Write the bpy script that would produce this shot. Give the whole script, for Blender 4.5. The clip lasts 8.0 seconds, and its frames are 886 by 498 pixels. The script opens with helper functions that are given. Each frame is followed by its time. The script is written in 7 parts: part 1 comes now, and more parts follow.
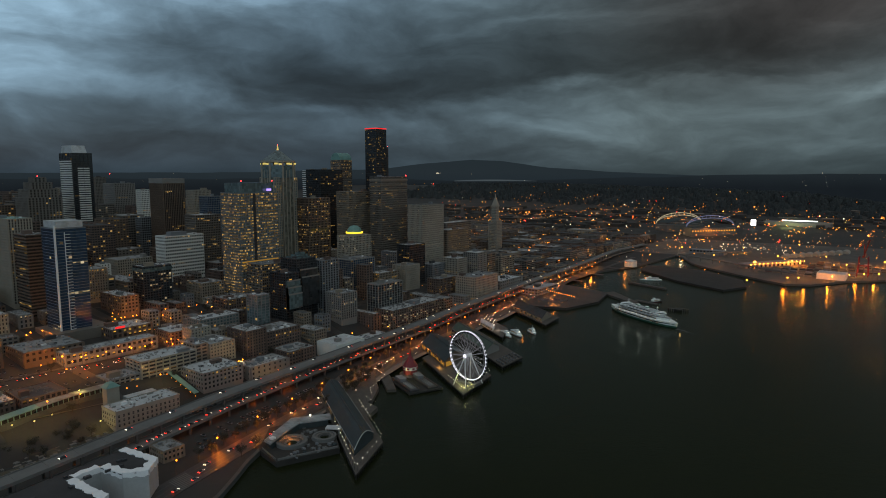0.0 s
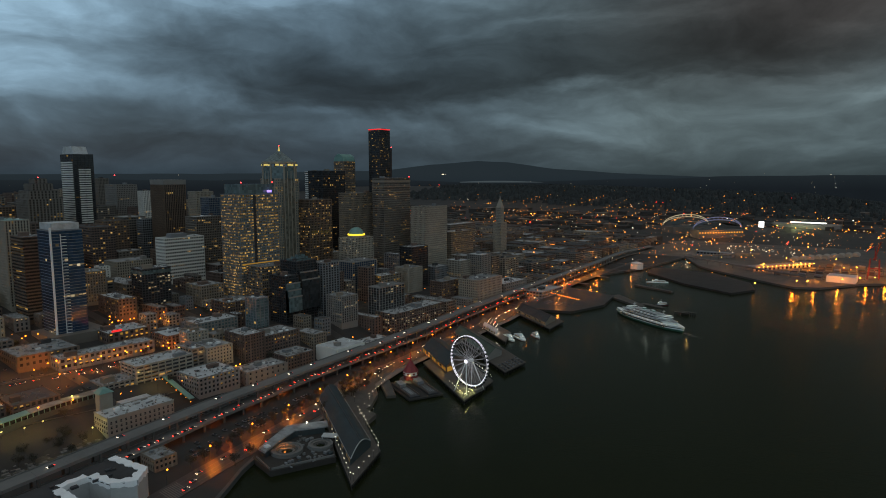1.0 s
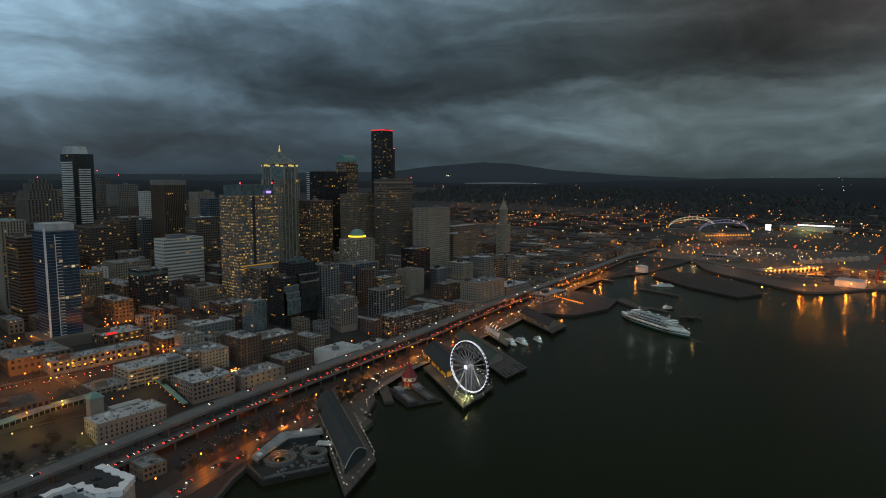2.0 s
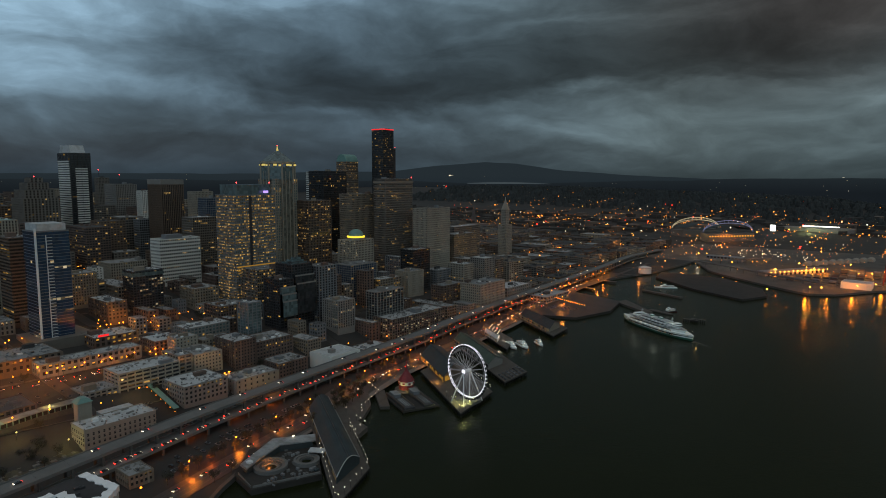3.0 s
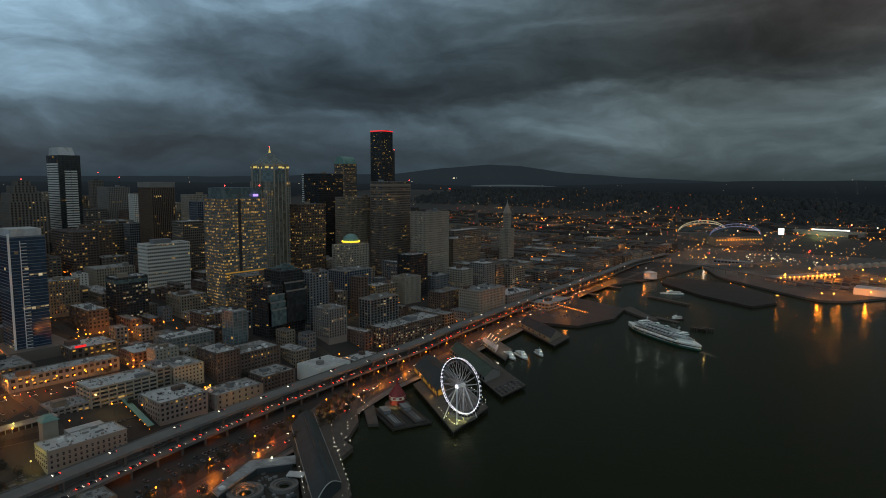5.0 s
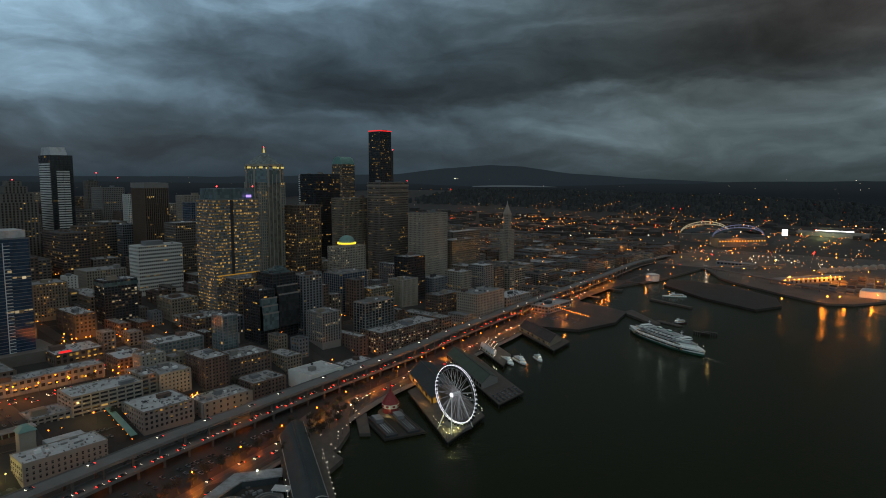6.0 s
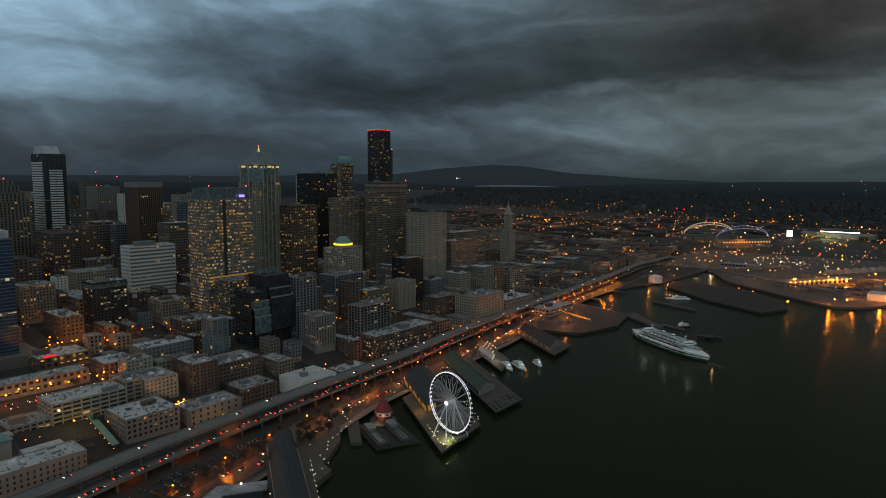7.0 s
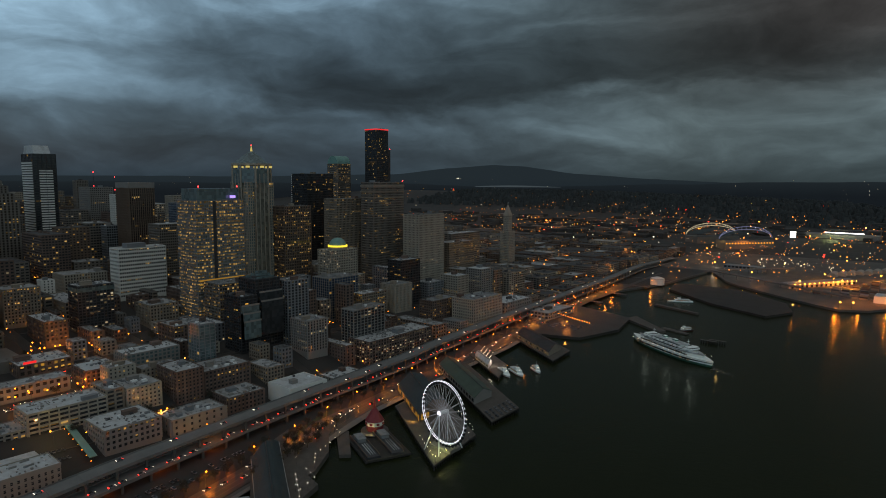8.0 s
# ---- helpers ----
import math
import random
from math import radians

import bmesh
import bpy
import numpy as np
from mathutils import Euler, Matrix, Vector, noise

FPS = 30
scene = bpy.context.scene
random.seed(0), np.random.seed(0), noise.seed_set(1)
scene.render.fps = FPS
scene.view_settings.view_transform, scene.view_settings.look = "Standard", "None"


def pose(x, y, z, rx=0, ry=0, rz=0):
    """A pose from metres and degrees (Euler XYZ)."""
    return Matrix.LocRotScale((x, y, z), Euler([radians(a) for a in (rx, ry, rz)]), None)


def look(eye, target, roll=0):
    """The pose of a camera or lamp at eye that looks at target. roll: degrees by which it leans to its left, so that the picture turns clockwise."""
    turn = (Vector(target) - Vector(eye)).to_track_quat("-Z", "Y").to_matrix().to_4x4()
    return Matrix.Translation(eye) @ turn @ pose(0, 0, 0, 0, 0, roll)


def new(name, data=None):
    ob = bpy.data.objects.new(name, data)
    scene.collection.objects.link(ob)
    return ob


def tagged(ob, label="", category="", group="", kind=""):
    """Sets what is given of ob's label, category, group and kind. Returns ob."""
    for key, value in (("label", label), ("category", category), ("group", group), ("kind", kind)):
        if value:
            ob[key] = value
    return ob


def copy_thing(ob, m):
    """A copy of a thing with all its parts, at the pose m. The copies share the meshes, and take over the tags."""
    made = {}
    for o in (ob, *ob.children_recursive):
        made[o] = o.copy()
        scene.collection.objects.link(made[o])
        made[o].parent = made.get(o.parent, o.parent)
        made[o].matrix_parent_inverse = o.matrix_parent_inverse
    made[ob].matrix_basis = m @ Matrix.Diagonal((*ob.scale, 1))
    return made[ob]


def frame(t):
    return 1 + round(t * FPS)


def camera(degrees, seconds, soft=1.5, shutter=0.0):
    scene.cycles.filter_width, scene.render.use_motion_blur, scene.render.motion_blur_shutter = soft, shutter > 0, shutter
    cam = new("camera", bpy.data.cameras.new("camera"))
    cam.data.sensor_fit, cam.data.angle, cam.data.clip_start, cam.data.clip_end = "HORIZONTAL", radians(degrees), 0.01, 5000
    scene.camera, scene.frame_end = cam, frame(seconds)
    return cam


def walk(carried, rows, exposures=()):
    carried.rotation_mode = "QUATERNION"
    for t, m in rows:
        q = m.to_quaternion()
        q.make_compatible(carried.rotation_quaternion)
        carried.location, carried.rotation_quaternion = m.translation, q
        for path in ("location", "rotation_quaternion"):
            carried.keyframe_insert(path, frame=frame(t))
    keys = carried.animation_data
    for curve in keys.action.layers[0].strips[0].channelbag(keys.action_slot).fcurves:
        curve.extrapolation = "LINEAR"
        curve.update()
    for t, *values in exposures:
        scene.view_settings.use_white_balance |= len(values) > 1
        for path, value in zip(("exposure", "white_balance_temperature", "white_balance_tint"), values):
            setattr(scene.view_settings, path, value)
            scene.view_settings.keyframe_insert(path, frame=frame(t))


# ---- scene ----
cam = camera(70.0, 8.0, soft=1.0)
PATH = [
    (0, (337.40, -468.10, 201.12), (215.500, -311.300, 177.620), -0.1),
    (0.5, (335.37, -461.53, 201.13), (212.570, -305.430, 177.930), -0.1),
    (1, (333.32, -454.97, 201.15), (209.920, -299.370, 178.050), -0.1),
    (1.5, (331.20, -448.42, 201.17), (207.100, -293.320, 178.370), 0.0),
    (3, (324.57, -428.61, 201.30), (199.070, -274.510, 178.500), 0.2),
    (3.5, (322.01, -421.41, 201.35), (196.210, -267.610, 178.650), 0.2),
    (4, (319.09, -413.61, 201.42), (192.890, -260.010, 178.920), 0.2),
    (4.5, (315.82, -405.27, 201.49), (189.320, -251.970, 179.290), 0.2),
    (6, (305.07, -378.70, 201.88), (177.870, -226.000, 179.980), 0.2),
    (6.5, (301.37, -369.56, 201.94), (173.870, -217.060, 179.940), 0.3),
    (7, (297.54, -360.12, 201.97), (169.640, -207.920, 179.970), 0.3),
    (7.5, (293.58, -350.42, 202.00), (165.380, -198.420, 180.000), 0.3),
    (8, (289.53, -340.56, 202.02), (161.230, -188.660, 180.120), 0.3),
]
walk(cam, [(t, look(eye, aim, roll)) for t, eye, aim, roll in PATH], exposures=[(0.0, -0.04), (4.0, -0.11), (8.0, -0.21)])

# ---- light ----
class Nodes:
    """Short hand for building node trees."""
    def __init__(self, tree):
        self.tree = tree
        tree.nodes.clear()

    def put(self, kind, **sets):
        n = self.tree.nodes.new(kind)
        for k, v in sets.items():
            if k == "op":
                n.operation = v
            elif k == "blend":
                n.blend_type = v
            elif k == "dims":
                n.noise_dimensions = v
        return n

    def wire(self, a, b):
        if isinstance(a, (int, float)):
            b.default_value = a
        elif isinstance(a, tuple):
            b.default_value = a
        else:
            self.tree.links.new(a, b)

    def m(self, op, a, b=0.0, c=0.0, clamp=False):
        n = self.put("ShaderNodeMath", op=op)
        n.use_clamp = clamp
        for v, s in zip((a, b, c), n.inputs):
            self.wire(v, s)
        return n.outputs[0]

    def dot(self, v, axis):
        n = self.put("ShaderNodeVectorMath", op="DOT_PRODUCT")
        self.wire(v, n.inputs[0])
        n.inputs[1].default_value = axis
        return n.outputs["Value"]

    def vec(self, x, y, z):
        n = self.put("ShaderNodeCombineXYZ")
        for v, s in zip((x, y, z), n.inputs):
            self.wire(v, s)
        return n.outputs[0]

    def noise(self, v, scale, detail=5.0, rough=0.55, distort=0.0):
        n = self.put("ShaderNodeTexNoise", dims="3D")
        self.wire(v, n.inputs["Vector"])
        n.inputs["Scale"].default_value, n.inputs["Detail"].default_value = scale, detail
        n.inputs["Roughness"].default_value, n.inputs["Distortion"].default_value = rough, distort
        return n.outputs["Fac"]

    def mix(self, f, a, b, blend="MIX"):
        n = self.put("ShaderNodeMixRGB", blend=blend)
        for v, s in zip((f, a, b), n.inputs):
            self.wire(v, s)
        return n.outputs[0]


def dusk_sky():
    """A heavy overcast sky at nightfall: a dim Nishita sky behind layers of stratus and one long dark bank."""
    world = bpy.data.worlds.new("dusk_sky")
    scene.world = world
    world.use_nodes = True
    k = Nodes(world.node_tree)
    d = k.put("ShaderNodeTexCoord").outputs["Generated"]
    right, ahead = (0.770, 0.638, 0.0), (-0.638, 0.770, 0.0)
    az = k.m("ARCTAN2", k.dot(d, right), k.dot(d, ahead))
    el = k.m("ARCSINE", k.dot(d, (0, 0, 1)))
    flat = k.vec(k.m("MULTIPLY", az, 1.0), k.m("MULTIPLY", el, 2.6), 0.0)
    w1 = k.m("SUBTRACT", k.noise(flat, 3.0, 4.0, 0.55), 0.5)
    w2 = k.m("SUBTRACT", k.noise(k.vec(k.m("ADD", az, 7.3), k.m("MULTIPLY", el, 3.0), 2.0), 4.2, 5.0, 0.6), 0.5)
    a = k.m("MULTIPLY_ADD", w1, 0.16, az)
    e = k.m("MULTIPLY_ADD", w2, 0.055, el)

    def blob(a0, e0, sa, se, slope=0.0):
        da = k.m("DIVIDE", k.m("SUBTRACT", a, a0), sa)
        ee = k.m("SUBTRACT", e, k.m("MULTIPLY_ADD", k.m("SUBTRACT", a, a0), slope, e0))
        de = k.m("DIVIDE", ee, se)
        s = k.m("ADD", k.m("MULTIPLY", da, da), k.m("MULTIPLY", de, de))
        return k.m("EXPONENT", k.m("MULTIPLY", s, -1.0))

    def total(rows):
        out = None
        for weight, *row in rows:
            out = k.m("MULTIPLY_ADD", blob(*row), weight, out if out is not None else 0.0)
        return out

    bright = total(SKY_BRIGHT)
    dark = total(SKY_DARK)
    brown = blob(0.58, 0.23, 0.27, 0.075)
    high = k.m("MULTIPLY", k.m("SUBTRACT", el, 0.42, clamp=True), 1.6, clamp=True)
    west = k.m("MULTIPLY", k.m("ADD", k.m("MULTIPLY", k.dot(d, ahead), -1.0), 0.1, clamp=True), 0.55, clamp=True)
    flow = k.vec(a, k.m("MULTIPLY", e, 2.6), 5.0)
    lifted = k.vec(k.m("ADD", a, 0.012), k.m("MULTIPLY", k.m("ADD", e, 0.016), 2.6), 5.0)
    fine = k.noise(flow, 5.0, 9.0, 0.56, 0.35)
    shade = k.m("SUBTRACT", fine, k.noise(lifted, 5.0, 9.0, 0.56, 0.35))
    body = k.m("ADD", k.m("MULTIPLY_ADD", bright, 1.55, 0.125), k.m("MULTIPLY_ADD", high, 0.12, k.m("MULTIPLY", west, 0.62)))
    body = k.m("MULTIPLY", body, k.m("EXPONENT", k.m("MULTIPLY", dark, -1.0)))
    # the long bank: dense above a ragged lower edge, thinning upwards
    bow = k.m("MINIMUM", k.m("ADD", a, 0.12), 0.40)
    sill = k.m("MULTIPLY_ADD", k.m("MULTIPLY", bow, bow), 0.25, 0.107)
    over = k.m("SUBTRACT", k.m("MULTIPLY_ADD", k.m("SUBTRACT", fine, 0.5), 0.075, e), sill)
    inside = k.m("MULTIPLY", k.m("MULTIPLY_ADD", over, 55.0, 0.5, clamp=True), k.m("EXPONENT", k.m("MULTIPLY", k.m("MAXIMUM", over, 0.0), -13.0)))
    reach = k.m("EXPONENT", k.m("MULTIPLY", k.m("POWER", k.m("ABSOLUTE", k.m("DIVIDE", k.m("SUBTRACT", a, 0.16), 0.58)), 4.0), -1.0))
    body = k.m("MULTIPLY", body, k.m("EXPONENT", k.m("MULTIPLY", k.m("MULTIPLY", inside, reach), -0.62)))
    under = k.m("MULTIPLY", k.m("EXPONENT", k.m("MULTIPLY", k.m("MULTIPLY", over, over), -4200.0)), k.m("MULTIPLY", reach, 0.10))
    body = k.m("MULTIPLY", body, k.m("ADD", under, 1.0))
    body = k.m("MULTIPLY", body, k.m("EXPONENT", k.m("MULTIPLY", k.m("SUBTRACT", fine, 0.5), 1.9)))
    body = k.m("MULTIPLY", body, k.m("EXPONENT", k.m("MULTIPLY", shade, -3.0)))
    rim = k.m("EXPONENT", k.m("MULTIPLY", k.m("MAXIMUM", el, 0.0), -26.0))
    lum = k.m("ADD", k.m("MULTIPLY", body, k.m("MULTIPLY_ADD", rim, -0.75, 1.0)), k.m("MULTIPLY", rim, 0.027))
    tint = k.mix(k.m("MULTIPLY", brown, 0.85, clamp=True), (0.70, 0.98, 1.07, 1), (1.06, 0.96, 0.93, 1))
    tint = k.mix(k.m("MULTIPLY", k.m("SUBTRACT", az, -0.15), 2.0, clamp=True), (0.64, 1.00, 1.30, 1), tint)
    tint = k.mix(k.m("MULTIPLY", k.m("SUBTRACT", el, 0.34, clamp=True), 3.0, clamp=True), tint, (0.93, 0.99, 1.0, 1))
    cloud = k.mix(1.0, tint, k.vec(lum, lum, lum), "MULTIPLY")
    sky = k.put("ShaderNodeTexSky")
    sky.sky_type, sky.sun_disc = "NISHITA", False
    sky.sun_elevation, sky.sun_rotation = radians(-2.0), radians(250)
    behind = k.mix(1.0, sky.outputs[0], (0.02, 0.02, 0.02, 1), "MULTIPLY")
    both = k.mix(1.0, cloud, behind, "ADD")
    bg = k.put("ShaderNodeBackground")
    k.wire(both, bg.inputs["Color"])
    bg.inputs["Strength"].default_value = 1.0
    out = k.put("ShaderNodeOutputWorld")
    k.wire(bg.outputs[0], out.inputs["Surface"])


# weight, azimuth, height, spread along, spread up, slope (radians from the middle of the view)
SKY_BRIGHT = [
    (0.23, -0.62, 0.205, 0.15, 0.095, -0.25),
    (0.085, -0.47, 0.128, 0.13, 0.032, -0.10),
    (0.085, -0.25, 0.265, 0.28, 0.050, 0.05),
    (0.026, 0.33, 0.080, 0.40, 0.050, 0.0),
    (0.070, 0.225, 0.136, 0.035, 0.007, 0.15),
    (0.050, 0.64, 0.112, 0.07, 0.010, 0.25),
    (0.060, -0.62, 0.33, 0.35, 0.07, 0.0),
]
SKY_DARK = [
    (0.40, -0.20, 0.140, 0.24, 0.036, -0.05),
    (0.55, 0.02, 0.150, 0.24, 0.034, 0.0),
    (0.62, 0.45, 0.205, 0.34, 0.060, 0.05),
    (0.85, -0.45, 0.040, 0.50, 0.050, 0.0),
    (0.30, -0.50, 0.092, 0.16, 0.010, 0.0),
    (0.30, -0.12, 0.091, 0.22, 0.006, 0.02),
    (0.22, 0.45, 0.190, 0.40, 0.060, 0.0),
]
dusk_sky()
sun = new("sun", bpy.data.lights.new("sun", "SUN"))
sun.data.energy, sun.data.angle, sun.data.color = 0.06, radians(40), (0.80, 0.92, 1.0)
sun.matrix_world = look((300, -600, 900), (0, 0, 0))
SODIUM, LAMP_WHITE, AMBER = (1.0, 0.27, 0.035), (1.0, 0.86, 0.66), (1.0, 0.62, 0.20)


# ---- materials ----
def material(name, colour, rough=0.8, metal=0.0, spread=0.25, coarse=0.08, fine=1.2, bump=0.15, island=0.0, glow=0.0, tint=None, spec=0.5):
    """A weathered surface: stains at one scale, grain at another, and a fine relief."""
    mat = bpy.data.materials.new(name)
    mat.use_nodes = True
    k = Nodes(mat.node_tree)
    pos = k.put("ShaderNodeNewGeometry").outputs["Position"]
    big, small = k.noise(pos, coarse, 4.0, 0.6), k.noise(pos, fine, 6.0, 0.65)
    f = k.m("ADD", k.m("MULTIPLY", k.m("SUBTRACT", big, 0.5), 2.2 * spread), k.m("MULTIPLY", k.m("SUBTRACT", small, 0.5), 1.4 * spread))
    if island:
        r = k.put("ShaderNodeObjectInfo").outputs["Random"]
        f = k.m("MULTIPLY_ADD", k.m("SUBTRACT", r, 0.5), island, f)
    v = k.m("ADD", f, 1.0)
    base = (*colour, 1)
    if tint:
        base = k.mix(k.m("MULTIPLY", k.m("SUBTRACT", big, 0.42), 5.0, clamp=True), base, (*tint, 1))
    col = k.mix(1.0, base, k.vec(v, v, v), "MULTIPLY")
    p = k.put("ShaderNodeBsdfPrincipled")
    k.wire(col, p.inputs["Base Color"])
    k.wire(k.m("MULTIPLY_ADD", k.m("SUBTRACT", small, 0.5), 0.25, rough, clamp=True), p.inputs["Roughness"])
    p.inputs["Metallic"].default_value = metal
    p.inputs["Specular IOR Level"].default_value = spec
    if bump:
        b = k.put("ShaderNodeBump")
        b.inputs["Strength"].default_value = bump
        k.wire(small, b.inputs["Height"])
        k.wire(b.outputs[0], p.inputs["Normal"])
    out = k.put("ShaderNodeOutputMaterial")
    k.wire(p.outputs[0], out.inputs[0])
    return mat


def glowing(name, colour, strength, island=0.0):
    """A lamp, a lit sign or a lit pane; island: how much its brightness varies from piece to piece."""
    mat = bpy.data.materials.new(name)
    mat.use_nodes = True
    k = Nodes(mat.node_tree)
    e = k.put("ShaderNodeEmission")
    e.inputs["Color"].default_value = (*colour, 1)
    e.inputs["Strength"].default_value = strength
    if island:
        r = k.put("ShaderNodeNewGeometry").outputs["Random Per Island"]
        low = k.m("POWER", r, 2.4)
        k.wire(k.m("MULTIPLY", k.m("MULTIPLY_ADD", low, island, 1.0 - island * 0.94), strength), e.inputs["Strength"])
        hue = k.m("FRACT", k.m("MULTIPLY", r, 17.3))
        k.wire(k.mix(hue, (*colour, 1), (colour[0], colour[1] * 1.15, colour[2] * 1.4 + 0.02, 1)), e.inputs["Color"])
    out = k.put("ShaderNodeOutputMaterial")
    k.wire(e.outputs[0], out.inputs[0])
    return mat


def glass(name, colour, rough=0.12, spread=0.35):
    """Curtain-wall glass: dark behind, glossy in front, panes a little out of true."""
    mat = bpy.data.materials.new(name)
    mat.use_nodes = True
    k = Nodes(mat.node_tree)
    pos = k.put("ShaderNodeNewGeometry").outputs["Position"]
    blind = k.put("ShaderNodeTexWhiteNoise")
    cell = k.put("ShaderNodeVectorMath", op="SNAP")
    k.wire(pos, cell.inputs[0])
    cell.inputs[1].default_value = (3.0, 3.0, 3.8)
    k.wire(cell.outputs[0], blind.inputs["Vector"])
    v = k.m("MULTIPLY_ADD", k.m("SUBTRACT", blind.outputs["Value"], 0.5), 2 * spread, 1.0)
    p = k.put("ShaderNodeBsdfPrincipled")
    k.wire(k.mix(1.0, (*colour, 1), k.vec(v, v, v), "MULTIPLY"), p.inputs["Base Color"])
    p.inputs["Roughness"].default_value = rough
    p.inputs["Specular IOR Level"].default_value = 0.7
    b = k.put("ShaderNodeBump")
    b.inputs["Strength"].default_value, b.inputs["Distance"].default_value = 0.12, 0.3
    k.wire(k.noise(pos, 0.15, 2.0), b.inputs["Height"])
    k.wire(b.outputs[0], p.inputs["Normal"])
    out = k.put("ShaderNodeOutputMaterial")
    k.wire(p.outputs[0], out.inputs[0])
    return mat


def sea_water():
    mat = bpy.data.materials.new("bay_water")
    mat.use_nodes = True
    k = Nodes(mat.node_tree)
    pos = k.put("ShaderNodeNewGeometry").outputs["Position"]
    wave = k.put("ShaderNodeTexWave")
    wave.inputs["Scale"].default_value, wave.inputs["Distortion"].default_value = 0.012, 9.0
    wave.inputs["Detail"].default_value = 4.0
    k.wire(pos, wave.inputs["Vector"])
    swell, chop = k.noise(pos, 0.02, 4.0, 0.6), k.noise(pos, 0.35, 5.0, 0.6)
    p = k.put("ShaderNodeBsdfPrincipled")
    k.wire(k.mix(swell, (0.0128, 0.0160, 0.0066, 1), (0.0172, 0.0210, 0.0088, 1)), p.inputs["Base Color"])
    k.wire(k.m("MULTIPLY_ADD", swell, 0.16, 0.10), p.inputs["Roughness"])
    p.inputs["IOR"].default_value = 1.33
    p.inputs["Specular IOR Level"].default_value = 0.085
    p.inputs["Specular Tint"].default_value = (0.98, 1.0, 0.66, 1)
    b = k.put("ShaderNodeBump")
    b.inputs["Strength"].default_value, b.inputs["Distance"].default_value = 0.55, 0.35
    h = k.m("ADD", k.m("MULTIPLY", chop, 1.0), k.m("MULTIPLY", wave.outputs["Fac"], 0.25))
    k.wire(h, b.inputs["Height"])
    k.wire(b.outputs[0], p.inputs["Normal"])
    out = k.put("ShaderNodeOutputMaterial")
    k.wire(p.outputs[0], out.inputs[0])
    return mat


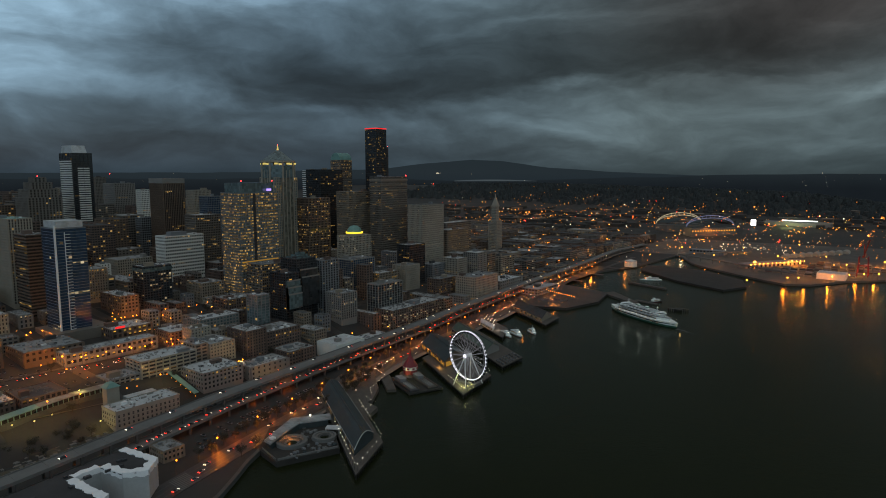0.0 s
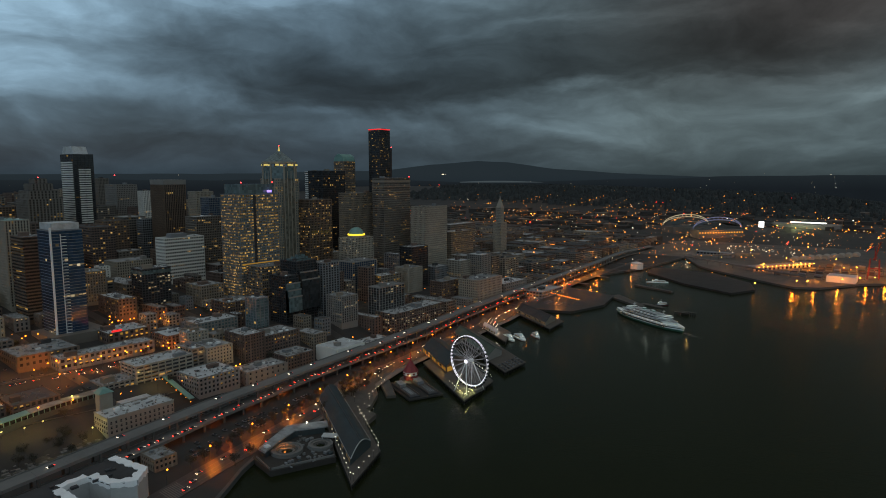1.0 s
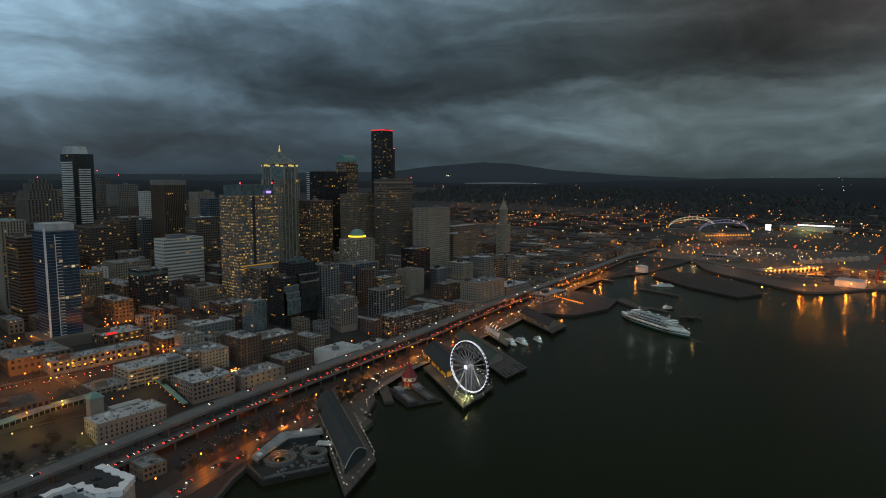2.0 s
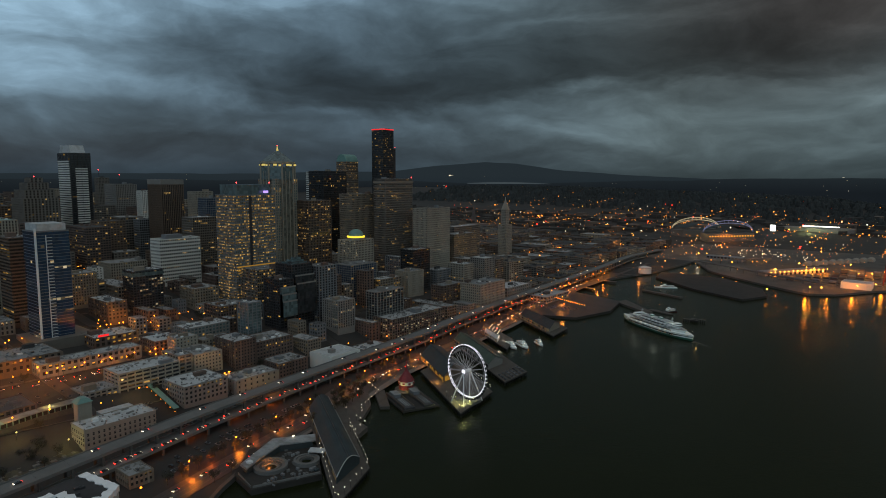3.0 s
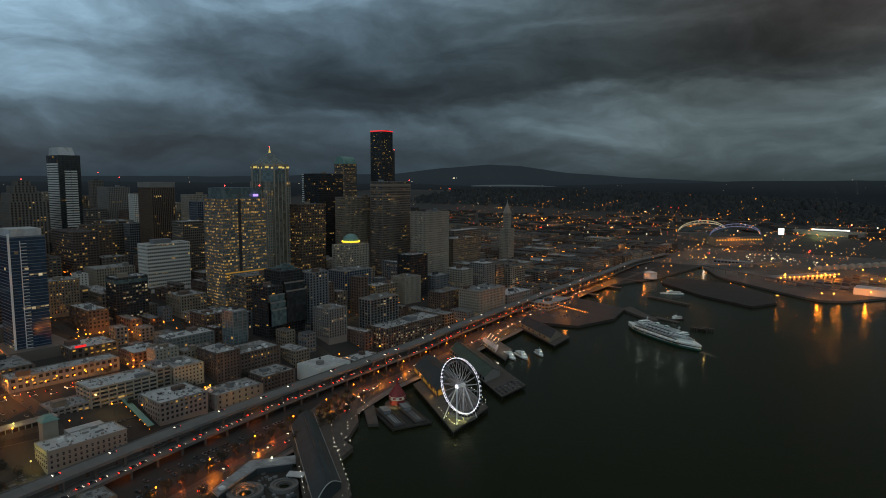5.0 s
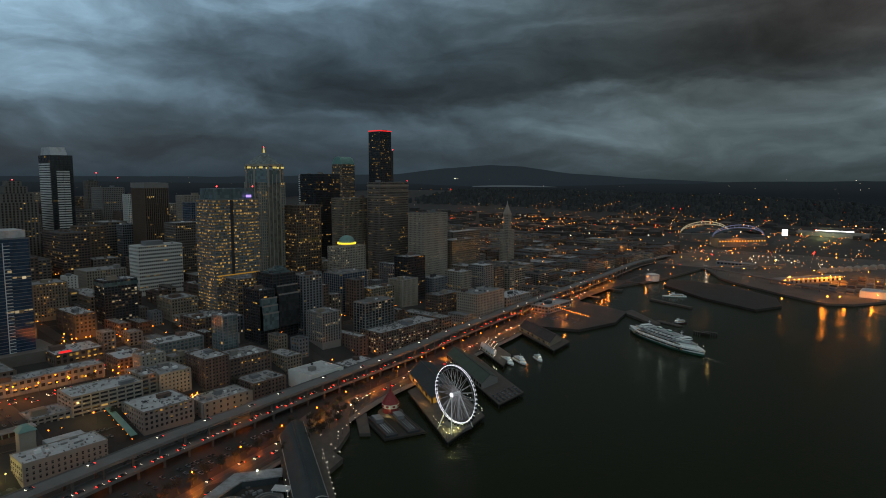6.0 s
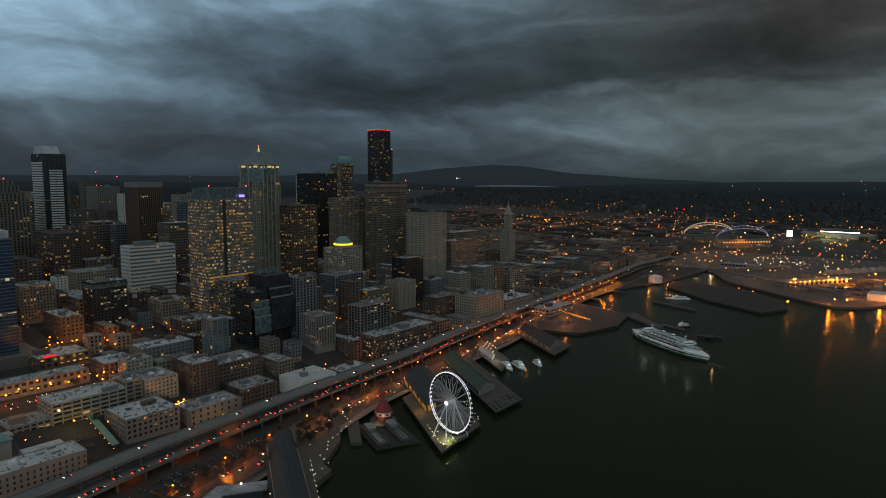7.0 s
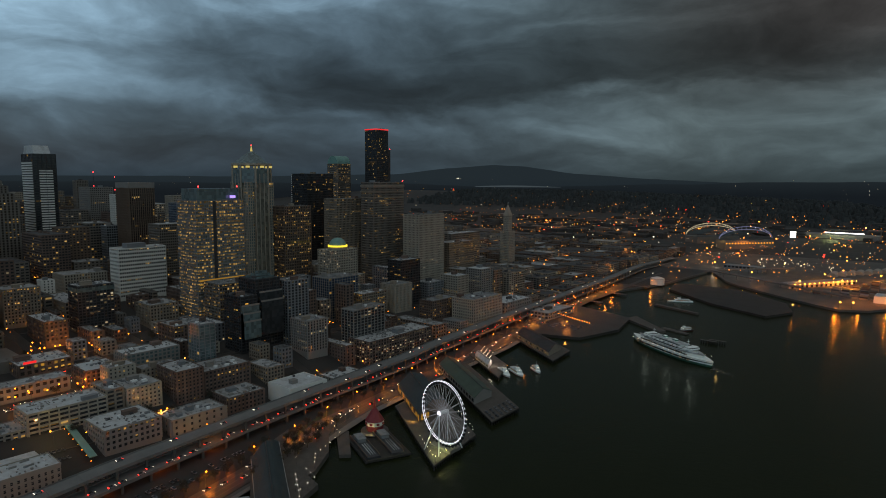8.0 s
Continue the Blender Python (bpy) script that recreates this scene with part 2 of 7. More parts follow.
M = {
    "ground": material("city_ground", (0.034, 0.032, 0.030), 0.9, spread=0.5, coarse=0.02, fine=0.25),
    "road": material("asphalt", (0.036, 0.033, 0.030), 0.55, spread=0.6, coarse=0.05, fine=0.6),
    "deck": material("viaduct_concrete", (0.15, 0.15, 0.145), 0.85, spread=0.3, coarse=0.06, fine=0.8),
    "apron": material("terminal_apron", (0.085, 0.078, 0.070), 0.85, spread=0.5, coarse=0.03, fine=0.4),
    "paver": material("pale_paving", (0.15, 0.14, 0.13), 0.85, spread=0.3, coarse=0.05, fine=0.7),
    "quay": material("seawall_concrete", (0.075, 0.075, 0.07), 0.9, spread=0.4, coarse=0.1, fine=0.8),
    "old_quay": material("dark_weathered_quay", (0.033, 0.030, 0.027), 0.9, spread=0.6, coarse=0.05, fine=0.5),
    "far_roof": material("far_tarred_roofs", (0.045, 0.040, 0.036), 0.9, spread=0.5, coarse=0.02, fine=0.2),
    "timber": material("pier_timber", (0.085, 0.075, 0.065), 0.9, spread=0.4, coarse=0.15, fine=1.5),
    "pile": material("wet_piles", (0.03, 0.027, 0.024), 0.7, spread=0.4),
    "roof": material("grey_roof_membrane", (0.33, 0.345, 0.352), 0.8, spread=0.5, coarse=0.11, fine=0.7, island=0.7, tint=(0.17, 0.17, 0.165)),
    "roof_dark": material("dark_tar_roof", (0.052, 0.052, 0.054), 0.85, spread=0.45, coarse=0.07, fine=0.7, island=0.5),
    "roof_pale": material("pale_roof_membrane", (0.53, 0.56, 0.575), 0.75, spread=0.4, coarse=0.13, fine=0.5, tint=(0.33, 0.34, 0.34)),
    "shed": material("weathered_metal_roof", (0.030, 0.045, 0.050), 0.8, spread=0.35, coarse=0.08, fine=0.8),
    "shed_green": material("green_shed_roof", (0.06, 0.085, 0.065), 0.7, spread=0.4, coarse=0.08, fine=0.8),
    "copper": material("green_copper_roof", (0.16, 0.30, 0.27), 0.6, spread=0.3, coarse=0.1),
    "concrete": material("grey_concrete", (0.215, 0.205, 0.19), 0.85, spread=0.2, coarse=0.05, fine=0.6),
    "beige": material("beige_stone", (0.30, 0.272, 0.225), 0.85, spread=0.2, coarse=0.05, fine=0.6),
    "tan": material("tan_masonry", (0.225, 0.19, 0.15), 0.85, spread=0.25, coarse=0.05, fine=0.6, island=0.4),
    "white": material("white_panels", (0.66, 0.66, 0.62), 0.7, spread=0.12, coarse=0.05, fine=0.5),
    "brown": material("brown_granite", (0.155, 0.138, 0.120), 0.5, spread=0.2, coarse=0.05, fine=0.8),
    "rust": material("russet_panels", (0.130, 0.092, 0.068), 0.5, spread=0.2, coarse=0.05, fine=0.8),
    "brick": material("red_brick", (0.125, 0.088, 0.072), 0.9, spread=0.3, coarse=0.1, fine=1.5, island=0.5),
    "black": material("black_metal_panels", (0.030, 0.030, 0.032), 0.45, spread=0.2),
    "grey": material("grey_panels", (0.17, 0.18, 0.19), 0.6, spread=0.2, coarse=0.05),
    "steel": material("painted_white_steel", (0.75, 0.76, 0.76), 0.4, spread=0.1),
    "darksteel": material("dark_steel", (0.06, 0.06, 0.065), 0.5, metal=0.4, spread=0.2),
    "wrap": material("white_scaffold_wrap", (0.42, 0.44, 0.45), 0.7, spread=0.2, coarse=0.12, fine=0.5, bump=0.5),
    "tarp": material("white_membrane", (0.90, 0.92, 0.94), 0.55, spread=0.1, coarse=0.2),
    "red": material("red_paint", (0.20, 0.024, 0.028), 0.6, spread=0.2),
    "hull": material("ferry_white_paint", (0.84, 0.88, 0.85), 0.5, spread=0.1, coarse=0.1),
    "green": material("ferry_green_paint", (0.03, 0.14, 0.10), 0.5, spread=0.15),
    "bark": material("bark", (0.07, 0.055, 0.04), 0.9, spread=0.3),
    "leaf": material("winter_foliage", (0.045, 0.042, 0.028), 0.85, spread=0.5, coarse=0.4, fine=2.0),
    "grass": material("dim_lawn", (0.045, 0.06, 0.03), 0.95, spread=0.4, coarse=0.1, fine=1.0),
    "scrub": material("bare_bank", (0.065, 0.06, 0.045), 0.95, spread=0.5, coarse=0.06, fine=0.5),
    "wood": material("dark_wooded_hill", (0.036, 0.040, 0.040), 0.95, spread=0.6, coarse=0.01, fine=0.08, bump=0.6),
    "carbody": material("car_paint", (0.16, 0.16, 0.17), 0.35, metal=0.2, spread=0.1, island=1.6),
    "tyre": material("tyre_rubber", (0.02, 0.02, 0.02), 0.9),
    "water": sea_water(),
    "glass_dark": glass("dark_window_glass", (0.030, 0.033, 0.036)),
    "glass_brown": glass("bronze_window_glass", (0.036, 0.032, 0.028)),
    "glass_blue": glass("blue_curtain_glass", (0.016, 0.040, 0.080), 0.15, 0.25),
    "glass_green": glass("green_curtain_glass", (0.10, 0.14, 0.145), 0.15),
    "glass_pale": glass("grey_curtain_glass", (0.13, 0.128, 0.105), 0.15),
    "lit": glowing("lit_office_panes", (1.0, 0.55, 0.13), 0.66, 0.97),
    "lit_pale": glowing("pale_lit_panes", (1.0, 0.74, 0.38), 0.58, 0.97),
    "lit_gold": glowing("golden_lit_panes", (1.0, 0.52, 0.08), 1.0, 0.8),
    "lamp_sodium": glowing("sodium_lamp", (1.0, 0.22, 0.012), 10.0),
    "lamp_quay": glowing("quay_flood_lamp", (1.0, 0.30, 0.02), 44.0),
    "lamp_far": glowing("far_sodium_lamps", (1.0, 0.27, 0.02), 14.0, 0.97),
    "lamp_far_white": glowing("far_white_lamps", (1.0, 0.78, 0.48), 4.5, 0.97),
    "lamp_white": glowing("white_promenade_lamp", (1.0, 0.88, 0.66), 6.0),
    "led": glowing("white_led", (0.90, 0.88, 1.0), 1.6),
    "led_dim": glowing("dim_white_led", (0.9, 0.92, 1.0), 0.30),
    "led_yellow": glowing("yellow_flood", (1.0, 0.86, 0.28), 2.2),
    "neon_red": glowing("red_neon", (1.0, 0.03, 0.03), 1.1),
    "beacon": glowing("red_beacon", (1.0, 0.04, 0.04), 9.0),
    "tail": glowing("tail_light", (1.0, 0.03, 0.015), 11.0),
    "head": glowing("head_light", (1.0, 0.85, 0.64), 7.0),
    "crown": glowing("crown_flood", (1.0, 0.78, 0.22), 0.7),
    "dome_ring": glowing("golden_ring_light", (1.0, 0.72, 0.05), 1.6),
    "concourse": glowing("orange_concourse_lamp", (1.0, 0.40, 0.04), 1.6),
    "purple": glowing("violet_sign", (0.45, 0.30, 1.0), 1.6),
    "white_glow": glowing("white_screen", (1.0, 1.0, 0.95), 4.0),
    "arch_glow": glowing("arch_strip_light", (1.0, 0.86, 0.55), 0.6),
    "blue_glow": glowing("blue_strip_light", (0.60, 0.62, 1.0), 0.30),
}


# ---- shaping ----
def box(bm, x0, x1, y0, y1, z0, z1):
    v = [bm.verts.new(p) for p in ((x0, y0, z0), (x1, y0, z0), (x1, y1, z0), (x0, y1, z0), (x0, y0, z1), (x1, y0, z1), (x1, y1, z1), (x0, y1, z1))]
    for f in ((3, 2, 1, 0), (4, 5, 6, 7), (0, 1, 5, 4), (1, 2, 6, 5), (2, 3, 7, 6), (3, 0, 4, 7)):
        bm.faces.new([v[i] for i in f])


def prism(bm, ring, z0, z1, top=None):
    """Walls and caps over a ring of (x, y); z0 and z1 are heights; top: another ring for the upper edge."""
    top = top or ring
    a = [bm.verts.new((x, y, z0)) for x, y in ring]
    b = [bm.verts.new((x, y, z1)) for x, y in top]
    n = len(a)
    for i in range(n):
        bm.faces.new((a[i], a[(i + 1) % n], b[(i + 1) % n], b[i]))
    bm.faces.new(list(reversed(a)))
    bm.faces.new(b)


def circle(cx, cy, r, n=16, turn=0.0):
    return [(cx + r * math.cos(turn + 2 * math.pi * i / n), cy + r * math.sin(turn + 2 * math.pi * i / n)) for i in range(n)]


def rod(bm, p, q, r, n=6):
    """A round bar from p to q."""
    p, q = Vector(p), Vector(q)
    turn = (q - p).to_track_quat("Z", "Y").to_matrix()
    rings = []
    for c in (p, q):
        rings.append([bm.verts.new(c + turn @ Vector((r * math.cos(2 * math.pi * i / n), r * math.sin(2 * math.pi * i / n), 0))) for i in range(n)])
    for i in range(n):
        bm.faces.new((rings[0][i], rings[0][(i + 1) % n], rings[1][(i + 1) % n], rings[1][i]))
    bm.faces.new(list(reversed(rings[0])))
    bm.faces.new(rings[1])


def bead(bm, c, r):
    """A small eight-sided bead."""
    c = Vector(c)
    v = [bm.verts.new(c + Vector(d) * r) for d in ((1, 0, 0), (0, 1, 0), (-1, 0, 0), (0, -1, 0), (0, 0, 1), (0, 0, -1))]
    for i in range(4):
        j = (i + 1) % 4
        bm.faces.new((v[i], v[j], v[4]))
        bm.faces.new((v[j], v[i], v[5]))


def mesh_of(name, bm, mat):
    me = bpy.data.meshes.new(name)
    bm.normal_update()
    bm.to_mesh(me)
    bm.free()
    me.materials.append(M[mat])
    return me


def part(name, bm, mat, parent, label="", kind=""):
    ob = new(name, mesh_of(name, bm, mat))
    if parent is not None:
        ob.parent = parent
        ob.matrix_parent_inverse = Matrix.Translation(-parent.location)
    return tagged(ob, label, kind=kind)


def child(name, mesh, parent, place, turn=0.0):
    """A piece on a shared mesh, at a place in the world."""
    ob = new(name, mesh)
    ob.parent = parent
    ob.matrix_parent_inverse = Matrix.Translation(-parent.location)
    ob.matrix_basis = pose(*place, 0, 0, turn)
    return ob


def thing(name, place, label, category, group="", kind=""):
    ob = new(name)
    ob.location = place
    ob.empty_display_size = 1.0
    return tagged(ob, label, category, group, kind)


def made(build, *args, **kw):
    bm = bmesh.new()
    build(bm, *args, **kw)
    return bm


def near(a, b, t):
    return a + (b - a) * t


def ease(t):
    t = min(1.0, max(0.0, t))
    return t * t * (3 - 2 * t)


def along(line, v):
    """Reads a polyline of (key, value) at v."""
    if v <= line[0][0]:
        return line[0][1]
    for (a, p), (b, q) in zip(line, line[1:]):
        if v <= b:
            return near(p, q, (v - a) / (b - a))
    return line[-1][1]


# the water's edge, the viaduct's seaward edge, by distance along the shore
SHORE = [(-1500, 420), (-600, 120), (-400, 52), (-257, -2), (-208, -36), (-140, -55), (-62, -74), (-2, -94), (68, -112), (200, -135), (330, -160), (520, -205), (660, -212), (760, -190), (860, -165), (1105, -154), (1300, 150), (2000, 800), (5200, 3200)]
VIADUCT = [(-900, -20), (-345, -86), (-275, -99), (-175, -117), (-52, -131), (63, -143), (130, -150), (203, -164), (371, -187), (607, -212), (790, -232), (1000, -262), (1400, -290)]


def ground_z(x, y):
    s = along(VIADUCT, y) - 35 - x
    steep = near(1.0, 0.30, ease((y - 150) / 600))
    h = 20 * ease(s / 90) + 32 * ease((s - 60) / 450) + 45 * ease((s - 450) / 700)
    ridge = 95 * math.exp(-(((y - 2900) / 650) ** 2)) * ease((600 - x) / 900) if y > 1500 else 0.0
    return 3.0 + h * steep + ridge


# ---- the setting ----
def ground():
    ys = [-1500, -1000, -700, -500] + list(range(-440, 900, 20)) + list(range(900, 2000, 60)) + list(range(2000, 4700, 150))
    offs = [0, 6, 14, 24, 36, 50, 64, 78, 92, 108, 126, 146, 168, 192, 220, 250, 290, 340, 400, 480, 580, 700, 850, 1050, 1300, 1700, 2300, 3200, 4800]
    verts, faces = [], []
    n = len(offs) + 1
    for y in ys:
        s = along(SHORE, y)
        verts.append((s, y, -7.0))
        verts += [(s - o, y, ground_z(s - o, y)) for o in offs]
    for i in range(len(ys) - 1):
        for j in range(n - 1):
            a = i * n + j
            faces.append((a, a + n, a + n + 1, a + 1))
    me = bpy.data.meshes.new("ground")
    me.from_pydata(verts, [], faces)
    me.materials.append(M["ground"])
    tagged(new("ground", me), "dark city ground rising in a hill from the waterfront", "ground", kind="structure")


def slab(name, ring, z0, z1, mat, label, category="pavement"):
    return tagged(new(name, mesh_of(name, made(prism, ring, z0, z1), mat)), label, category, kind="structure")


def ribbon(name, line, right, width, z, mat, label, step=20, thick=0.25, y0=None, y1=None, category="road"):
    """A strip that follows a line of (y, x): from right metres seaward of it, width wide towards the land."""
    a, b = y0 if y0 is not None else line[0][0], y1 if y1 is not None else line[-1][0]
    bm = bmesh.new()
    n = max(2, int((b - a) / step))
    rows = []
    for i in range(n + 1):
        y = near(a, b, i / n)
        x = along(line, y) + right
        zz = z(x, y) if callable(z) else z
        rows.append([bm.verts.new(p) for p in ((x, y, zz - thick), (x, y, zz), (x - width, y, zz), (x - width, y, zz - thick))])
    for p, q in zip(rows, rows[1:]):
        for i in range(4):
            j = (i + 1) % 4
            bm.faces.new((p[i], q[i], q[j], p[j]))
    bm.faces.new(rows[0][::-1])
    bm.faces.new(rows[-1])
    bmesh.ops.recalc_face_normals(bm, faces=bm.faces)
    return tagged(new(name, mesh_of(name, bm, mat)), label, category, kind="structure")


ground()
bm = bmesh.new()
box(bm, -600, 5200, -2500, 5200, -6.9, 0.0)
tagged(new("water", mesh_of("water", bm, "water")), "dark green rippled bay water at nightfall", "water", kind="structure")
# seawall cap and the streets of the waterfront
ribbon("seawall", SHORE, 1.2, 3.2, 3.5, "quay", "concrete seawall cap along the water", thick=5.0, y0=-600, y1=1100, category="seawall")
ALASKAN = [(-600, 60), (-400, 10), (-281, -30), (-213, -49), (-120, -72), (-60, -86), (18, -108), (120, -122), (271, -140), (400, -165), (600, -196), (800, -216)]
ribbon("road", ALASKAN, 9, 20, lambda x, y: 3.35, "road", "wet asphalt waterfront street under orange lamps", thick=0.3, y0=-560, y1=800)
ribbon("pavement", ALASKAN, 17, 7, lambda x, y: 3.42, "paver", "pale waterfront promenade paving", thick=0.4, y0=-140, y1=330, category="pavement")
ribbon("parking_lane", VIADUCT, -4, 14, lambda x, y: 3.3, "road", "parking lot asphalt beneath the viaduct", thick=0.3, y0=-420, y1=700)
# avenues on the hillside
AVENUES = [-196, -285, -375, -462, -556, -650, -745, -880, -1000]
CROSS = [-430, -325, -232, -140, -52, 40, 132, 228, 322, 418, 512, 606, 700, 800, 900]
for x in AVENUES:
    line = [(-450, x), (640, x), (1000, x - 30)]
    ribbon("road", line, 7, 13 if x != -196 else 9, lambda x, y: ground_z(x, y) + 0.45, "road", "downtown avenue asphalt", thick=0.6, y0=-450, y1=1000)
for i, y in enumerate(CROSS):
    bm = bmesh.new()
    xs = [-1000, -900, -800, -700, -600, -520, -450, -400, -350, -310, -280, -250, -225, -205, -185, -170]
    rows = []
    for x in xs:
        z = max(ground_z(x, y), ground_z(x, y + 6)) + 0.4
        rows.append([bm.verts.new((x, y - 5.5, z)), bm.verts.new((x, y + 5.5, z)), bm.verts.new((x, y + 5.5, z - 0.6)), bm.verts.new((x, y - 5.5, z - 0.6))])
    for p, q in zip(rows, rows[1:]):
        for a in range(4):
            bm.faces.new((p[a], q[a], q[(a + 1) % 4], p[(a + 1) % 4]))
    bmesh.ops.recalc_face_normals(bm, faces=bm.faces)
    tagged(new("road", mesh_of("road", bm, "road")), "steep downtown cross street asphalt", "road", kind="structure")
slab("quay_terminal", [(-154, 1105), (-81, 972), (-46, 933), (50, 856), (97, 821), (134, 799), (171, 818), (222, 905), (320, 1000), (700, 1500), (1000, 2000), (-300, 2000), (-300, 1105)], -6, 3.4, "apron", "container terminal apron of worn concrete")
slab("quay_finger", [(-134, 808), (-31, 718), (61, 670), (85, 729), (62, 800), (-25, 878), (-104, 890), (-150, 880)], -6, 3.3, "old_quay", "empty dark finger pier of weathered concrete", "pier")
slab("ferry_dock", [(-210, 372), (-140, 352), (-84, 372), (-66, 445), (-84, 525), (-204, 560)], -6, 3.6, "road", "broad ferry terminal holding dock", "pier")
slab("ferry_slip", [(-90, 520), (-20, 470), (-16, 482), (-84, 545)], -5, 3.2, "timber", "timber ferry slip", "pier")
slab("park_deck", [(-66, -112), (-36, -111), (-43, -81), (-60, -55), (-84, -35), (-104, -9), (-113, 22), (-118, 10), (-112, -30), (-92, -66)], -3, 3.9, "timber", "curving timber promenade deck of the waterfront park", "pier")
slab("park_jetty", [(-43, -88), (-26, -92), (-19, -111), (-37, -108)], -3, 3.88, "timber", "short angled timber jetty of the park", "pier")
slab("park_lawn", [(-90, -72), (-76, -62), (-84, -34), (-112, -4), (-126, 4), (-112, -40)], 3.0, 3.75, "grass", "small waterfront park lawn", "lawn")
slab("bank", [(-175, -330), (-122, -345), (-130, -255), (-190, -262)], 2.0, 5.0, "scrub", "bare construction bank beside the viaduct", "ground")


# ---- buildings ----
FOOT = []


def facade(bm, x0, x1, y0, y1, z0, z1, fl, bay, pier, spandrel, proud):
    """Piers and spandrels of a box's four sides, proud of its core."""
    nz = max(1, round((z1 - z0) / fl))
    h = (z1 - z0) / nz
    for i in range(nz + 1):
        a = z0 + i * h
        lo, hi = (a, a + spandrel * h) if i < nz else (z1 - 0.01, z1 + 1.1)
        if spandrel > 0 or i == nz:
            box(bm, x0 - proud, x1 + proud, y0 - proud, y0, lo, hi)
            box(bm, x0 - proud, x1 + proud, y1, y1 + proud, lo, hi)
            box(bm, x0 - proud, x0, y0, y1, lo, hi)
            box(bm, x1, x1 + proud, y0, y1, lo, hi)
    if pier > 0:
        p = proud * 1.35
        nx, ny = max(1, round((x1 - x0) / bay)), max(1, round((y1 - y0) / bay))
        for i in range(nx + 1):
            c, w = near(x0, x1, i / nx), pier * (x1 - x0) / nx / 2
            box(bm, c - w, c + w, y0 - p, y0, z0, z1 + 0.6)
            box(bm, c - w, c + w, y1, y1 + p, z0, z1 + 0.6)
        for i in range(ny + 1):
            c, w = near(y0, y1, i / ny), pier * (y1 - y0) / ny / 2
            box(bm, x1, x1 + p, c - w, c + w, z0, z1 + 0.6)
            box(bm, x0 - p, x0, c - w, c + w, z0, z1 + 0.6)


def split_facade(root, x0, x1, y0, y1, z0, z1, fl, bay, pier, spandrel, proud, wall):
    """The same piers and floor bands as objects of their own, for the blocks that stand close."""
    nz = max(1, round((z1 - z0) / fl))
    h = (z1 - z0) / nz
    bm = bmesh.new()
    outer = [(x0 - proud, y0 - proud), (x1 + proud, y0 - proud), (x1 + proud, y1 + proud), (x0 - proud, y1 + proud)]
    prism(bm, outer, 0, max(0.12, spandrel * h))
    band = mesh_of("floor_band", bm, wall)
    for i in range(nz):
        child("floor_band", band, root, (0, 0, z0 + i * h))
    bm = bmesh.new()
    ring = [(x0 - proud, y0 - proud), (x1 + proud, y0 - proud), (x1 + proud, y1 + proud), (x0 - proud, y1 + proud)]
    inner = [(x0, y0), (x1, y0), (x1, y1), (x0, y1)]
    for i in range(4):
        j = (i + 1) % 4
        prism(bm, [ring[i], ring[j], inner[j], inner[i]], z1 - 0.3, z1 + 1.1)
    part("parapet", bm, wall, root)
    if pier > 0:
        p = proud * 1.35
        nx, ny = max(1, round((x1 - x0) / bay)), max(1, round((y1 - y0) / bay))
        wx, wy = pier * (x1 - x0) / nx / 2, pier * (y1 - y0) / ny / 2
        px = mesh_of("pier", made(box, -wx, wx, -p, 0.02, z0, z1 + 0.6), wall)
        py = mesh_of("pier", made(box, -0.02, p, -wy, wy, z0, z1 + 0.6), wall)
        for i in range(nx + 1):
            child("pier", px, root, (near(x0, x1, i / nx), y0, 0))
        for i in range(ny + 1):
            child("pier", py, root, (x1, near(y0, y1, i / ny), 0))


def lit_panes(bm, rng, x0, x1, y0, y1, z0, z1, fl, bay, pier, spandrel, share, run=0.55):
    """Lit panes just before the core's glass, in runs along a floor."""
    nz = max(1, round((z1 - z0) / fl))
    h = (z1 - z0) / nz
    out = 0.06
    for side in range(4):
        n = max(1, round(((x1 - x0) if side in (0, 2) else (y1 - y0)) / bay))
        for i in range(nz):
            floor_share = share * (2.2 if rng.random() < 0.22 else 0.6)
            on = False
            for j in range(n):
                on = rng.random() < (run if on else floor_share)
                if not on:
                    continue
                a, b = (j + pier / 2 + 0.06) / n, (j + 1 - pier / 2 - 0.06) / n
                za, zb = z0 + (i + spandrel + 0.06) * h, z0 + (i + 0.95) * h
                if rng.random() < 0.7:
                    za = near(za, zb, 0.45)
                if side == 0:
                    q = ((near(x0, x1, a), y0 - out), (near(x0, x1, b), y0 - out))
                elif side == 1:
                    q = ((x1 + out, near(y0, y1, a)), (x1 + out, near(y0, y1, b)))
                elif side == 2:
                    q = ((near(x0, x1, b), y1 + out), (near(x0, x1, a), y1 + out))
                else:
                    q = ((x0 - out, near(y0, y1, b)), (x0 - out, near(y0, y1, a)))
                bm.faces.new([bm.verts.new(p) for p in ((*q[0], za), (*q[1], za), (*q[1], zb), (*q[0], zb))])


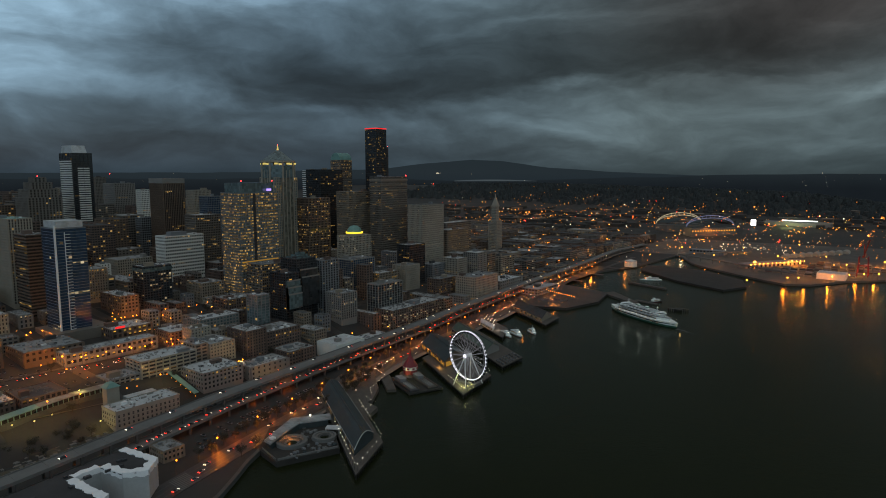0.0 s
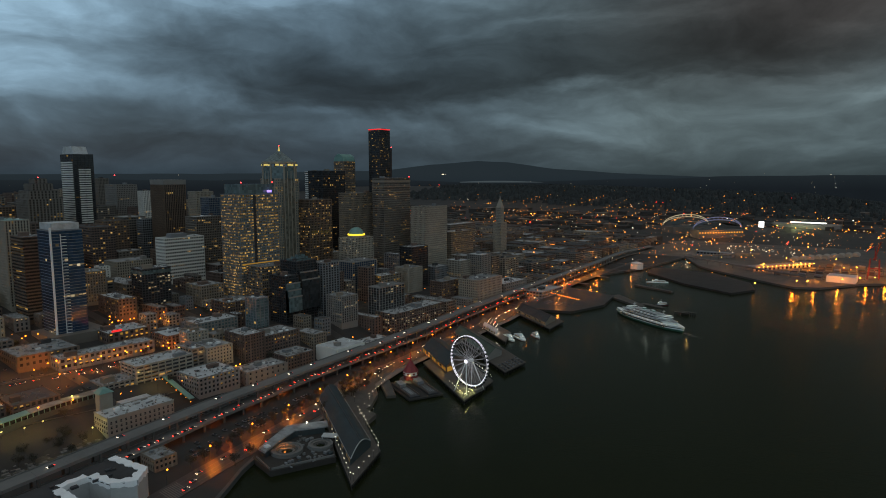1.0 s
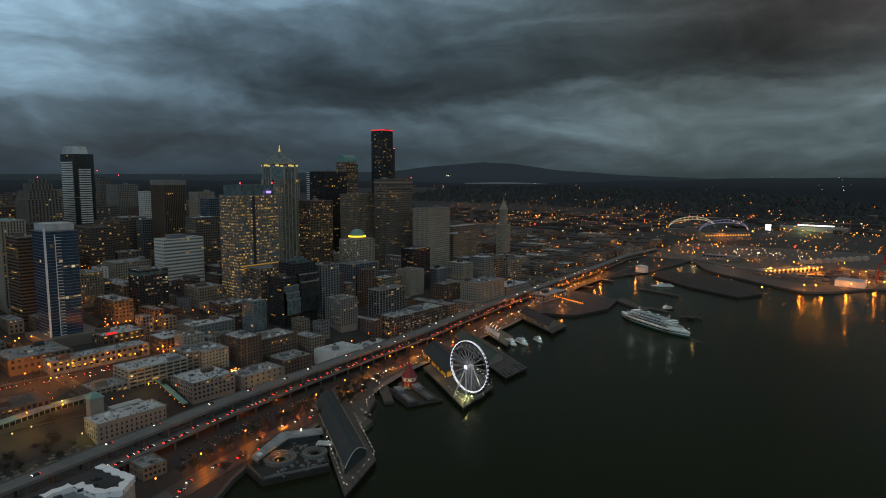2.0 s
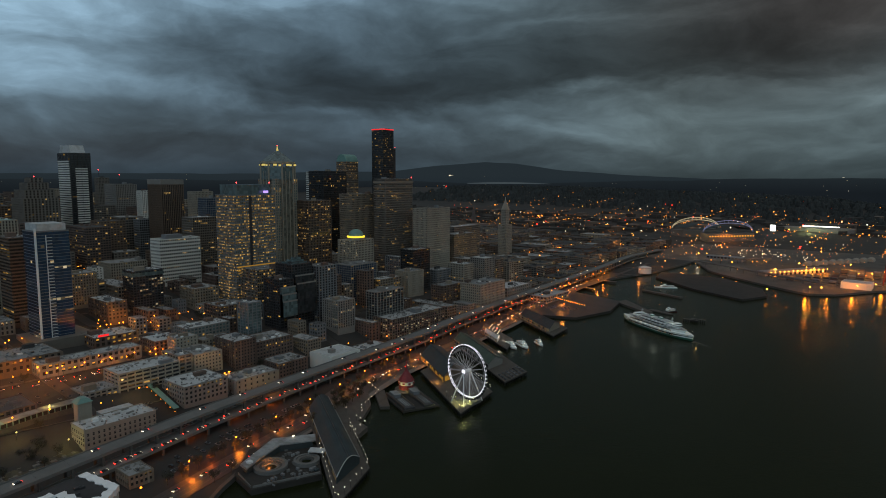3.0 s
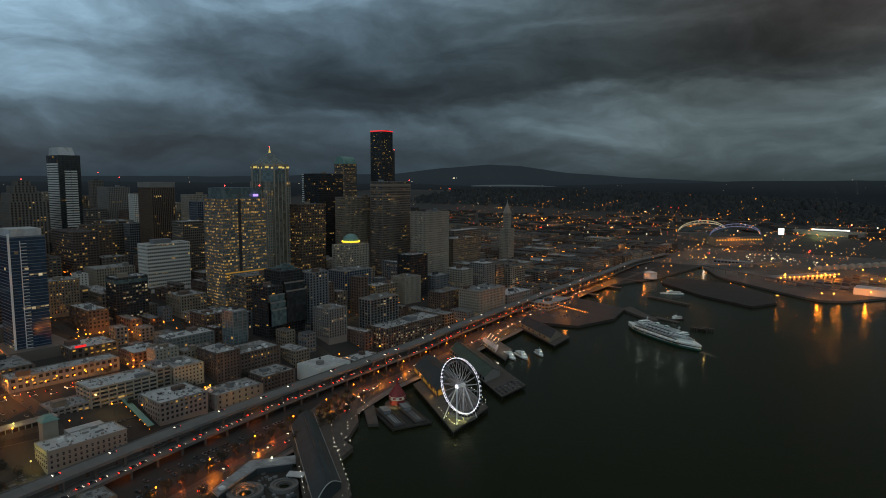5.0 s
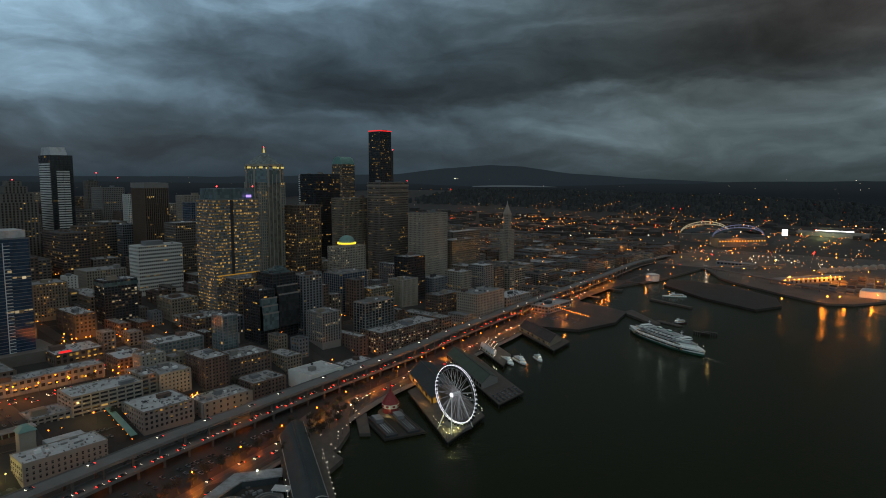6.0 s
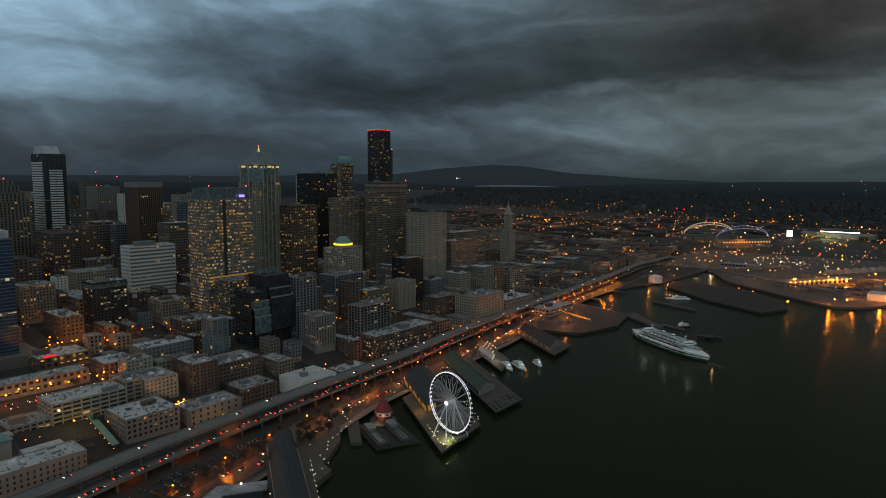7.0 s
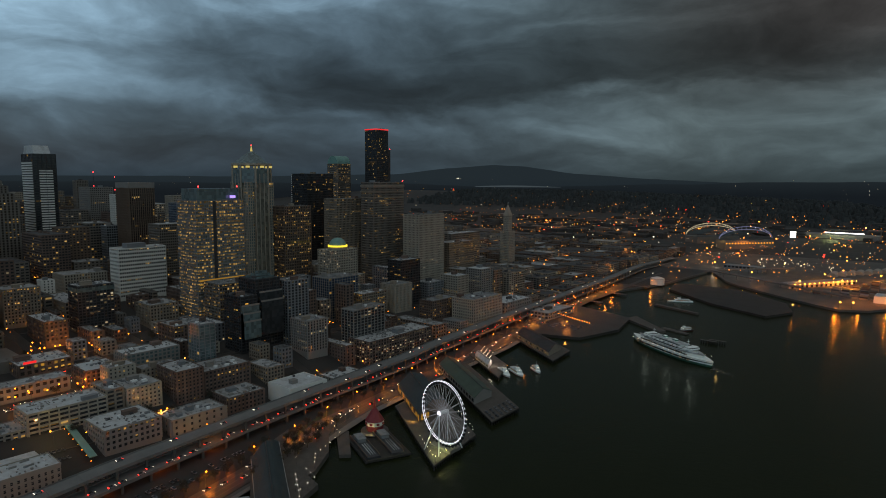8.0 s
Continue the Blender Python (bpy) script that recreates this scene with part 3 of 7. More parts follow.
def roof_gear(root, rng, x0, x1, y0, y1, z, mat="grey", count=4, house=True):
    """A penthouse, cooling units and ducts on a roof."""
    w, d = x1 - x0, y1 - y0
    if house and min(w, d) > 11:
        bm = bmesh.new()
        sx, sy = rng.uniform(3.5, min(9, w * 0.4)), rng.uniform(4, min(12, d * 0.4))
        hx, hy = rng.uniform(x0 + 1, x1 - sx - 1), rng.uniform(y0 + 1, y1 - sy - 1)
        hz = z + rng.uniform(2.4, 4.5)
        box(bm, hx, hx + sx, hy, hy + sy, z - 0.1, hz)
        box(bm, hx - 0.25, hx + sx + 0.25, hy - 0.25, hy + sy + 0.25, hz, hz + 0.3)
        part("penthouse", bm, rng.choice([mat, "tan", "brick", "concrete", "roof_dark"]), root)
    for _ in range(count):
        bm = bmesh.new()
        cx, cy = rng.uniform(x0 + 2, x1 - 3.5), rng.uniform(y0 + 2, y1 - 3.5)
        s = rng.uniform(1.0, 3.4)
        box(bm, cx, cx + s, cy, cy + s * rng.uniform(0.7, 1.8), z - 0.1, z + rng.uniform(0.9, 2.0))
        part("roof_unit", bm, rng.choice(["grey", "steel", "darksteel", "concrete"]), root)


def building(name, label, x0, x1, y0, y1, z1, wall="concrete", pane="glass_dark", fl=3.8, bay=4.0, pier=0.35, spandrel=0.38,
             proud=0.35, share=0.08, lit="lit", roof="roof", gear=3, z0=None, group="", seed=None, run=0.55, house=True, split=False):
    share = min(0.7, share * 1.5)
    rng = random.Random(seed if seed is not None else int(x0 * 7 + y0 * 13 + z1))
    FOOT.append((x0 - 3, x1 + 3, y0 - 3, y1 + 3))
    zb = min(ground_z(x, y) for x in (x0, x1) for y in (y0, y1)) - 0.5
    zf = z0 if z0 is not None else max(ground_z(x, y) for x in (x0, x1) for y in (y0, y1))
    root = thing(name, ((x0 + x1) / 2, (y0 + y1) / 2, zb), label, "building", group)
    part("glazing", made(box, x0, x1, y0, y1, zf - 0.2, z1), pane, root)
    bm = bmesh.new()
    facade(bm, x0, x1, y0, y1, zf, z1, fl, bay, pier, spandrel, proud)
    if split:
        bm.free()
        split_facade(root, x0, x1, y0, y1, zf, z1, fl, bay, pier, spandrel, proud, wall)
    else:
        part("wall", bm, wall, root, "", "stuff")
    if zf > zb + 0.5:
        part("base", made(box, x0 - proud, x1 + proud, y0 - proud, y1 + proud, zb, zf), wall, root)
    part("roof", made(box, x0 + 0.02, x1 - 0.02, y0 + 0.02, y1 - 0.02, z1 + 0.01, z1 + 0.4), roof, root)
    if share > 0:
        bm = bmesh.new()
        lit_panes(bm, rng, x0, x1, y0, y1, zf, z1, fl, bay, pier, spandrel, share, run)
        if bm.faces:
            part("lit_window", bm, lit, root, "lit window panes", "stuff")
        else:
            bm.free()
    roof_gear(root, rng, x0, x1, y0, y1, z1 + 0.4, "grey", gear, house)
    if roof != "copper" and wall != "white" and x1 > -480 and y0 < 420 and min(x1 - x0, y1 - y0) > 7:
        roof_clutter(root, rng, x0, x1, y0, y1, z1 + 0.4, int(8 + (x1 - x0) * (y1 - y0) / 45))
    return root


def roof_clutter(root, rng, x0, x1, y0, y1, z, count):
    """Vents, ducts and pipes, too small to count, on one roof."""
    bm = bmesh.new()
    for _ in range(count):
        s, t = rng.uniform(0.4, 1.5), rng.uniform(0.4, 1.5)
        if rng.random() < 0.25:
            s, t = (s * 5, 0.4) if rng.random() < 0.5 else (0.4, t * 5)
        cx, cy = rng.uniform(x0 + 0.6, max(x0 + 0.7, x1 - s - 0.6)), rng.uniform(y0 + 0.6, max(y0 + 0.7, y1 - t - 0.6))
        box(bm, cx, cx + s, cy, cy + t, z - 0.05, z + rng.uniform(0.3, 1.3))
    part("roof_clutter", bm, rng.choice(["grey", "grey", "concrete", "deck"]), root, "", "stuff")


def beacon(root, x, y, z, r=1.0):
    part("beacon", made(bead, (x, y, z), r), "beacon", root, "red warning light")


T = "downtown towers"
# towers of the skyline
a = building("office_tower", "tall dark glass tower with white-banded faces and pale crest", -871, -821, 0, 32, 237, "black", "glass_dark", 3.9, 6, 0.12, 0.2, share=0.02, group=T, gear=0, house=False)
part("crest", made(prism, [(-868, 2), (-824, 2), (-824, 26), (-868, 26)], 238.2, 251, [(-866, 3), (-830, 3), (-830, 25), (-866, 25)]), "roof_pale", a, "pale sloping crest")
near_band = mesh_of("white_band", made(box, -0.5, 0.5, -4.6, 4.6, 0, 2.0), "white")
side_band = mesh_of("white_band", made(box, -23, 23, -0.5, 0.5, 0, 2.3), "white")
for i in range(44):
    z = 55 + i * 3.9
    if z < 212:
        child("white_band", near_band, a, (-820.2, 12.2, z))
        child("white_band", near_band, a, (-820.2, 22.0, z))
    if z < 224:
        child("white_band", side_band, a, (-846, -0.8, z))
building("office_tower", "dark slab tower with a pale frame edge", -800, -750, -28, -4, 99, "black", "glass_dark", 3.8, 5, 0.2, 0.3, share=0.01, group=T)
building("office_tower", "grey concrete tower with close window bays", -1010, -960, 132, 172, 183, "concrete", "glass_dark", 3.8, 3.2, 0.45, 0.4, share=0.02, group=T)
d = building("office_tower", "bronze ribbed tower beneath a pale roof band", -715, -672, 77, 114, 186, "rust", "glass_brown", 3.9, 3.0, 0.4, 0.1, proud=0.6, share=0.03, group=T, gear=2)
part("roof_band", made(box, -716, -671, 76, 115, 187, 195), "concrete", d)
e = building("office_slab", "white gridded slab office block with mechanical penthouse", -556, -530, -1, 59, 112, "white", "glass_dark", 4.7, 2.7, 0.22, 0.5, share=0.03, group=T, gear=3, split=True)
part("penthouse", made(box, -550, -536, 12, 36, 112.4, 118), "grey", e)
f = building("apartment_tower", "dark apartment tower with balconies and pale roof edge", -447, -422, -89, -53, 88, "darksteel", "glass_dark", 3.2, 3.6, 0.2, 0.28, share=0.08, lit="lit_pale", group=T, roof="roof_pale", z0=32, split=True)
part("glass_top", made(box, -447.8, -421.2, -89.8, -52.2, 82, 86.5), "glass_green", f)
b = building("blue_glass_tower", "blue glass residential tower with a white fin of lights", -398, -364, -206, -176, 146, "grey", "glass_blue", 3.1, 4, 0.0, 0.12, proud=0.12, share=0.012, lit="lit_pale", group=T, gear=0, house=False, z0=30)
part("top_screen", made(box, -396, -366, -204, -178, 147.2, 154), "roof_pale", b, "pale roof screen")
part("corner_fin", made(box, -364.6, -363.2, -207.0, -205.4, 31, 150), "steel", b, "white corner fin")
part("light_fin", made(box, -363.9, -363.0, -197.4, -196.9, 36, 143), "steel", b, "slim white fin")
for i in range(34):
    z = 38 + i * 3.1
    part("balcony", made(box, -364, -362.4, -196.8, -192.0, z, z + 0.35), "steel", b)
part("podium", made(box, -405, -352, -216, -160, 27, 41), "brown", b)
FOOT.append((-410, -350, -220, -155))
g = building("office_tower", "grey glass office tower glowing with yellow floors", -424, -382, 23, 84, 176, "grey", "glass_pale", 3.9, 2.6, 0.18, 0.30, proud=0.25, share=0.5, lit="lit", group=T, gear=0, house=False, run=0.8)
part("roof_screen", made(box, -420, -385, 27, 80, 177, 190), "glass_green", g, "dim green glass screen")
part("dark_notch", made(box, -382.2, -381.3, 44, 48, 60, 176), "black", g)
part("sign", made(box, -381.4, -380.6, 66, 73, 179, 182), "purple", g, "violet lit sign")
part("lit_floor", made(box, -381.9, -381.2, 25, 82, 84, 86), "lit_gold", g)
part("lit_floor", made(box, -381.9, -381.2, 25, 60, 79.8, 81.2), "lit_gold", g)
beacon(g, -385, 29, 192.5), beacon(g, -385, 78, 192.5)
building("office_annex", "brown office annex with lit yellow floors", -378, -345, 28, 100, 84, "brown", "glass_brown", 3.8, 3.0, 0.25, 0.35, share=0.16, run=0.7, group=T)


def crowned_tower():
    """The tower with a floodlit pyramid crown."""
    cx, cy, r = -462, 149, 19.5
    root = building("crowned_tower", "pale stone tower with floodlit pyramid crown", cx - r, cx + r, cy - r, cy + r, 196, "beige", "glass_green", 3.9, 3.3, 0.42, 0.25, share=0.04, group=T, gear=0, house=False)
    part("bay", made(box, cx - 9, cx + 9, cy - r - 3, cy + r + 3, 50, 196), "glass_pale", root)
    part("bay", made(box, cx - r - 3, cx + r + 3, cy - 9, cy + 9, 50, 196), "glass_pale", root)
    for s in (-1, 1):
        for q in (-9.5, -3.2, 3.2, 9.5):
            part("pilaster", made(box, cx + q - 0.6, cx + q + 0.6, cy + s * (r + 3) - 0.6, cy + s * (r + 3) + 0.6, 50, 208), "beige", root)
            part("pilaster", made(box, cx + s * (r + 3) - 0.6, cx + s * (r + 3) + 0.6, cy + q - 0.6, cy + q + 0.6, 50, 208), "beige", root)
    part("shoulder", made(prism, circle(cx, cy, 25, 8, math.pi / 8), 196, 214), "glass_green", root)
    for i in range(8):
        t = math.pi / 8 + i * math.pi / 4
        x, y = cx + 25 * math.cos(t), cy + 25 * math.sin(t)
        part("pilaster", made(prism, circle(x, y, 1.4, 6), 190, 220), "beige", root)
        part("crown_lamp", made(prism, circle(cx + 24.3 * math.cos(t + 0.39), cy + 24.3 * math.sin(t + 0.39), 2.6, 8), 216.0, 218.4), "crown", root, "golden crown floodlight")
    part("cornice", made(prism, circle(cx, cy, 26.5, 8, math.pi / 8), 219, 222), "beige", root)
    part("crown", made(prism, circle(cx, cy, 25, 8, math.pi / 8), 222, 238, circle(cx, cy, 3, 8, math.pi / 8)), "glass_green", root, "pale green pyramid roof")
    part("crown_tip", made(prism, circle(cx, cy, 1.6, 6), 238, 245, circle(cx, cy, 0.4, 6)), "crown", root)
    beacon(root, cx, cy, 246, 0.8)


crowned_tower()
building("office_tower", "russet tower with rows of orange lit windows", -448, -417, 168, 211, 164, "rust", "glass_brown", 3.9, 2.8, 0.3, 0.3, share=0.16, run=0.6, group=T, roof="roof_dark")
building("office_tower", "black steel tower, almost unlit", -575, -536, 298, 351, 209, "black", "glass_dark", 3.9, 2.4, 0.2, 0.2, share=0.04, group=T, roof="roof_dark")
building("office_tower", "pale ribbed tower behind the black tower", -650, -625, 352, 374, 208, "white", "glass_dark", 3.9, 5, 0.0, 0.5, share=0.02, group=T)
k = building("barrel_roof_tower", "bronze tower with green barrel roof, windows lit", -750, -719, 517, 552, 232, "brown", "glass_brown", 3.9, 2.8, 0.3, 0.3, share=0.2, run=0.6, group=T, gear=0, house=False)
bm = bmesh.new()
arc = [(-719 - 15.5 + 15.5 * math.cos(t), 232 + 17 * math.sin(t)) for t in [math.pi * i / 10 for i in range(11)]]
for y, z in ((517, 0), (552, 0)):
    bm.faces.new([bm.verts.new((x, y, zz)) for x, zz in arc])
for (xa, za), (xb, zb) in zip(arc, arc[1:]):
    bm.faces.new([bm.verts.new(p) for p in ((xa, 517, za), (xa, 552, za), (xb, 552, zb), (xb, 517, zb))])
part("barrel_roof", bm, "copper", k, "green glazed barrel roof")
c = building("black_skyscraper", "tallest black skyscraper with red lit roof edge", -686, -653, 564, 597, 300, "black", "glass_dark", 3.9, 2.6, 0.22, 0.3, share=0.06, group=T, gear=3, roof="roof_dark")
part("side_shaft", made(box, -678, -655, 597.4, 606, 40, 262), "black", c)
part("roof_light", made(box, -653.0, -652.0, 563.5, 597.5, 301.4, 303.4), "neon_red", c, "red lit roof edge")
part("roof_light", made(box, -686, -653, 562.6, 563.4, 301.4, 303.4), "neon_red", c, "red lit roof edge")
beacon(c, -655, 604, 264)
m = building("office_tower", "brown stepped tower with louvred upper floors", -452, -425, 338, 405, 196, "brown", "glass_brown", 3.9, 2.6, 0.3, 0.4, share=0.05, group=T)
for z in (172, 181, 190):
    part("ledge", made(box, -453, -424, 337, 406, z, z + 2.4), "tan", m)
beacon(m, -426, 404, 199)
building("office_tower", "slim grey-beige tower with fine window grid", -500, -470, 303, 356, 170, "tan", "glass_brown", 3.7, 2.8, 0.4, 0.4, share=0.05, group=T)
building("office_tower", "beige concrete tower with close windows", -392, -361, 371, 431, 147, "beige", "glass_brown", 3.7, 2.8, 0.5, 0.45, share=0.03, lit="lit_pale", group=T, roof="roof_dark")
building("office_block", "lit tan office block beside the beige tower", -400, -372, 458, 526, 97, "tan", "glass_brown", 3.7, 3.0, 0.4, 0.4, share=0.16, group=T)
building("office_block", "dark office block with flat roof", -505, -478, 593, 682, 97, "brown", "glass_dark", 3.8, 3.4, 0.3, 0.4, share=0.05, group=T)
o = building("domed_hotel", "pale stepped tower under a green lit dome", -392, -365, 203, 249, 106, "beige", "glass_brown", 3.5, 3.0, 0.4, 0.4, share=0.16, lit="lit_pale", group=T, gear=0, house=False)
part("drum", made(prism, circle(-376, 224, 12.5, 20), 106.4, 110), "beige", o)
part("dome_ring", made(prism, circle(-376, 224, 13.2, 24), 110, 112.2), "dome_ring", o, "golden light ring")
bm = bmesh.new()
for i in range(5):
    t0, t1 = i * math.pi / 10, (i + 1) * math.pi / 10
    prism(bm, circle(-376, 224, 11.5 * math.cos(t0), 20), 112.2 + 10 * math.sin(t0), 112.2 + 10 * math.sin(t1), circle(-376, 224, max(0.3, 11.5 * math.cos(t1)), 20))
part("dome", bm, "copper", o, "green copper dome")
building("apartment_tower", "blue-grey glass tower with white frames", -350, -318, 160, 208, 78, "concrete", "glass_blue", 3.1, 4.2, 0.14, 0.16, share=0.04, group=T)
building("apartment_tower", "grey panel tower with stacked balconies", -292, -269, 63, 90, 92, "grey", "glass_dark", 3.1, 4.5, 0.35, 0.25, share=0.04, lit="lit_pale", group=T)
t1 = building("apartment_tower", "dark green-glass tower stepping up in terraces", -302, -272, 8, 27, 82, "darksteel", "glass_dark", 3.2, 4.5, 0.12, 0.22, share=0.025, lit="lit_gold", group=T, roof="roof_dark")
t2 = building("apartment_tower", "dark green-glass tower, upper terrace", -306, -276, 28, 58, 97, "darksteel", "glass_dark", 3.2, 4.5, 0.12, 0.22, share=0.02, group=T, roof="roof_dark")
for z, step in ((58, 7), (66, 5.5), (74, 4)):
    part("terrace", made(box, -271.9, -272 + step, 8, 27, 40, z), "glass_green", t1)
    part("terrace_edge", made(box, -272.4 + step, -271.9 + step, 7.6, 27.4, z - 1.0, z + 0.7), "concrete", t1, "pale terrace edge")
for z, step in ((76, 8), (85, 5)):
    part("terrace", made(box, -275.9, -276 + step, 30, 57, 40, z), "glass_dark", t2)
    part("terrace_edge", made(box, -276.4 + step, -275.9 + step, 29.6, 57.4, z - 1.0, z + 0.7), "concrete", t2, "pale terrace edge")
for q in range(3):
    part("glass_crown", made(box, -300 + q * 5, -280 - q * 2, 32 + q * 3, 54 - q * 3, 97 + q * 2.6, 99.6 + q * 2.6), "glass_green", t2, "stepped green glass crown")
building("apartment_tower", "grey concrete tower with white balcony fronts", -257, -230, 58, 84, 55, "concrete", "glass_dark", 3.1, 3.6, 0.45, 0.25, share=0.04, lit="lit_pale", group=T, split=True)
building("apartment_tower", "charcoal tower with white balcony grid", -236, -217, 110, 156, 60, "concrete", "glass_dark", 3.1, 5.0, 0.10, 0.12, proud=0.6, share=0.07, lit="lit_pale", group=T, split=True)
building("office_block", "low brick block with yellow lit windows", -222, -190, 108, 206, 30, "brick", "glass_brown", 3.6, 4.0, 0.35, 0.4, share=0.3, lit="lit_pale", z0=6, split=True)
w = building("glass_tower", "slim pale-green glass tower with framed roof", -268, -249, -50, -34, 67, "grey", "glass_green", 3.2, 5.0, 0.14, 0.12, share=0.03, group=T, gear=2, split=True)
building("gothic_block", "buff stepped block with pointed piers", -326, -300, 258, 290, 60, "beige", "glass_brown", 3.5, 2.6, 0.5, 0.3, proud=0.8, share=0.03)
building("office_block", "dark cube office block behind the buff tower", -350, -325, 295, 335, 87, "black", "glass_dark", 3.8, 3.2, 0.2, 0.3, share=0.03)
building("office_block", "glowing block with pale rooftop drum", -318, -298, 197, 240, 56, "tan", "glass_brown", 3.6, 3.4, 0.35, 0.35, share=0.25, lit="lit_gold", roof="roof_pale")
building("courthouse_block", "large pale stone block with rooftop plant", -238, -203, 305, 368, 45, "beige", "glass_dark", 3.8, 3.6, 0.5, 0.4, share=0.05, gear=9, split=True)
building("office_block", "dark brick block with lit shopfront", -270, -248, 275, 325, 42, "brick", "glass_brown", 3.6, 3.6, 0.4, 0.4, share=0.1)
building("warehouse", "pale flat-roofed warehouse beside the viaduct", -250, -215, 395, 462, 26, "concrete", "glass_dark", 4.5, 6, 0.6, 0.5, share=0.02, roof="roof_pale")
building("office_block", "dark flat-roofed office block downtown", -345, -318, 345, 380, 50, "grey", "glass_dark", 3.7, 3.6, 0.4, 0.4, share=0.04)
p = building("stone_tower", "wide brown post-modern tower with stepped crown", -850, -800, -78, -29, 164, "brown", "glass_brown", 3.9, 5.0, 0.45, 0.3, proud=0.8, share=0.05, group=T, gear=0, house=False)
for inset, z0, z1 in ((4, 164, 178), (10, 178, 189), (16, 189, 197)):
    ring = (-850 + inset, -800 - inset, -78 + inset, -29 - inset)
    part("setback_core", made(box, *ring, z0, z1), "glass_brown", p)
    part("setback", made(facade, *ring, z0, z1 - 1, 3.9, 5.0, 0.5, 0.3, 0.8), "brown", p, "stepped brown setback", "stuff")
    part("setback_roof", made(box, *ring, z1, z1 + 0.6), "roof_dark", p)
beacon(p, -825, -53, 199)
building("hotel_tower", "pale beige tower with vertical window strips", -560, -500, -203, -179, 150, "beige", "glass_brown", 3.2, 3.0, 0.5, 0.2, share=0.08, group=T, roof="copper")
building("office_tower", "brown banded tower beside the blue tower", -475, -440, -206, -182, 135, "rust", "glass_brown", 3.7, 8, 0.0, 0.45, share=0.05, group=T)
building("apartment_tower", "narrow brown tower far on the hill", -1168, -1148, 178, 200, 195, "brown", "glass_brown", 3.2, 3, 0.4, 0.4, share=0.02, group=T)
building("office_tower", "pale tower far behind", -870, -850, 130, 148, 172, "white", "glass_dark", 3.8, 3.2, 0.4, 0.4, share=0.02, group=T)
building("office_block", "dark block with pale frame", -740, -720, 62, 82, 128, "grey", "glass_dark", 3.8, 3.6, 0.2, 0.3, share=0.02, group=T)
building("hotel_tower", "cream hotel tower with rooftop sign frame", -830, -800, 209, 244, 170, "beige", "glass_brown", 3.3, 3, 0.5, 0.4, share=0.06, group=T)
building("glass_tower", "blue-grey glass tower far behind", -625, -600, 113, 138, 165, "grey", "glass_blue", 3.6, 3.2, 0.1, 0.2, share=0.02, group=T)
building("office_tower", "brown tower behind the yellow-lit tower", -590, -560, 66, 108, 138, "brown", "glass_brown", 3.8, 3, 0.3, 0.4, share=0.06, group=T)
building("office_block", "cream narrow block behind the dark tower", -576, -560, -78, -66, 78, "white", "glass_dark", 3.4, 4, 0.6, 0.5, share=0.05)
building("department_store", "cream stone department store", -610, -572, -50, 0, 80, "beige", "glass_brown", 3.8, 3.4, 0.5, 0.4, share=0.06)
building("old_hotel", "tan stone block with lit windows", -510, -480, -140, -106, 84, "tan", "glass_brown", 3.5, 3.0, 0.5, 0.4, share=0.22)
# the hillside and market blocks
building("parking_garage", "pale open-deck parking garage with dark openings", -240, -213, -200, -147, 34, "beige", "glass_dark", 3.4, 6.5, 0.12, 0.40, proud=0.8, share=0.02, roof="roof_pale", z0=17, split=True)
FOOT.append((-279, -241, -300, -146))
building("garage_wing", "low grey wing at the foot of the garage", -238, -214, -228, -201, 24, "concrete", "glass_dark", 3.4, 4.5, 0.3, 0.4, share=0.03, z0=15, gear=3, split=True)
building("market_annex", "weathered garage annex with rooftop plant", -246, -216, -145.5, -133, 37, "tan", "glass_dark", 3.5, 5, 0.25, 0.4, share=0.1, z0=17, gear=8, split=True)
building("market_hall", "long pale market hall with snowy roof", -299, -280, -236, -150, 37, "concrete", "glass_brown", 4.5, 5, 0.4, 0.45, share=0.10, lit="lit_gold", roof="roof", z0=26, split=True)
r = building("corner_market", "low corner market with red rooftop sign", -362, -328, -172, -130, 40, "brick", "glass_brown", 4.5, 5, 0.4, 0.4, share=0.2, lit="lit_gold", roof="roof_pale", z0=30, split=True)
part("sign", made(box, -329.6, -329, -168, -158, 41, 43), "neon_red", r, "red neon sign bars")
building("old_hotel", "cream hotel with narrow windows and red sign", -246, -214, -131, -104, 35, "beige", "glass_dark", 3.2, 3.4, 0.55, 0.5, share=0.04, z0=12, split=True)
h = building("old_hotel", "taller rear wing of the cream hotel", -262, -247, -131, -110, 45, "beige", "glass_dark", 3.2, 3.4, 0.6, 0.5, share=0.03, z0=16, split=True)
building("apartment_block", "dark brick apartment block with flat roof", -242, -208, -93, -70, 41, "brick", "glass_dark", 3.1, 3.2, 0.5, 0.45, share=0.04, z0=10, split=True)
building("long_block", "long grey-green block with round rooftop pad", -300, -276, -104, -56, 45, "concrete", "glass_green", 3.4, 4, 0.35, 0.35, share=0.02, roof="roof_pale", z0=24, split=True)
building("apartment_block", "low buff block with flat roof", -262, -247, -104, -72, 38, "tan", "glass_dark", 3.2, 3.4, 0.5, 0.45, share=0.05, z0=18, split=True)
building("warehouse", "brick warehouse beside the viaduct with parapet", -192, -168, -118, -74, 17, "concrete", "glass_dark", 4.5, 6, 0.7, 0.5, share=0.0, z0=3, gear=8, split=True)
building("loft_block", "red brick lofts with pale roof", -245, -212, -66, -22, 34, "brick", "glass_dark", 3.5, 3.6, 0.45, 0.45, share=0.04, z0=9, gear=7, split=True)
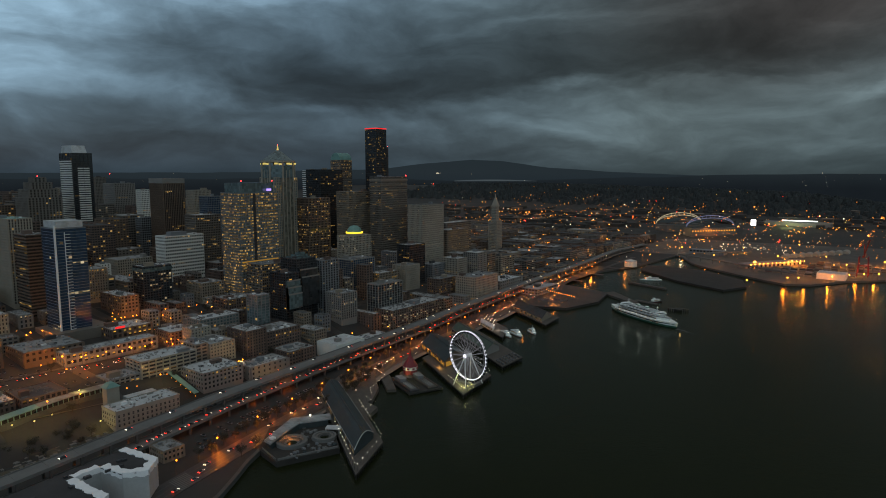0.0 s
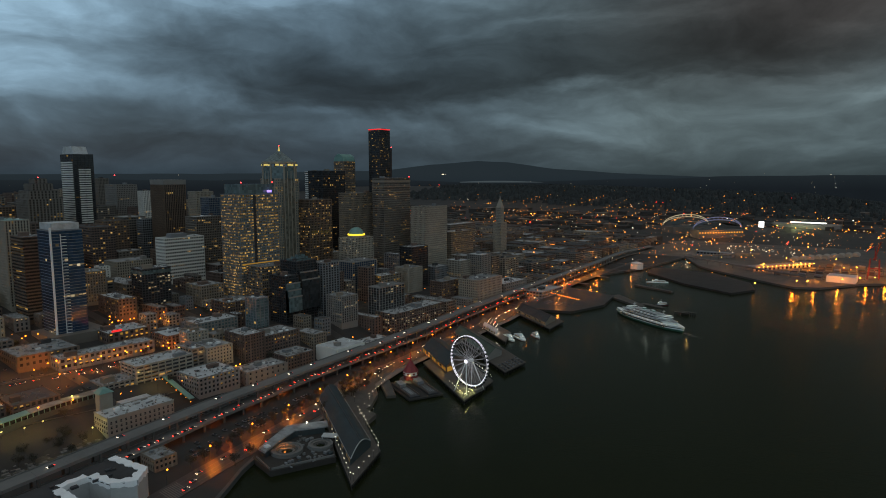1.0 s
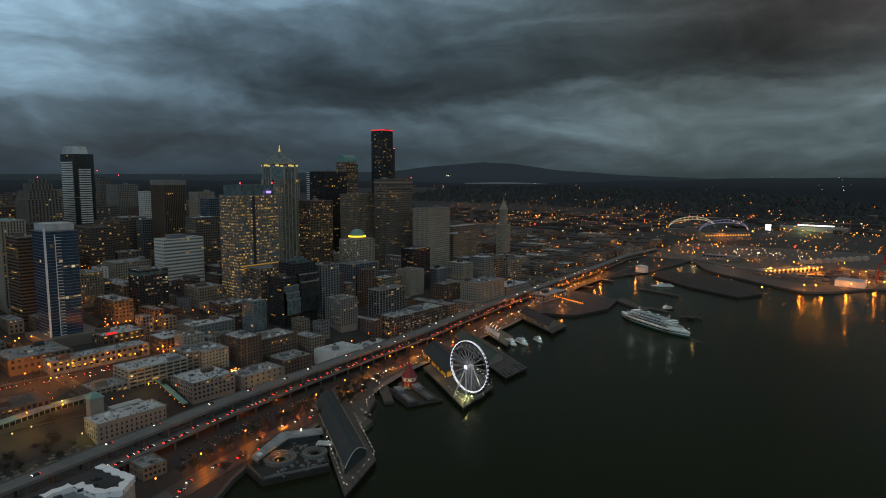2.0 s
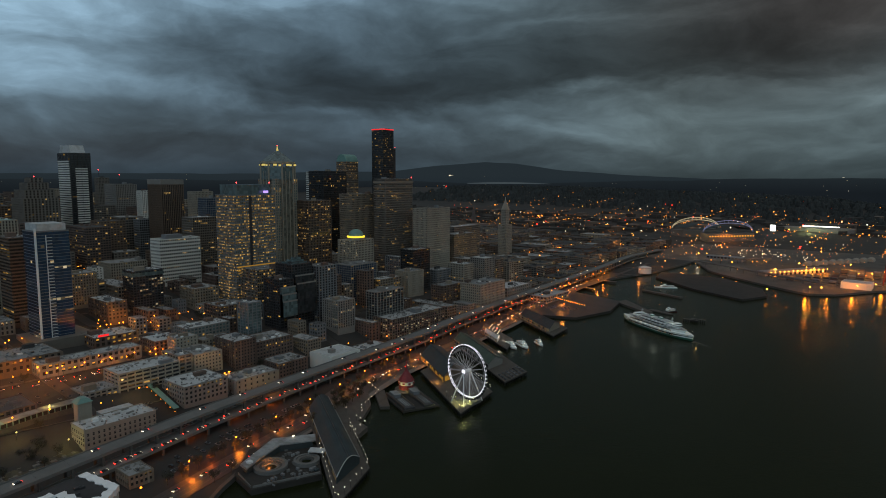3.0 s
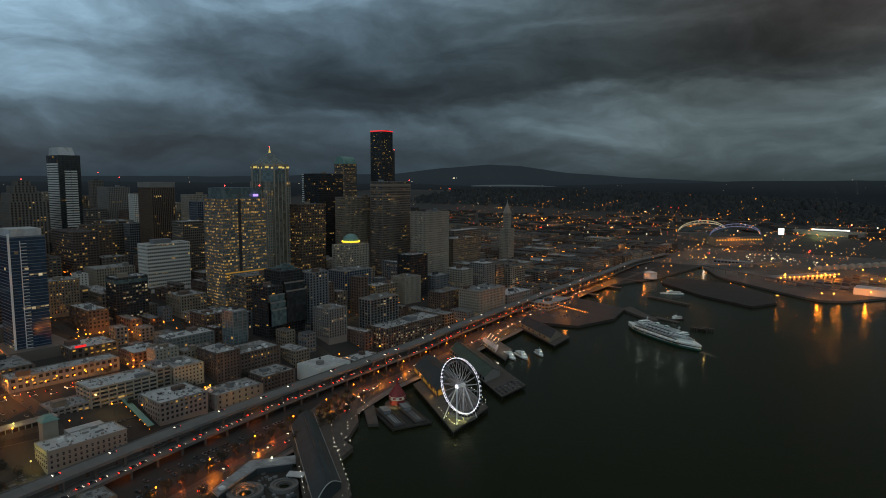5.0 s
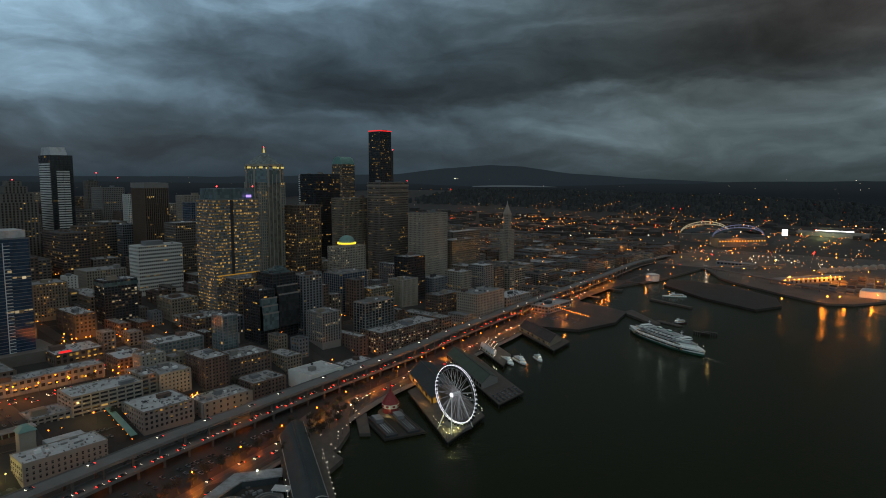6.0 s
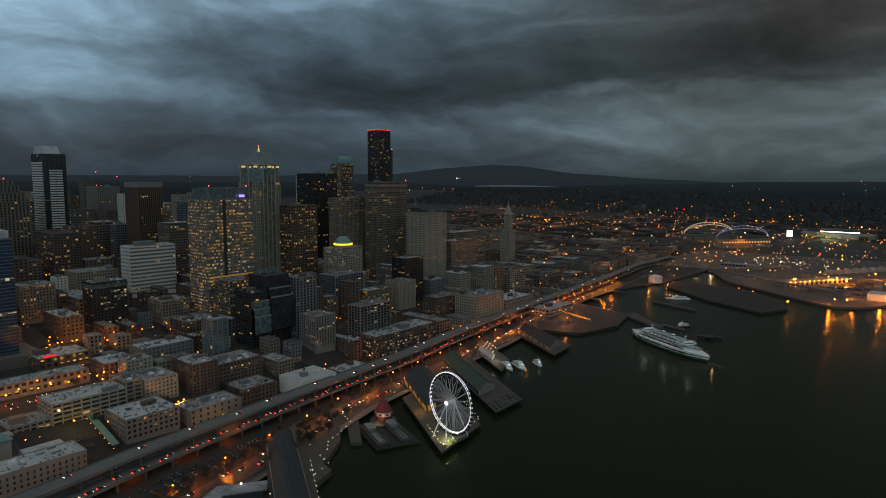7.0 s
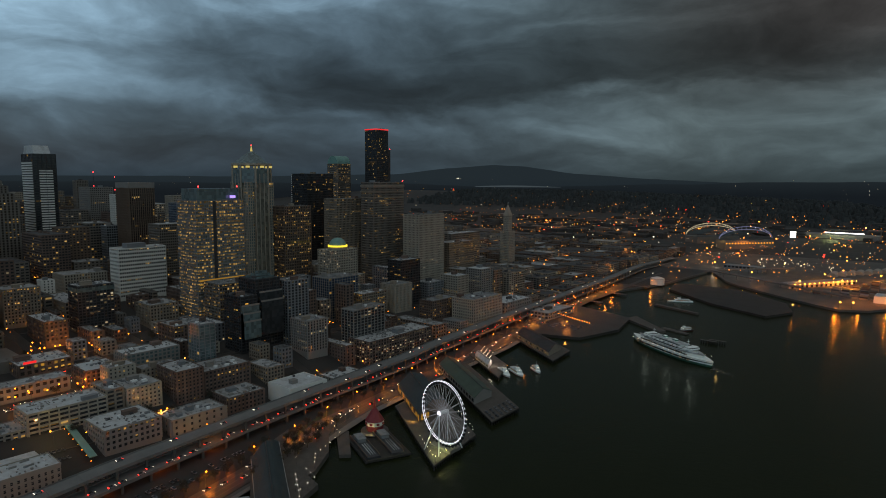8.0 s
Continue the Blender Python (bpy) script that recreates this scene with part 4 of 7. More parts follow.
building("loft_block", "brick lofts with dark cornice", -206, -178, -64, -30, 18, "brick", "glass_dark", 3.6, 3.6, 0.5, 0.45, share=0.05, z0=4, gear=5, split=True)
building("office_block", "red brick block with glowing arched windows", -362, -328, -34, 4, 50, "brick", "glass_brown", 3.8, 3.4, 0.4, 0.4, share=0.18, z0=26, gear=7, split=True)
building("office_block", "grey stone block of dark windows", -440, -405, -22, 10, 60, "tan", "glass_brown", 3.8, 3.4, 0.45, 0.45, share=0.1, split=True)
building("brick_block", "brick block with pale roof", -450, -400, -128, -108, 60, "brick", "glass_brown", 3.8, 4, 0.45, 0.45, share=0.12, roof="roof_pale", gear=7, split=True)
building("market_block", "low white-roofed market block", -300, -270, -140, -112, 40, "brick", "glass_brown", 4, 4, 0.4, 0.4, share=0.12, roof="roof_pale", z0=26, split=True)
building("corner_block", "cream corner block with large windows", -420, -392, -300, -270, 60, "white", "glass_dark", 4, 4.5, 0.3, 0.35, share=0.12, lit="lit_pale", roof="roof_pale", z0=32, split=True)
building("market_block", "wide brown market block with gravel roof", -345, -300, -262, -212, 41, "rust", "glass_brown", 4.5, 5, 0.5, 0.5, share=0.05, z0=30, gear=7, split=True)
v = building("storage_block", "white windowless storage block with flat roof", -184, -153, -20, 18, 20, "white", "white", 17, 18, 0.2, 0.98, share=0, roof="roof_pale", z0=3, gear=2, split=True)
part("sign_bars", made(box, -152.4, -152.0, -12, -7, 11, 12.2), "black", v, "dark unreadable sign bar")
part("sign_bars", made(box, -152.4, -152.0, -4, 2, 11, 11.6), "black", v, "dark unreadable sign bar")
mk = building("market_building", "long cream market building with pale roof and small windows", -170, -147, -254, -202, 19.5, "beige", "beige", 3.6, 60, 0.0, 0.06, proud=0.2, share=0, roof="roof_pale", z0=6, gear=5, house=False, split=True)
bm = bmesh.new()
box(bm, -0.08, 0.08, -0.65, 0.65, -0.95, 0.95)
pane = mesh_of("window", bm, "glass_dark")
for i in range(14):
    for z in (9.0, 12.6, 16.2):
        child("window", pane, mk, (-146.95, -251.5 + i * 3.7, z))
for i in range(6):
    for z in (9.0, 12.6, 16.2):
        child("window", pane, mk, (-167.5 + i * 3.7, -254.05, z), 90)
part("stair_tower", made(box, -186, -178, -246, -236, 4, 30), "beige", mk, "cream stair tower")
part("stair_roof", made(prism, [(-187, -247), (-177, -247), (-177, -235), (-187, -235)], 30, 33.5, [(-185, -243), (-179, -243), (-179, -239), (-185, -239)]), "copper", mk, "pale green cap")
part("rear_wing", made(box, -186, -171, -230, -205, 4, 18), "roof_pale", mk)


def wrapped_building():
    """The block under white scaffold sheeting."""
    root = thing("wrapped_building", (-61, -345, 2.5), "block shrouded in white scaffold sheeting with gravel roof", "building")
    FOOT.append((-100, -25, -440, -268))
    ring = [(-75, -281), (-43, -276), (-31, -288), (-39, -300), (-59, -304), (-57, -320), (-36, -319), (-20, -317), (-4, -345), (-2, -424), (-52, -424), (-66, -340)]
    part("wall", made(prism, ring, 2.5, 21.0), "wrap", root)
    part("roof", made(prism, [(near(x, -45, 0.01), near(y, -345, 0.01)) for x, y in ring], 20.9, 21.3), "roof_dark", root)
    n = len(ring)
    for i in range(n - 3):
        a, b = Vector(ring[i]), Vector(ring[(i + 1) % n])
        d = (b - a).normalized()
        s = Vector((d.y, -d.x))
        bm = bmesh.new()
        steps = max(2, int((b - a).length / 2.2))
        rows = []
        for j in range(steps + 1):
            p = a.lerp(b, j / steps)
            lift = 0.5 * math.sin(j * 2.1 + i) + 0.35 * math.sin(j * 5.3)
            out = 0.35 + 0.25 * math.sin(j * 3.7)
            rows.append([bm.verts.new((*(p - s * out), 18.6 + lift)), bm.verts.new((*(p - s * out), 22.0 + lift * 0.5)), bm.verts.new((*(p + s * (5.0 + 0.9 * math.sin(j * 1.7 + i * 2))), 21.9 + lift * 0.4)), bm.verts.new((*(p + s * 4.0), 20.0))])
        for p, q in zip(rows, rows[1:]):
            for m in range(4):
                bm.faces.new((p[m], q[m], q[(m + 1) % 4], p[(m + 1) % 4]))
        bmesh.ops.recalc_face_normals(bm, faces=bm.faces)
        part("sheeting", bm, "tarp", root, "rumpled white sheeting edge")
    rng = random.Random(5)
    for _ in range(16):
        x, y = rng.uniform(-62, -46), rng.uniform(-400, -288)
        part("roof_unit", made(box, x, x + rng.uniform(1, 3), y, y + rng.uniform(1, 4), 21.2, 22.6), "darksteel", root)


wrapped_building()


def arcade():
    """The long market arcade on the edge of the bluff."""
    line = [(-430, -168), (-315, -184), (-290, -191), (-258, -199), (-229, -198)]
    root = thing("market_arcade", (-190, -300, 5), "long market arcade with pale green roof above a retaining wall", "building")
    ys = [-430, -400, -372, -344, -315, -290, -265, -240, -229]
    for a, b in zip(ys, ys[1:]):
        pa, pb = along(line, a), along(line, b)
        part("retaining_wall", made(prism, [(pa - 9, a), (pa, a), (pb, b - 0.1), (pb - 9, b - 0.1)], 4, 21.5), "quay", root)
        part("gallery", made(prism, [(pa - 8, a), (pa - 0.8, a), (pb - 0.8, b - 0.1), (pb - 8, b - 0.1)], 21.5, 25), "glass_brown", root)
        part("roof", made(prism, [(pa - 9.5, a), (pa + 0.8, a), (pb + 0.8, b - 0.1), (pb - 9.5, b - 0.1)], 25, 25.5), "roof" if a > -300 else "copper", root)
        n = 6
        for i in range(n):
            f = (i + 0.5) / n
            x, y = near(pa, pb, f), near(a, b, f)
            part("gallery_post", made(box, x - 0.9, x - 0.4, y - 0.25, y + 0.25, 21.5, 25), "copper", root)
    FOOT.append((-203, -160, -440, -225))


arcade()
building("loft_block", "grey block with broad pale roof and roof plant", -206, -170, -166, -126, 23, "concrete", "glass_dark", 3.8, 4, 0.45, 0.45, share=0.05, roof="roof_pale", z0=7, gear=9, split=True)
canopy = thing("ramp_canopy", (-190, -174, 7), "narrow green ramp canopy with orange lamps beneath", "canopy")
bm = made(prism, [(-216, -177), (-166, -178), (-166, -173), (-216, -172)], 9.4, 9.9)
for vert in bm.verts:
    vert.co.z += (-166 - vert.co.x) * 0.22
part("roof", bm, "copper", canopy)
for i in range(7):
    x = -214 + i * 7.8
    part("post", made(rod, (x, -175, 3), (x, -175, 9.4 + (-166 - x) * 0.22), 0.2, 5), "darksteel", canopy)
    part("lamp", made(bead, (x + 3, -177.8, 8.4 + (-169 - x) * 0.22), 0.35), "lamp_sodium", canopy)
rng = random.Random(41)
y = -28.0
while y < 640:
    d = rng.uniform(22, 46)
    x1 = along(VIADUCT, y + d / 2) - 24
    x0 = max(-188, x1 - 34)
    if x1 - x0 > 9 and not any(x0 < f[1] and x1 > f[0] and y < f[3] and y + d > f[2] for f in FOOT):
        w = rng.choice(["brick", "tan", "concrete"])
        building("waterfront_block", {"brick": "low red brick", "tan": "low tan masonry", "concrete": "low grey concrete"}[w] + " block beside the viaduct", x0, x1, y, y + d, rng.uniform(9, 19), w, "glass_dark", 3.7, 4, 0.45, 0.45, share=0.1, lit="lit_pale", roof=rng.choice(["roof", "roof_pale", "roof_dark"]), gear=3, z0=4, group="waterfront blocks")
    y += d + rng.uniform(2, 8)
hut = building("brick_hut", "small two-storey brick building with flat roof", -88, -70, -258, -243, 11, "tan", "glass_dark", 4, 3.2, 0.45, 0.45, share=0.05, z0=3.4, gear=3, house=False, split=True)


def white_tower():
    """The old white tower with a pointed pyramid roof."""
    x, y = -490, 800
    root = building("pyramid_tower", "old cream terracotta tower with pyramid roof", x - 11, x + 11, y - 11, y + 11, 90, "beige", "glass_dark", 3.6, 3.0, 0.5, 0.4, share=0.04, group=T, gear=0, house=False)
    bm = bmesh.new()
    facade(bm, x - 6, x + 6, y - 6, y + 6, 90, 124, 3.6, 2.6, 0.5, 0.4, 0.3)
    part("shaft", bm, "beige", root)
    part("shaft_core", made(box, x - 6, x + 6, y - 6, y + 6, 90, 124), "glass_dark", root)
    part("cornice", made(box, x - 7.2, x + 7.2, y - 7.2, y + 7.2, 124.5, 127), "beige", root)
    part("pyramid_roof", made(prism, [(x - 6.5, y - 6.5), (x + 6.5, y - 6.5), (x + 6.5, y + 6.5), (x - 6.5, y + 6.5)], 127, 149, [(x - 0.5, y - 0.5), (x + 0.5, y - 0.5), (x + 0.5, y + 0.5), (x - 0.5, y + 0.5)]), "beige", root, "cream pyramid roof")
    part("spire", made(rod, (x, y, 149), (x, y, 154), 0.3), "steel", root)


white_tower()


# ---- infill blocks of the city ----
def infill():
    rng = random.Random(11)
    xs = [-165] + AVENUES + [-1120, -1260, -1400]
    ys = CROSS + [1000, 1110, 1230, 1350]
    for xa, xb in zip(xs, xs[1:]):
        for ya, yb in zip(ys, ys[1:]):
            x_hi, x_lo = xa - 8, xb + 8
            if x_hi - x_lo < 18:
                continue
            cuts = [ya + 7, near(ya, yb, rng.uniform(0.28, 0.38)), near(ya, yb, rng.uniform(0.6, 0.7)), yb - 6] if ya < 600 and xa > -500 else [ya + 7, near(ya, yb, rng.uniform(0.42, 0.58)), yb - 7]
            for y0, y1 in zip(cuts, cuts[1:]):
                halves = [(x_lo, near(x_lo, x_hi, 0.48)), (near(x_lo, x_hi, 0.54), x_hi)] if rng.random() < 0.6 and x_hi - x_lo > 50 else [(x_lo, x_hi)]
                for x0, x1 in halves:
                    x1 = min(x1, along(VIADUCT, (y0 + y1) / 2) - 22)
                    lots = [(x0, x1, y0, y1, True)]
                    if taken(x0, x1, y0, y1):
                        xm, ym = near(x0, x1, rng.uniform(0.4, 0.6)), near(y0, y1, rng.uniform(0.4, 0.6))
                        lots = [(x0, xm - 1, y0, ym - 1, False), (xm + 1, x1, y0, ym - 1, False), (x0, xm - 1, ym + 1, y1, False), (xm + 1, x1, ym + 1, y1, False)]
                    for lot in lots:
                        raise_block(rng, *lot)


def taken(x0, x1, y0, y1):
    return any(x0 < f[1] and x1 > f[0] and y0 < f[3] and y1 > f[2] for f in FOOT)


DISTANT = {}


def distant_block(rng, x0, x1, y0, y1, z0, z1, wall):
    """A block among the many far ones: walls, parapet, roof hut and recessed-looking window bays of its own."""
    def into(mat):
        return DISTANT.setdefault(mat, bmesh.new())

    wall = {"beige": "tan", "tan": "brown", "concrete": "brown", "grey": "rust"}.get(wall, wall)

    box(into(wall), x0, x1, y0, y1, z0, z1)
    roof = rng.choice(["roof", "roof_dark", "roof_dark", "roof_dark", "roof_dark", "roof_dark", "roof_dark", "roof_dark"])
    box(into(roof), x0 + 0.6, x1 - 0.6, y0 + 0.6, y1 - 0.6, z1 - 0.2, z1 + 0.06)
    for a, b, c, d in ((x0, x1, y0, y0 + 0.5), (x0, x1, y1 - 0.5, y1), (x0, x0 + 0.5, y0 + 0.5, y1 - 0.5), (x1 - 0.5, x1, y0 + 0.5, y1 - 0.5)):
        box(into(wall), a, b, c, d, z1, z1 + 0.9)
    for _ in range(rng.randrange(1, 4)):
        u, v, s, t = rng.uniform(0.15, 0.7), rng.uniform(0.15, 0.7), rng.uniform(2, 6), rng.uniform(2, 5)
        px, py = near(x0, x1, u), near(y0, y1, v)
        box(into(rng.choice([wall, roof])), px, px + min(s, (x1 - x0) * 0.25), py, py + min(t, (y1 - y0) * 0.25), z1, z1 + rng.uniform(1.5, 4))
    bay, floor_h, share = rng.uniform(3.4, 5.5), rng.uniform(3.5, 4.3), rng.uniform(0.03, 0.18)
    glass, glow = rng.choice(["glass_dark", "glass_brown"]), rng.choice(["lit", "lit_pale", "lit"])
    wide, high = rng.uniform(0.4, 0.75), rng.uniform(0.4, 0.6)
    for side in ("x", "y"):
        lo, hi = (y0, y1) if side == "x" else (x0, x1)
        cols = max(1, int((hi - lo - 1) / bay))
        step = (hi - lo) / cols
        for r in range(max(1, int((z1 - z0 - 1.0) / floor_h))):
            for c in range(cols):
                a = lo + step * (c + 0.5 - wide / 2)
                b = a + step * wide
                q = z1 - 0.9 - floor_h * (r + high)
                t = q + floor_h * high
                bm = into(glow if rng.random() < share else glass)
                pts = [(x1 + 0.05, a, q), (x1 + 0.05, b, q), (x1 + 0.05, b, t), (x1 + 0.05, a, t)] if side == "x" else [(a, y0 - 0.05, q), (b, y0 - 0.05, q), (b, y0 - 0.05, t), (a, y0 - 0.05, t)]
                bm.faces.new([bm.verts.new(p) for p in pts])


def raise_block(rng, x0, x1, y0, y1, whole):
    """One plain city block of brick, stone or concrete on its lot."""
    walls = ["tan", "brick", "concrete", "brick", "beige", "brown", "grey"]
    words = {"tan": "tan masonry", "brick": "red brick", "concrete": "grey concrete", "beige": "buff stone", "brown": "brown stone", "grey": "grey panel"}
    if x1 - x0 < 9 or y1 - y0 < 9 or taken(x0, x1, y0, y1):
        return
    if -330 < y0 < -230 and x1 > -200 or (not whole and (x0 < -640 or y0 > 420)):
        return
    g = ground_z((x0 + x1) / 2, (y0 + y1) / 2)
    h = rng.uniform(18, 48) if -780 < x0 < -300 and -60 < y0 < 560 else rng.uniform(9, 24)
    if -460 < x0 < -300 and y0 < 60:
        h = rng.uniform(9, 18)
    if -560 < x0 <= -375 and -120 < y0 < 110:
        h = rng.uniform(10, 22)
    if x0 < -640 and y0 < 300:
        h = rng.uniform(25, 75)
    if x0 > -300:
        h = rng.uniform(9, 19)
    if y0 < -240 and x0 > -300:
        h = rng.uniform(5, 8)
    w = rng.choice(walls)
    far = y0 > 620 or x0 < -800
    if y0 > 470 or x0 < -640 or not whole and x0 < -480:
        distant_block(rng, x0, x1 - rng.uniform(0, 4), y0, y1 - rng.uniform(1, 5), min(ground_z(x, y) for x in (x0, x1) for y in (y0, y1)) - 0.3, g + h, w)
        return
    low = min(ground_z(x, y) for x in (x0, x1) for y in (y0, y1)) - 0.3
    building("city_block", f"{words[w]} city block with flat roof", x0, x1 - rng.uniform(0, 4) * whole, y0, y1 - rng.uniform(1, 5) * whole, g + h, w, rng.choice(["glass_dark", "glass_brown"]),
             4.0 if far else rng.uniform(3.4, 4.4), 6.0 if far else rng.uniform(3.0, 5.6), rng.uniform(0.3, 0.6), rng.uniform(0.35, 0.5), share=rng.uniform(0.02, 0.11), lit=rng.choice(["lit", "lit_pale"]),
             roof=rng.choice(["roof", "roof_dark", "roof_dark", "roof_dark"] if far else ["roof", "roof", "roof_dark", "roof_pale"]), gear=0, group="city blocks", seed=rng.randrange(9999), z0=low, house=whole and not far)


infill()
for mat, bm in DISTANT.items():
    tagged(new("distant_blocks", mesh_of("distant_blocks", bm, mat)), "distant low city blocks with flat roofs and scattered lit windows", "buildings", kind="stuff")


def far_district():
    """Low sheds and blocks far to the south, too many to count, with their street lights."""
    rng = random.Random(23)
    for name, mat, count in (("far_blocks", "rust", 250), ("far_sheds", "far_roof", 520), ("far_dark_blocks", "far_roof", 490)):
        bm = bmesh.new()
        for _ in range(count):
            y = rng.uniform(1150, 3300)
            x = rng.uniform(-1900, along(SHORE, y) - 60)
            if abs(x + 262) < 240 and 1480 < y < 1850:
                continue
            if x > -330 and y < 2000:
                continue
            g = ground_z(x, y)
            if g > 45:
                continue
            box(bm, x, x + rng.uniform(18, 55), y, y + rng.uniform(18, 60), g - 4, g + rng.choice([5, 7, 9, 12, 16]))
        tagged(new(name, mesh_of(name, bm, mat)), "low far blocks of the southern district", "buildings", kind="stuff")
    for name, mat, count in (("far_street_lamps", "lamp_far", 3000), ("far_white_lamps", "lamp_far_white", 1100), ("far_red_lamps", "tail", 280)):
        bm = bmesh.new()
        for _ in range(count):
            if rng.random() < 0.68:
                y = rng.uniform(620, 2500)
                x = rng.uniform(-1700, along(SHORE, y) - 40)
            else:
                y = rng.uniform(1800, 4200)
                x = rng.uniform(-2600, along(SHORE, y) - 100)
            if rng.random() < 0.45:
                x = 94 * round(x / 94) + rng.uniform(-4, 4)
            elif rng.random() < 0.75:
                y = 150 * round(y / 150) + rng.uniform(-4, 4)
            g = ground_z(x, y)
            if g > 40 and rng.random() < 0.6:
                continue
            dist = math.hypot(x - 320, y + 420)
            bead(bm, (x, y, g + rng.uniform(8, 14)), (0.30 + 1.1 * rng.random() ** 4) * dist / 1500)
        tagged(new(name, mesh_of(name, bm, mat)), "scattered street lights of the far district", "street lights", kind="stuff")
    # streets lined with lamps in rows
    bm = bmesh.new()
    for _ in range(16):
        y0, x0 = rng.uniform(900, 2300), rng.uniform(-1500, -300)
        dx, dy = (1, 0.05) if rng.random() < 0.6 else (0.08, 1)
        for i in range(rng.randrange(8, 22)):
            x, y = x0 + dx * i * 34, y0 + dy * i * 34
            if x > along(SHORE, y) - 60:
                break
            bead(bm, (x, y, ground_z(x, y) + 11), rng.uniform(0.5, 0.9) * math.hypot(x - 320, y + 420) / 1500)
    tagged(new("far_lamp_rows", mesh_of("far_lamp_rows", bm, "lamp_far")), "rows of orange lamps along far streets", "street lights", kind="stuff")


far_district()


def hills():
    """Dim ridges beyond the city and one strip of lake, all self-glowing with painted haze."""
    eye = (320, -420)

    # emission only: distance haze is put into the colour, paler with height
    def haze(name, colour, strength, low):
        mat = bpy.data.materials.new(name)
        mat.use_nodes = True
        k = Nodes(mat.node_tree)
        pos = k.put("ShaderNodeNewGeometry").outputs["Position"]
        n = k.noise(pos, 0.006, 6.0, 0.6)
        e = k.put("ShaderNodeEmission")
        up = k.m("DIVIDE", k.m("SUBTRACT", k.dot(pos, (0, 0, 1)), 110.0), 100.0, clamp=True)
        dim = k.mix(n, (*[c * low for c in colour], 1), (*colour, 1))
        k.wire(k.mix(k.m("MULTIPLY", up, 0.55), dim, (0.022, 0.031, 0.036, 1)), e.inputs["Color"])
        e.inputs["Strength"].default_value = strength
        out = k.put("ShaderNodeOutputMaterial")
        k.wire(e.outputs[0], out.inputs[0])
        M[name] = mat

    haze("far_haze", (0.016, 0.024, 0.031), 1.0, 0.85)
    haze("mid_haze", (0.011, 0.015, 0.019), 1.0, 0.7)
    haze("lake_sheen", (0.075, 0.095, 0.105), 1.0, 0.8)

    def ridge(name, r, heights, mat, label, seed):
        rng = random.Random(seed)
        bm = bmesh.new()
        rows = []
        for i in range(181):
            az = radians(near(-62, 62, i / 180))
            yaw = radians(39.5) - az
            x, y = eye[0] - r * math.sin(yaw), eye[1] + r * math.cos(yaw)
            z = along(heights, math.tan(az)) + 7 * noise.noise((i * 0.17, seed, 0)) + 3 * noise.noise((i * 0.6, seed, 3))
            rows.append([bm.verts.new((x, y, -20)), bm.verts.new((x, y, z))])
        for p, q in zip(rows, rows[1:]):
            bm.faces.new((p[0], q[0], q[1], p[1]))
        tagged(new(name, mesh_of(name, bm, mat)), label, "hills", kind="structure")

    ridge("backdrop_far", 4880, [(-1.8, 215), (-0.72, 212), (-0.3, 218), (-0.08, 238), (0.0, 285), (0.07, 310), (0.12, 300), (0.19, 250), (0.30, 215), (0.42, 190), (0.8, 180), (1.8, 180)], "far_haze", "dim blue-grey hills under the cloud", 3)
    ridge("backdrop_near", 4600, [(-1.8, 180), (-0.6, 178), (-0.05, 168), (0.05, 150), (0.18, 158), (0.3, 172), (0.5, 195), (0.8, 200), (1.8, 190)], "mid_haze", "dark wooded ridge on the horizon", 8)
    # the lake's reflected sky is painted as a pale self-glowing strip
    bm = bmesh.new()
    rows = []
    for i in range(12):
        t = near(0.04, 0.172, i / 11)
        yaw = radians(39.3) - math.atan(t)
        x, y = eye[0] - 4560 * math.sin(yaw), eye[1] + 4560 * math.cos(yaw)
        rows.append([bm.verts.new((x, y, 150)), bm.verts.new((x, y, 150 + 12 * math.sin(math.pi * min(1, 0.12 + i / 11 * 0.85))))])
    for p, q in zip(rows, rows[1:]):
        bm.faces.new((p[0], q[0], q[1], p[1]))
    tagged(new("backdrop_lake", mesh_of("backdrop_lake", bm, "lake_sheen")), "pale strip of a far lake", "lake", kind="structure")
    rng = random.Random(4)
    bm = bmesh.new()
    for _ in range(70):
        t = rng.uniform(-0.8, 0.8)
        yaw = radians(39.3) - math.atan(t)
        z = rng.uniform(60, 170) if rng.random() < 0.8 else rng.uniform(170, 215)
        bead(bm, (eye[0] - 4540 * math.sin(yaw), eye[1] + 4540 * math.cos(yaw), z), rng.uniform(0.8, 1.7))
    for dt in (0, 0.002, 0.005):
        yaw = radians(39.3) - math.atan(0.012 + dt)
        bead(bm, (eye[0] - 4540 * math.sin(yaw), eye[1] + 4540 * math.cos(yaw), 208), 4)
    tagged(new("hill_lights", mesh_of("hill_lights", bm, "lamp_far_white")), "house lights on the far hills", "lights", kind="stuff")
    # wooded ridge south of the city: trees too many to count
    bm = bmesh.new()
    for _ in range(3400):
        y = rng.uniform(2250, 3300)
        x = rng.uniform(-2200, 700)
        g = ground_z(x, y)
        if g < 28:
            continue
        h, r = rng.uniform(12, 24), rng.uniform(9, 20)
        prism(bm, circle(x, y, r, 5, rng.random()), g - 3, g + h, circle(x + rng.uniform(-3, 3), y, r * 0.45, 5, rng.random()))
    tagged(new("hill_woods", mesh_of("hill_woods", bm, "wood")), "dark bare woods on the ridge", "woods", kind="stuff")


hills()


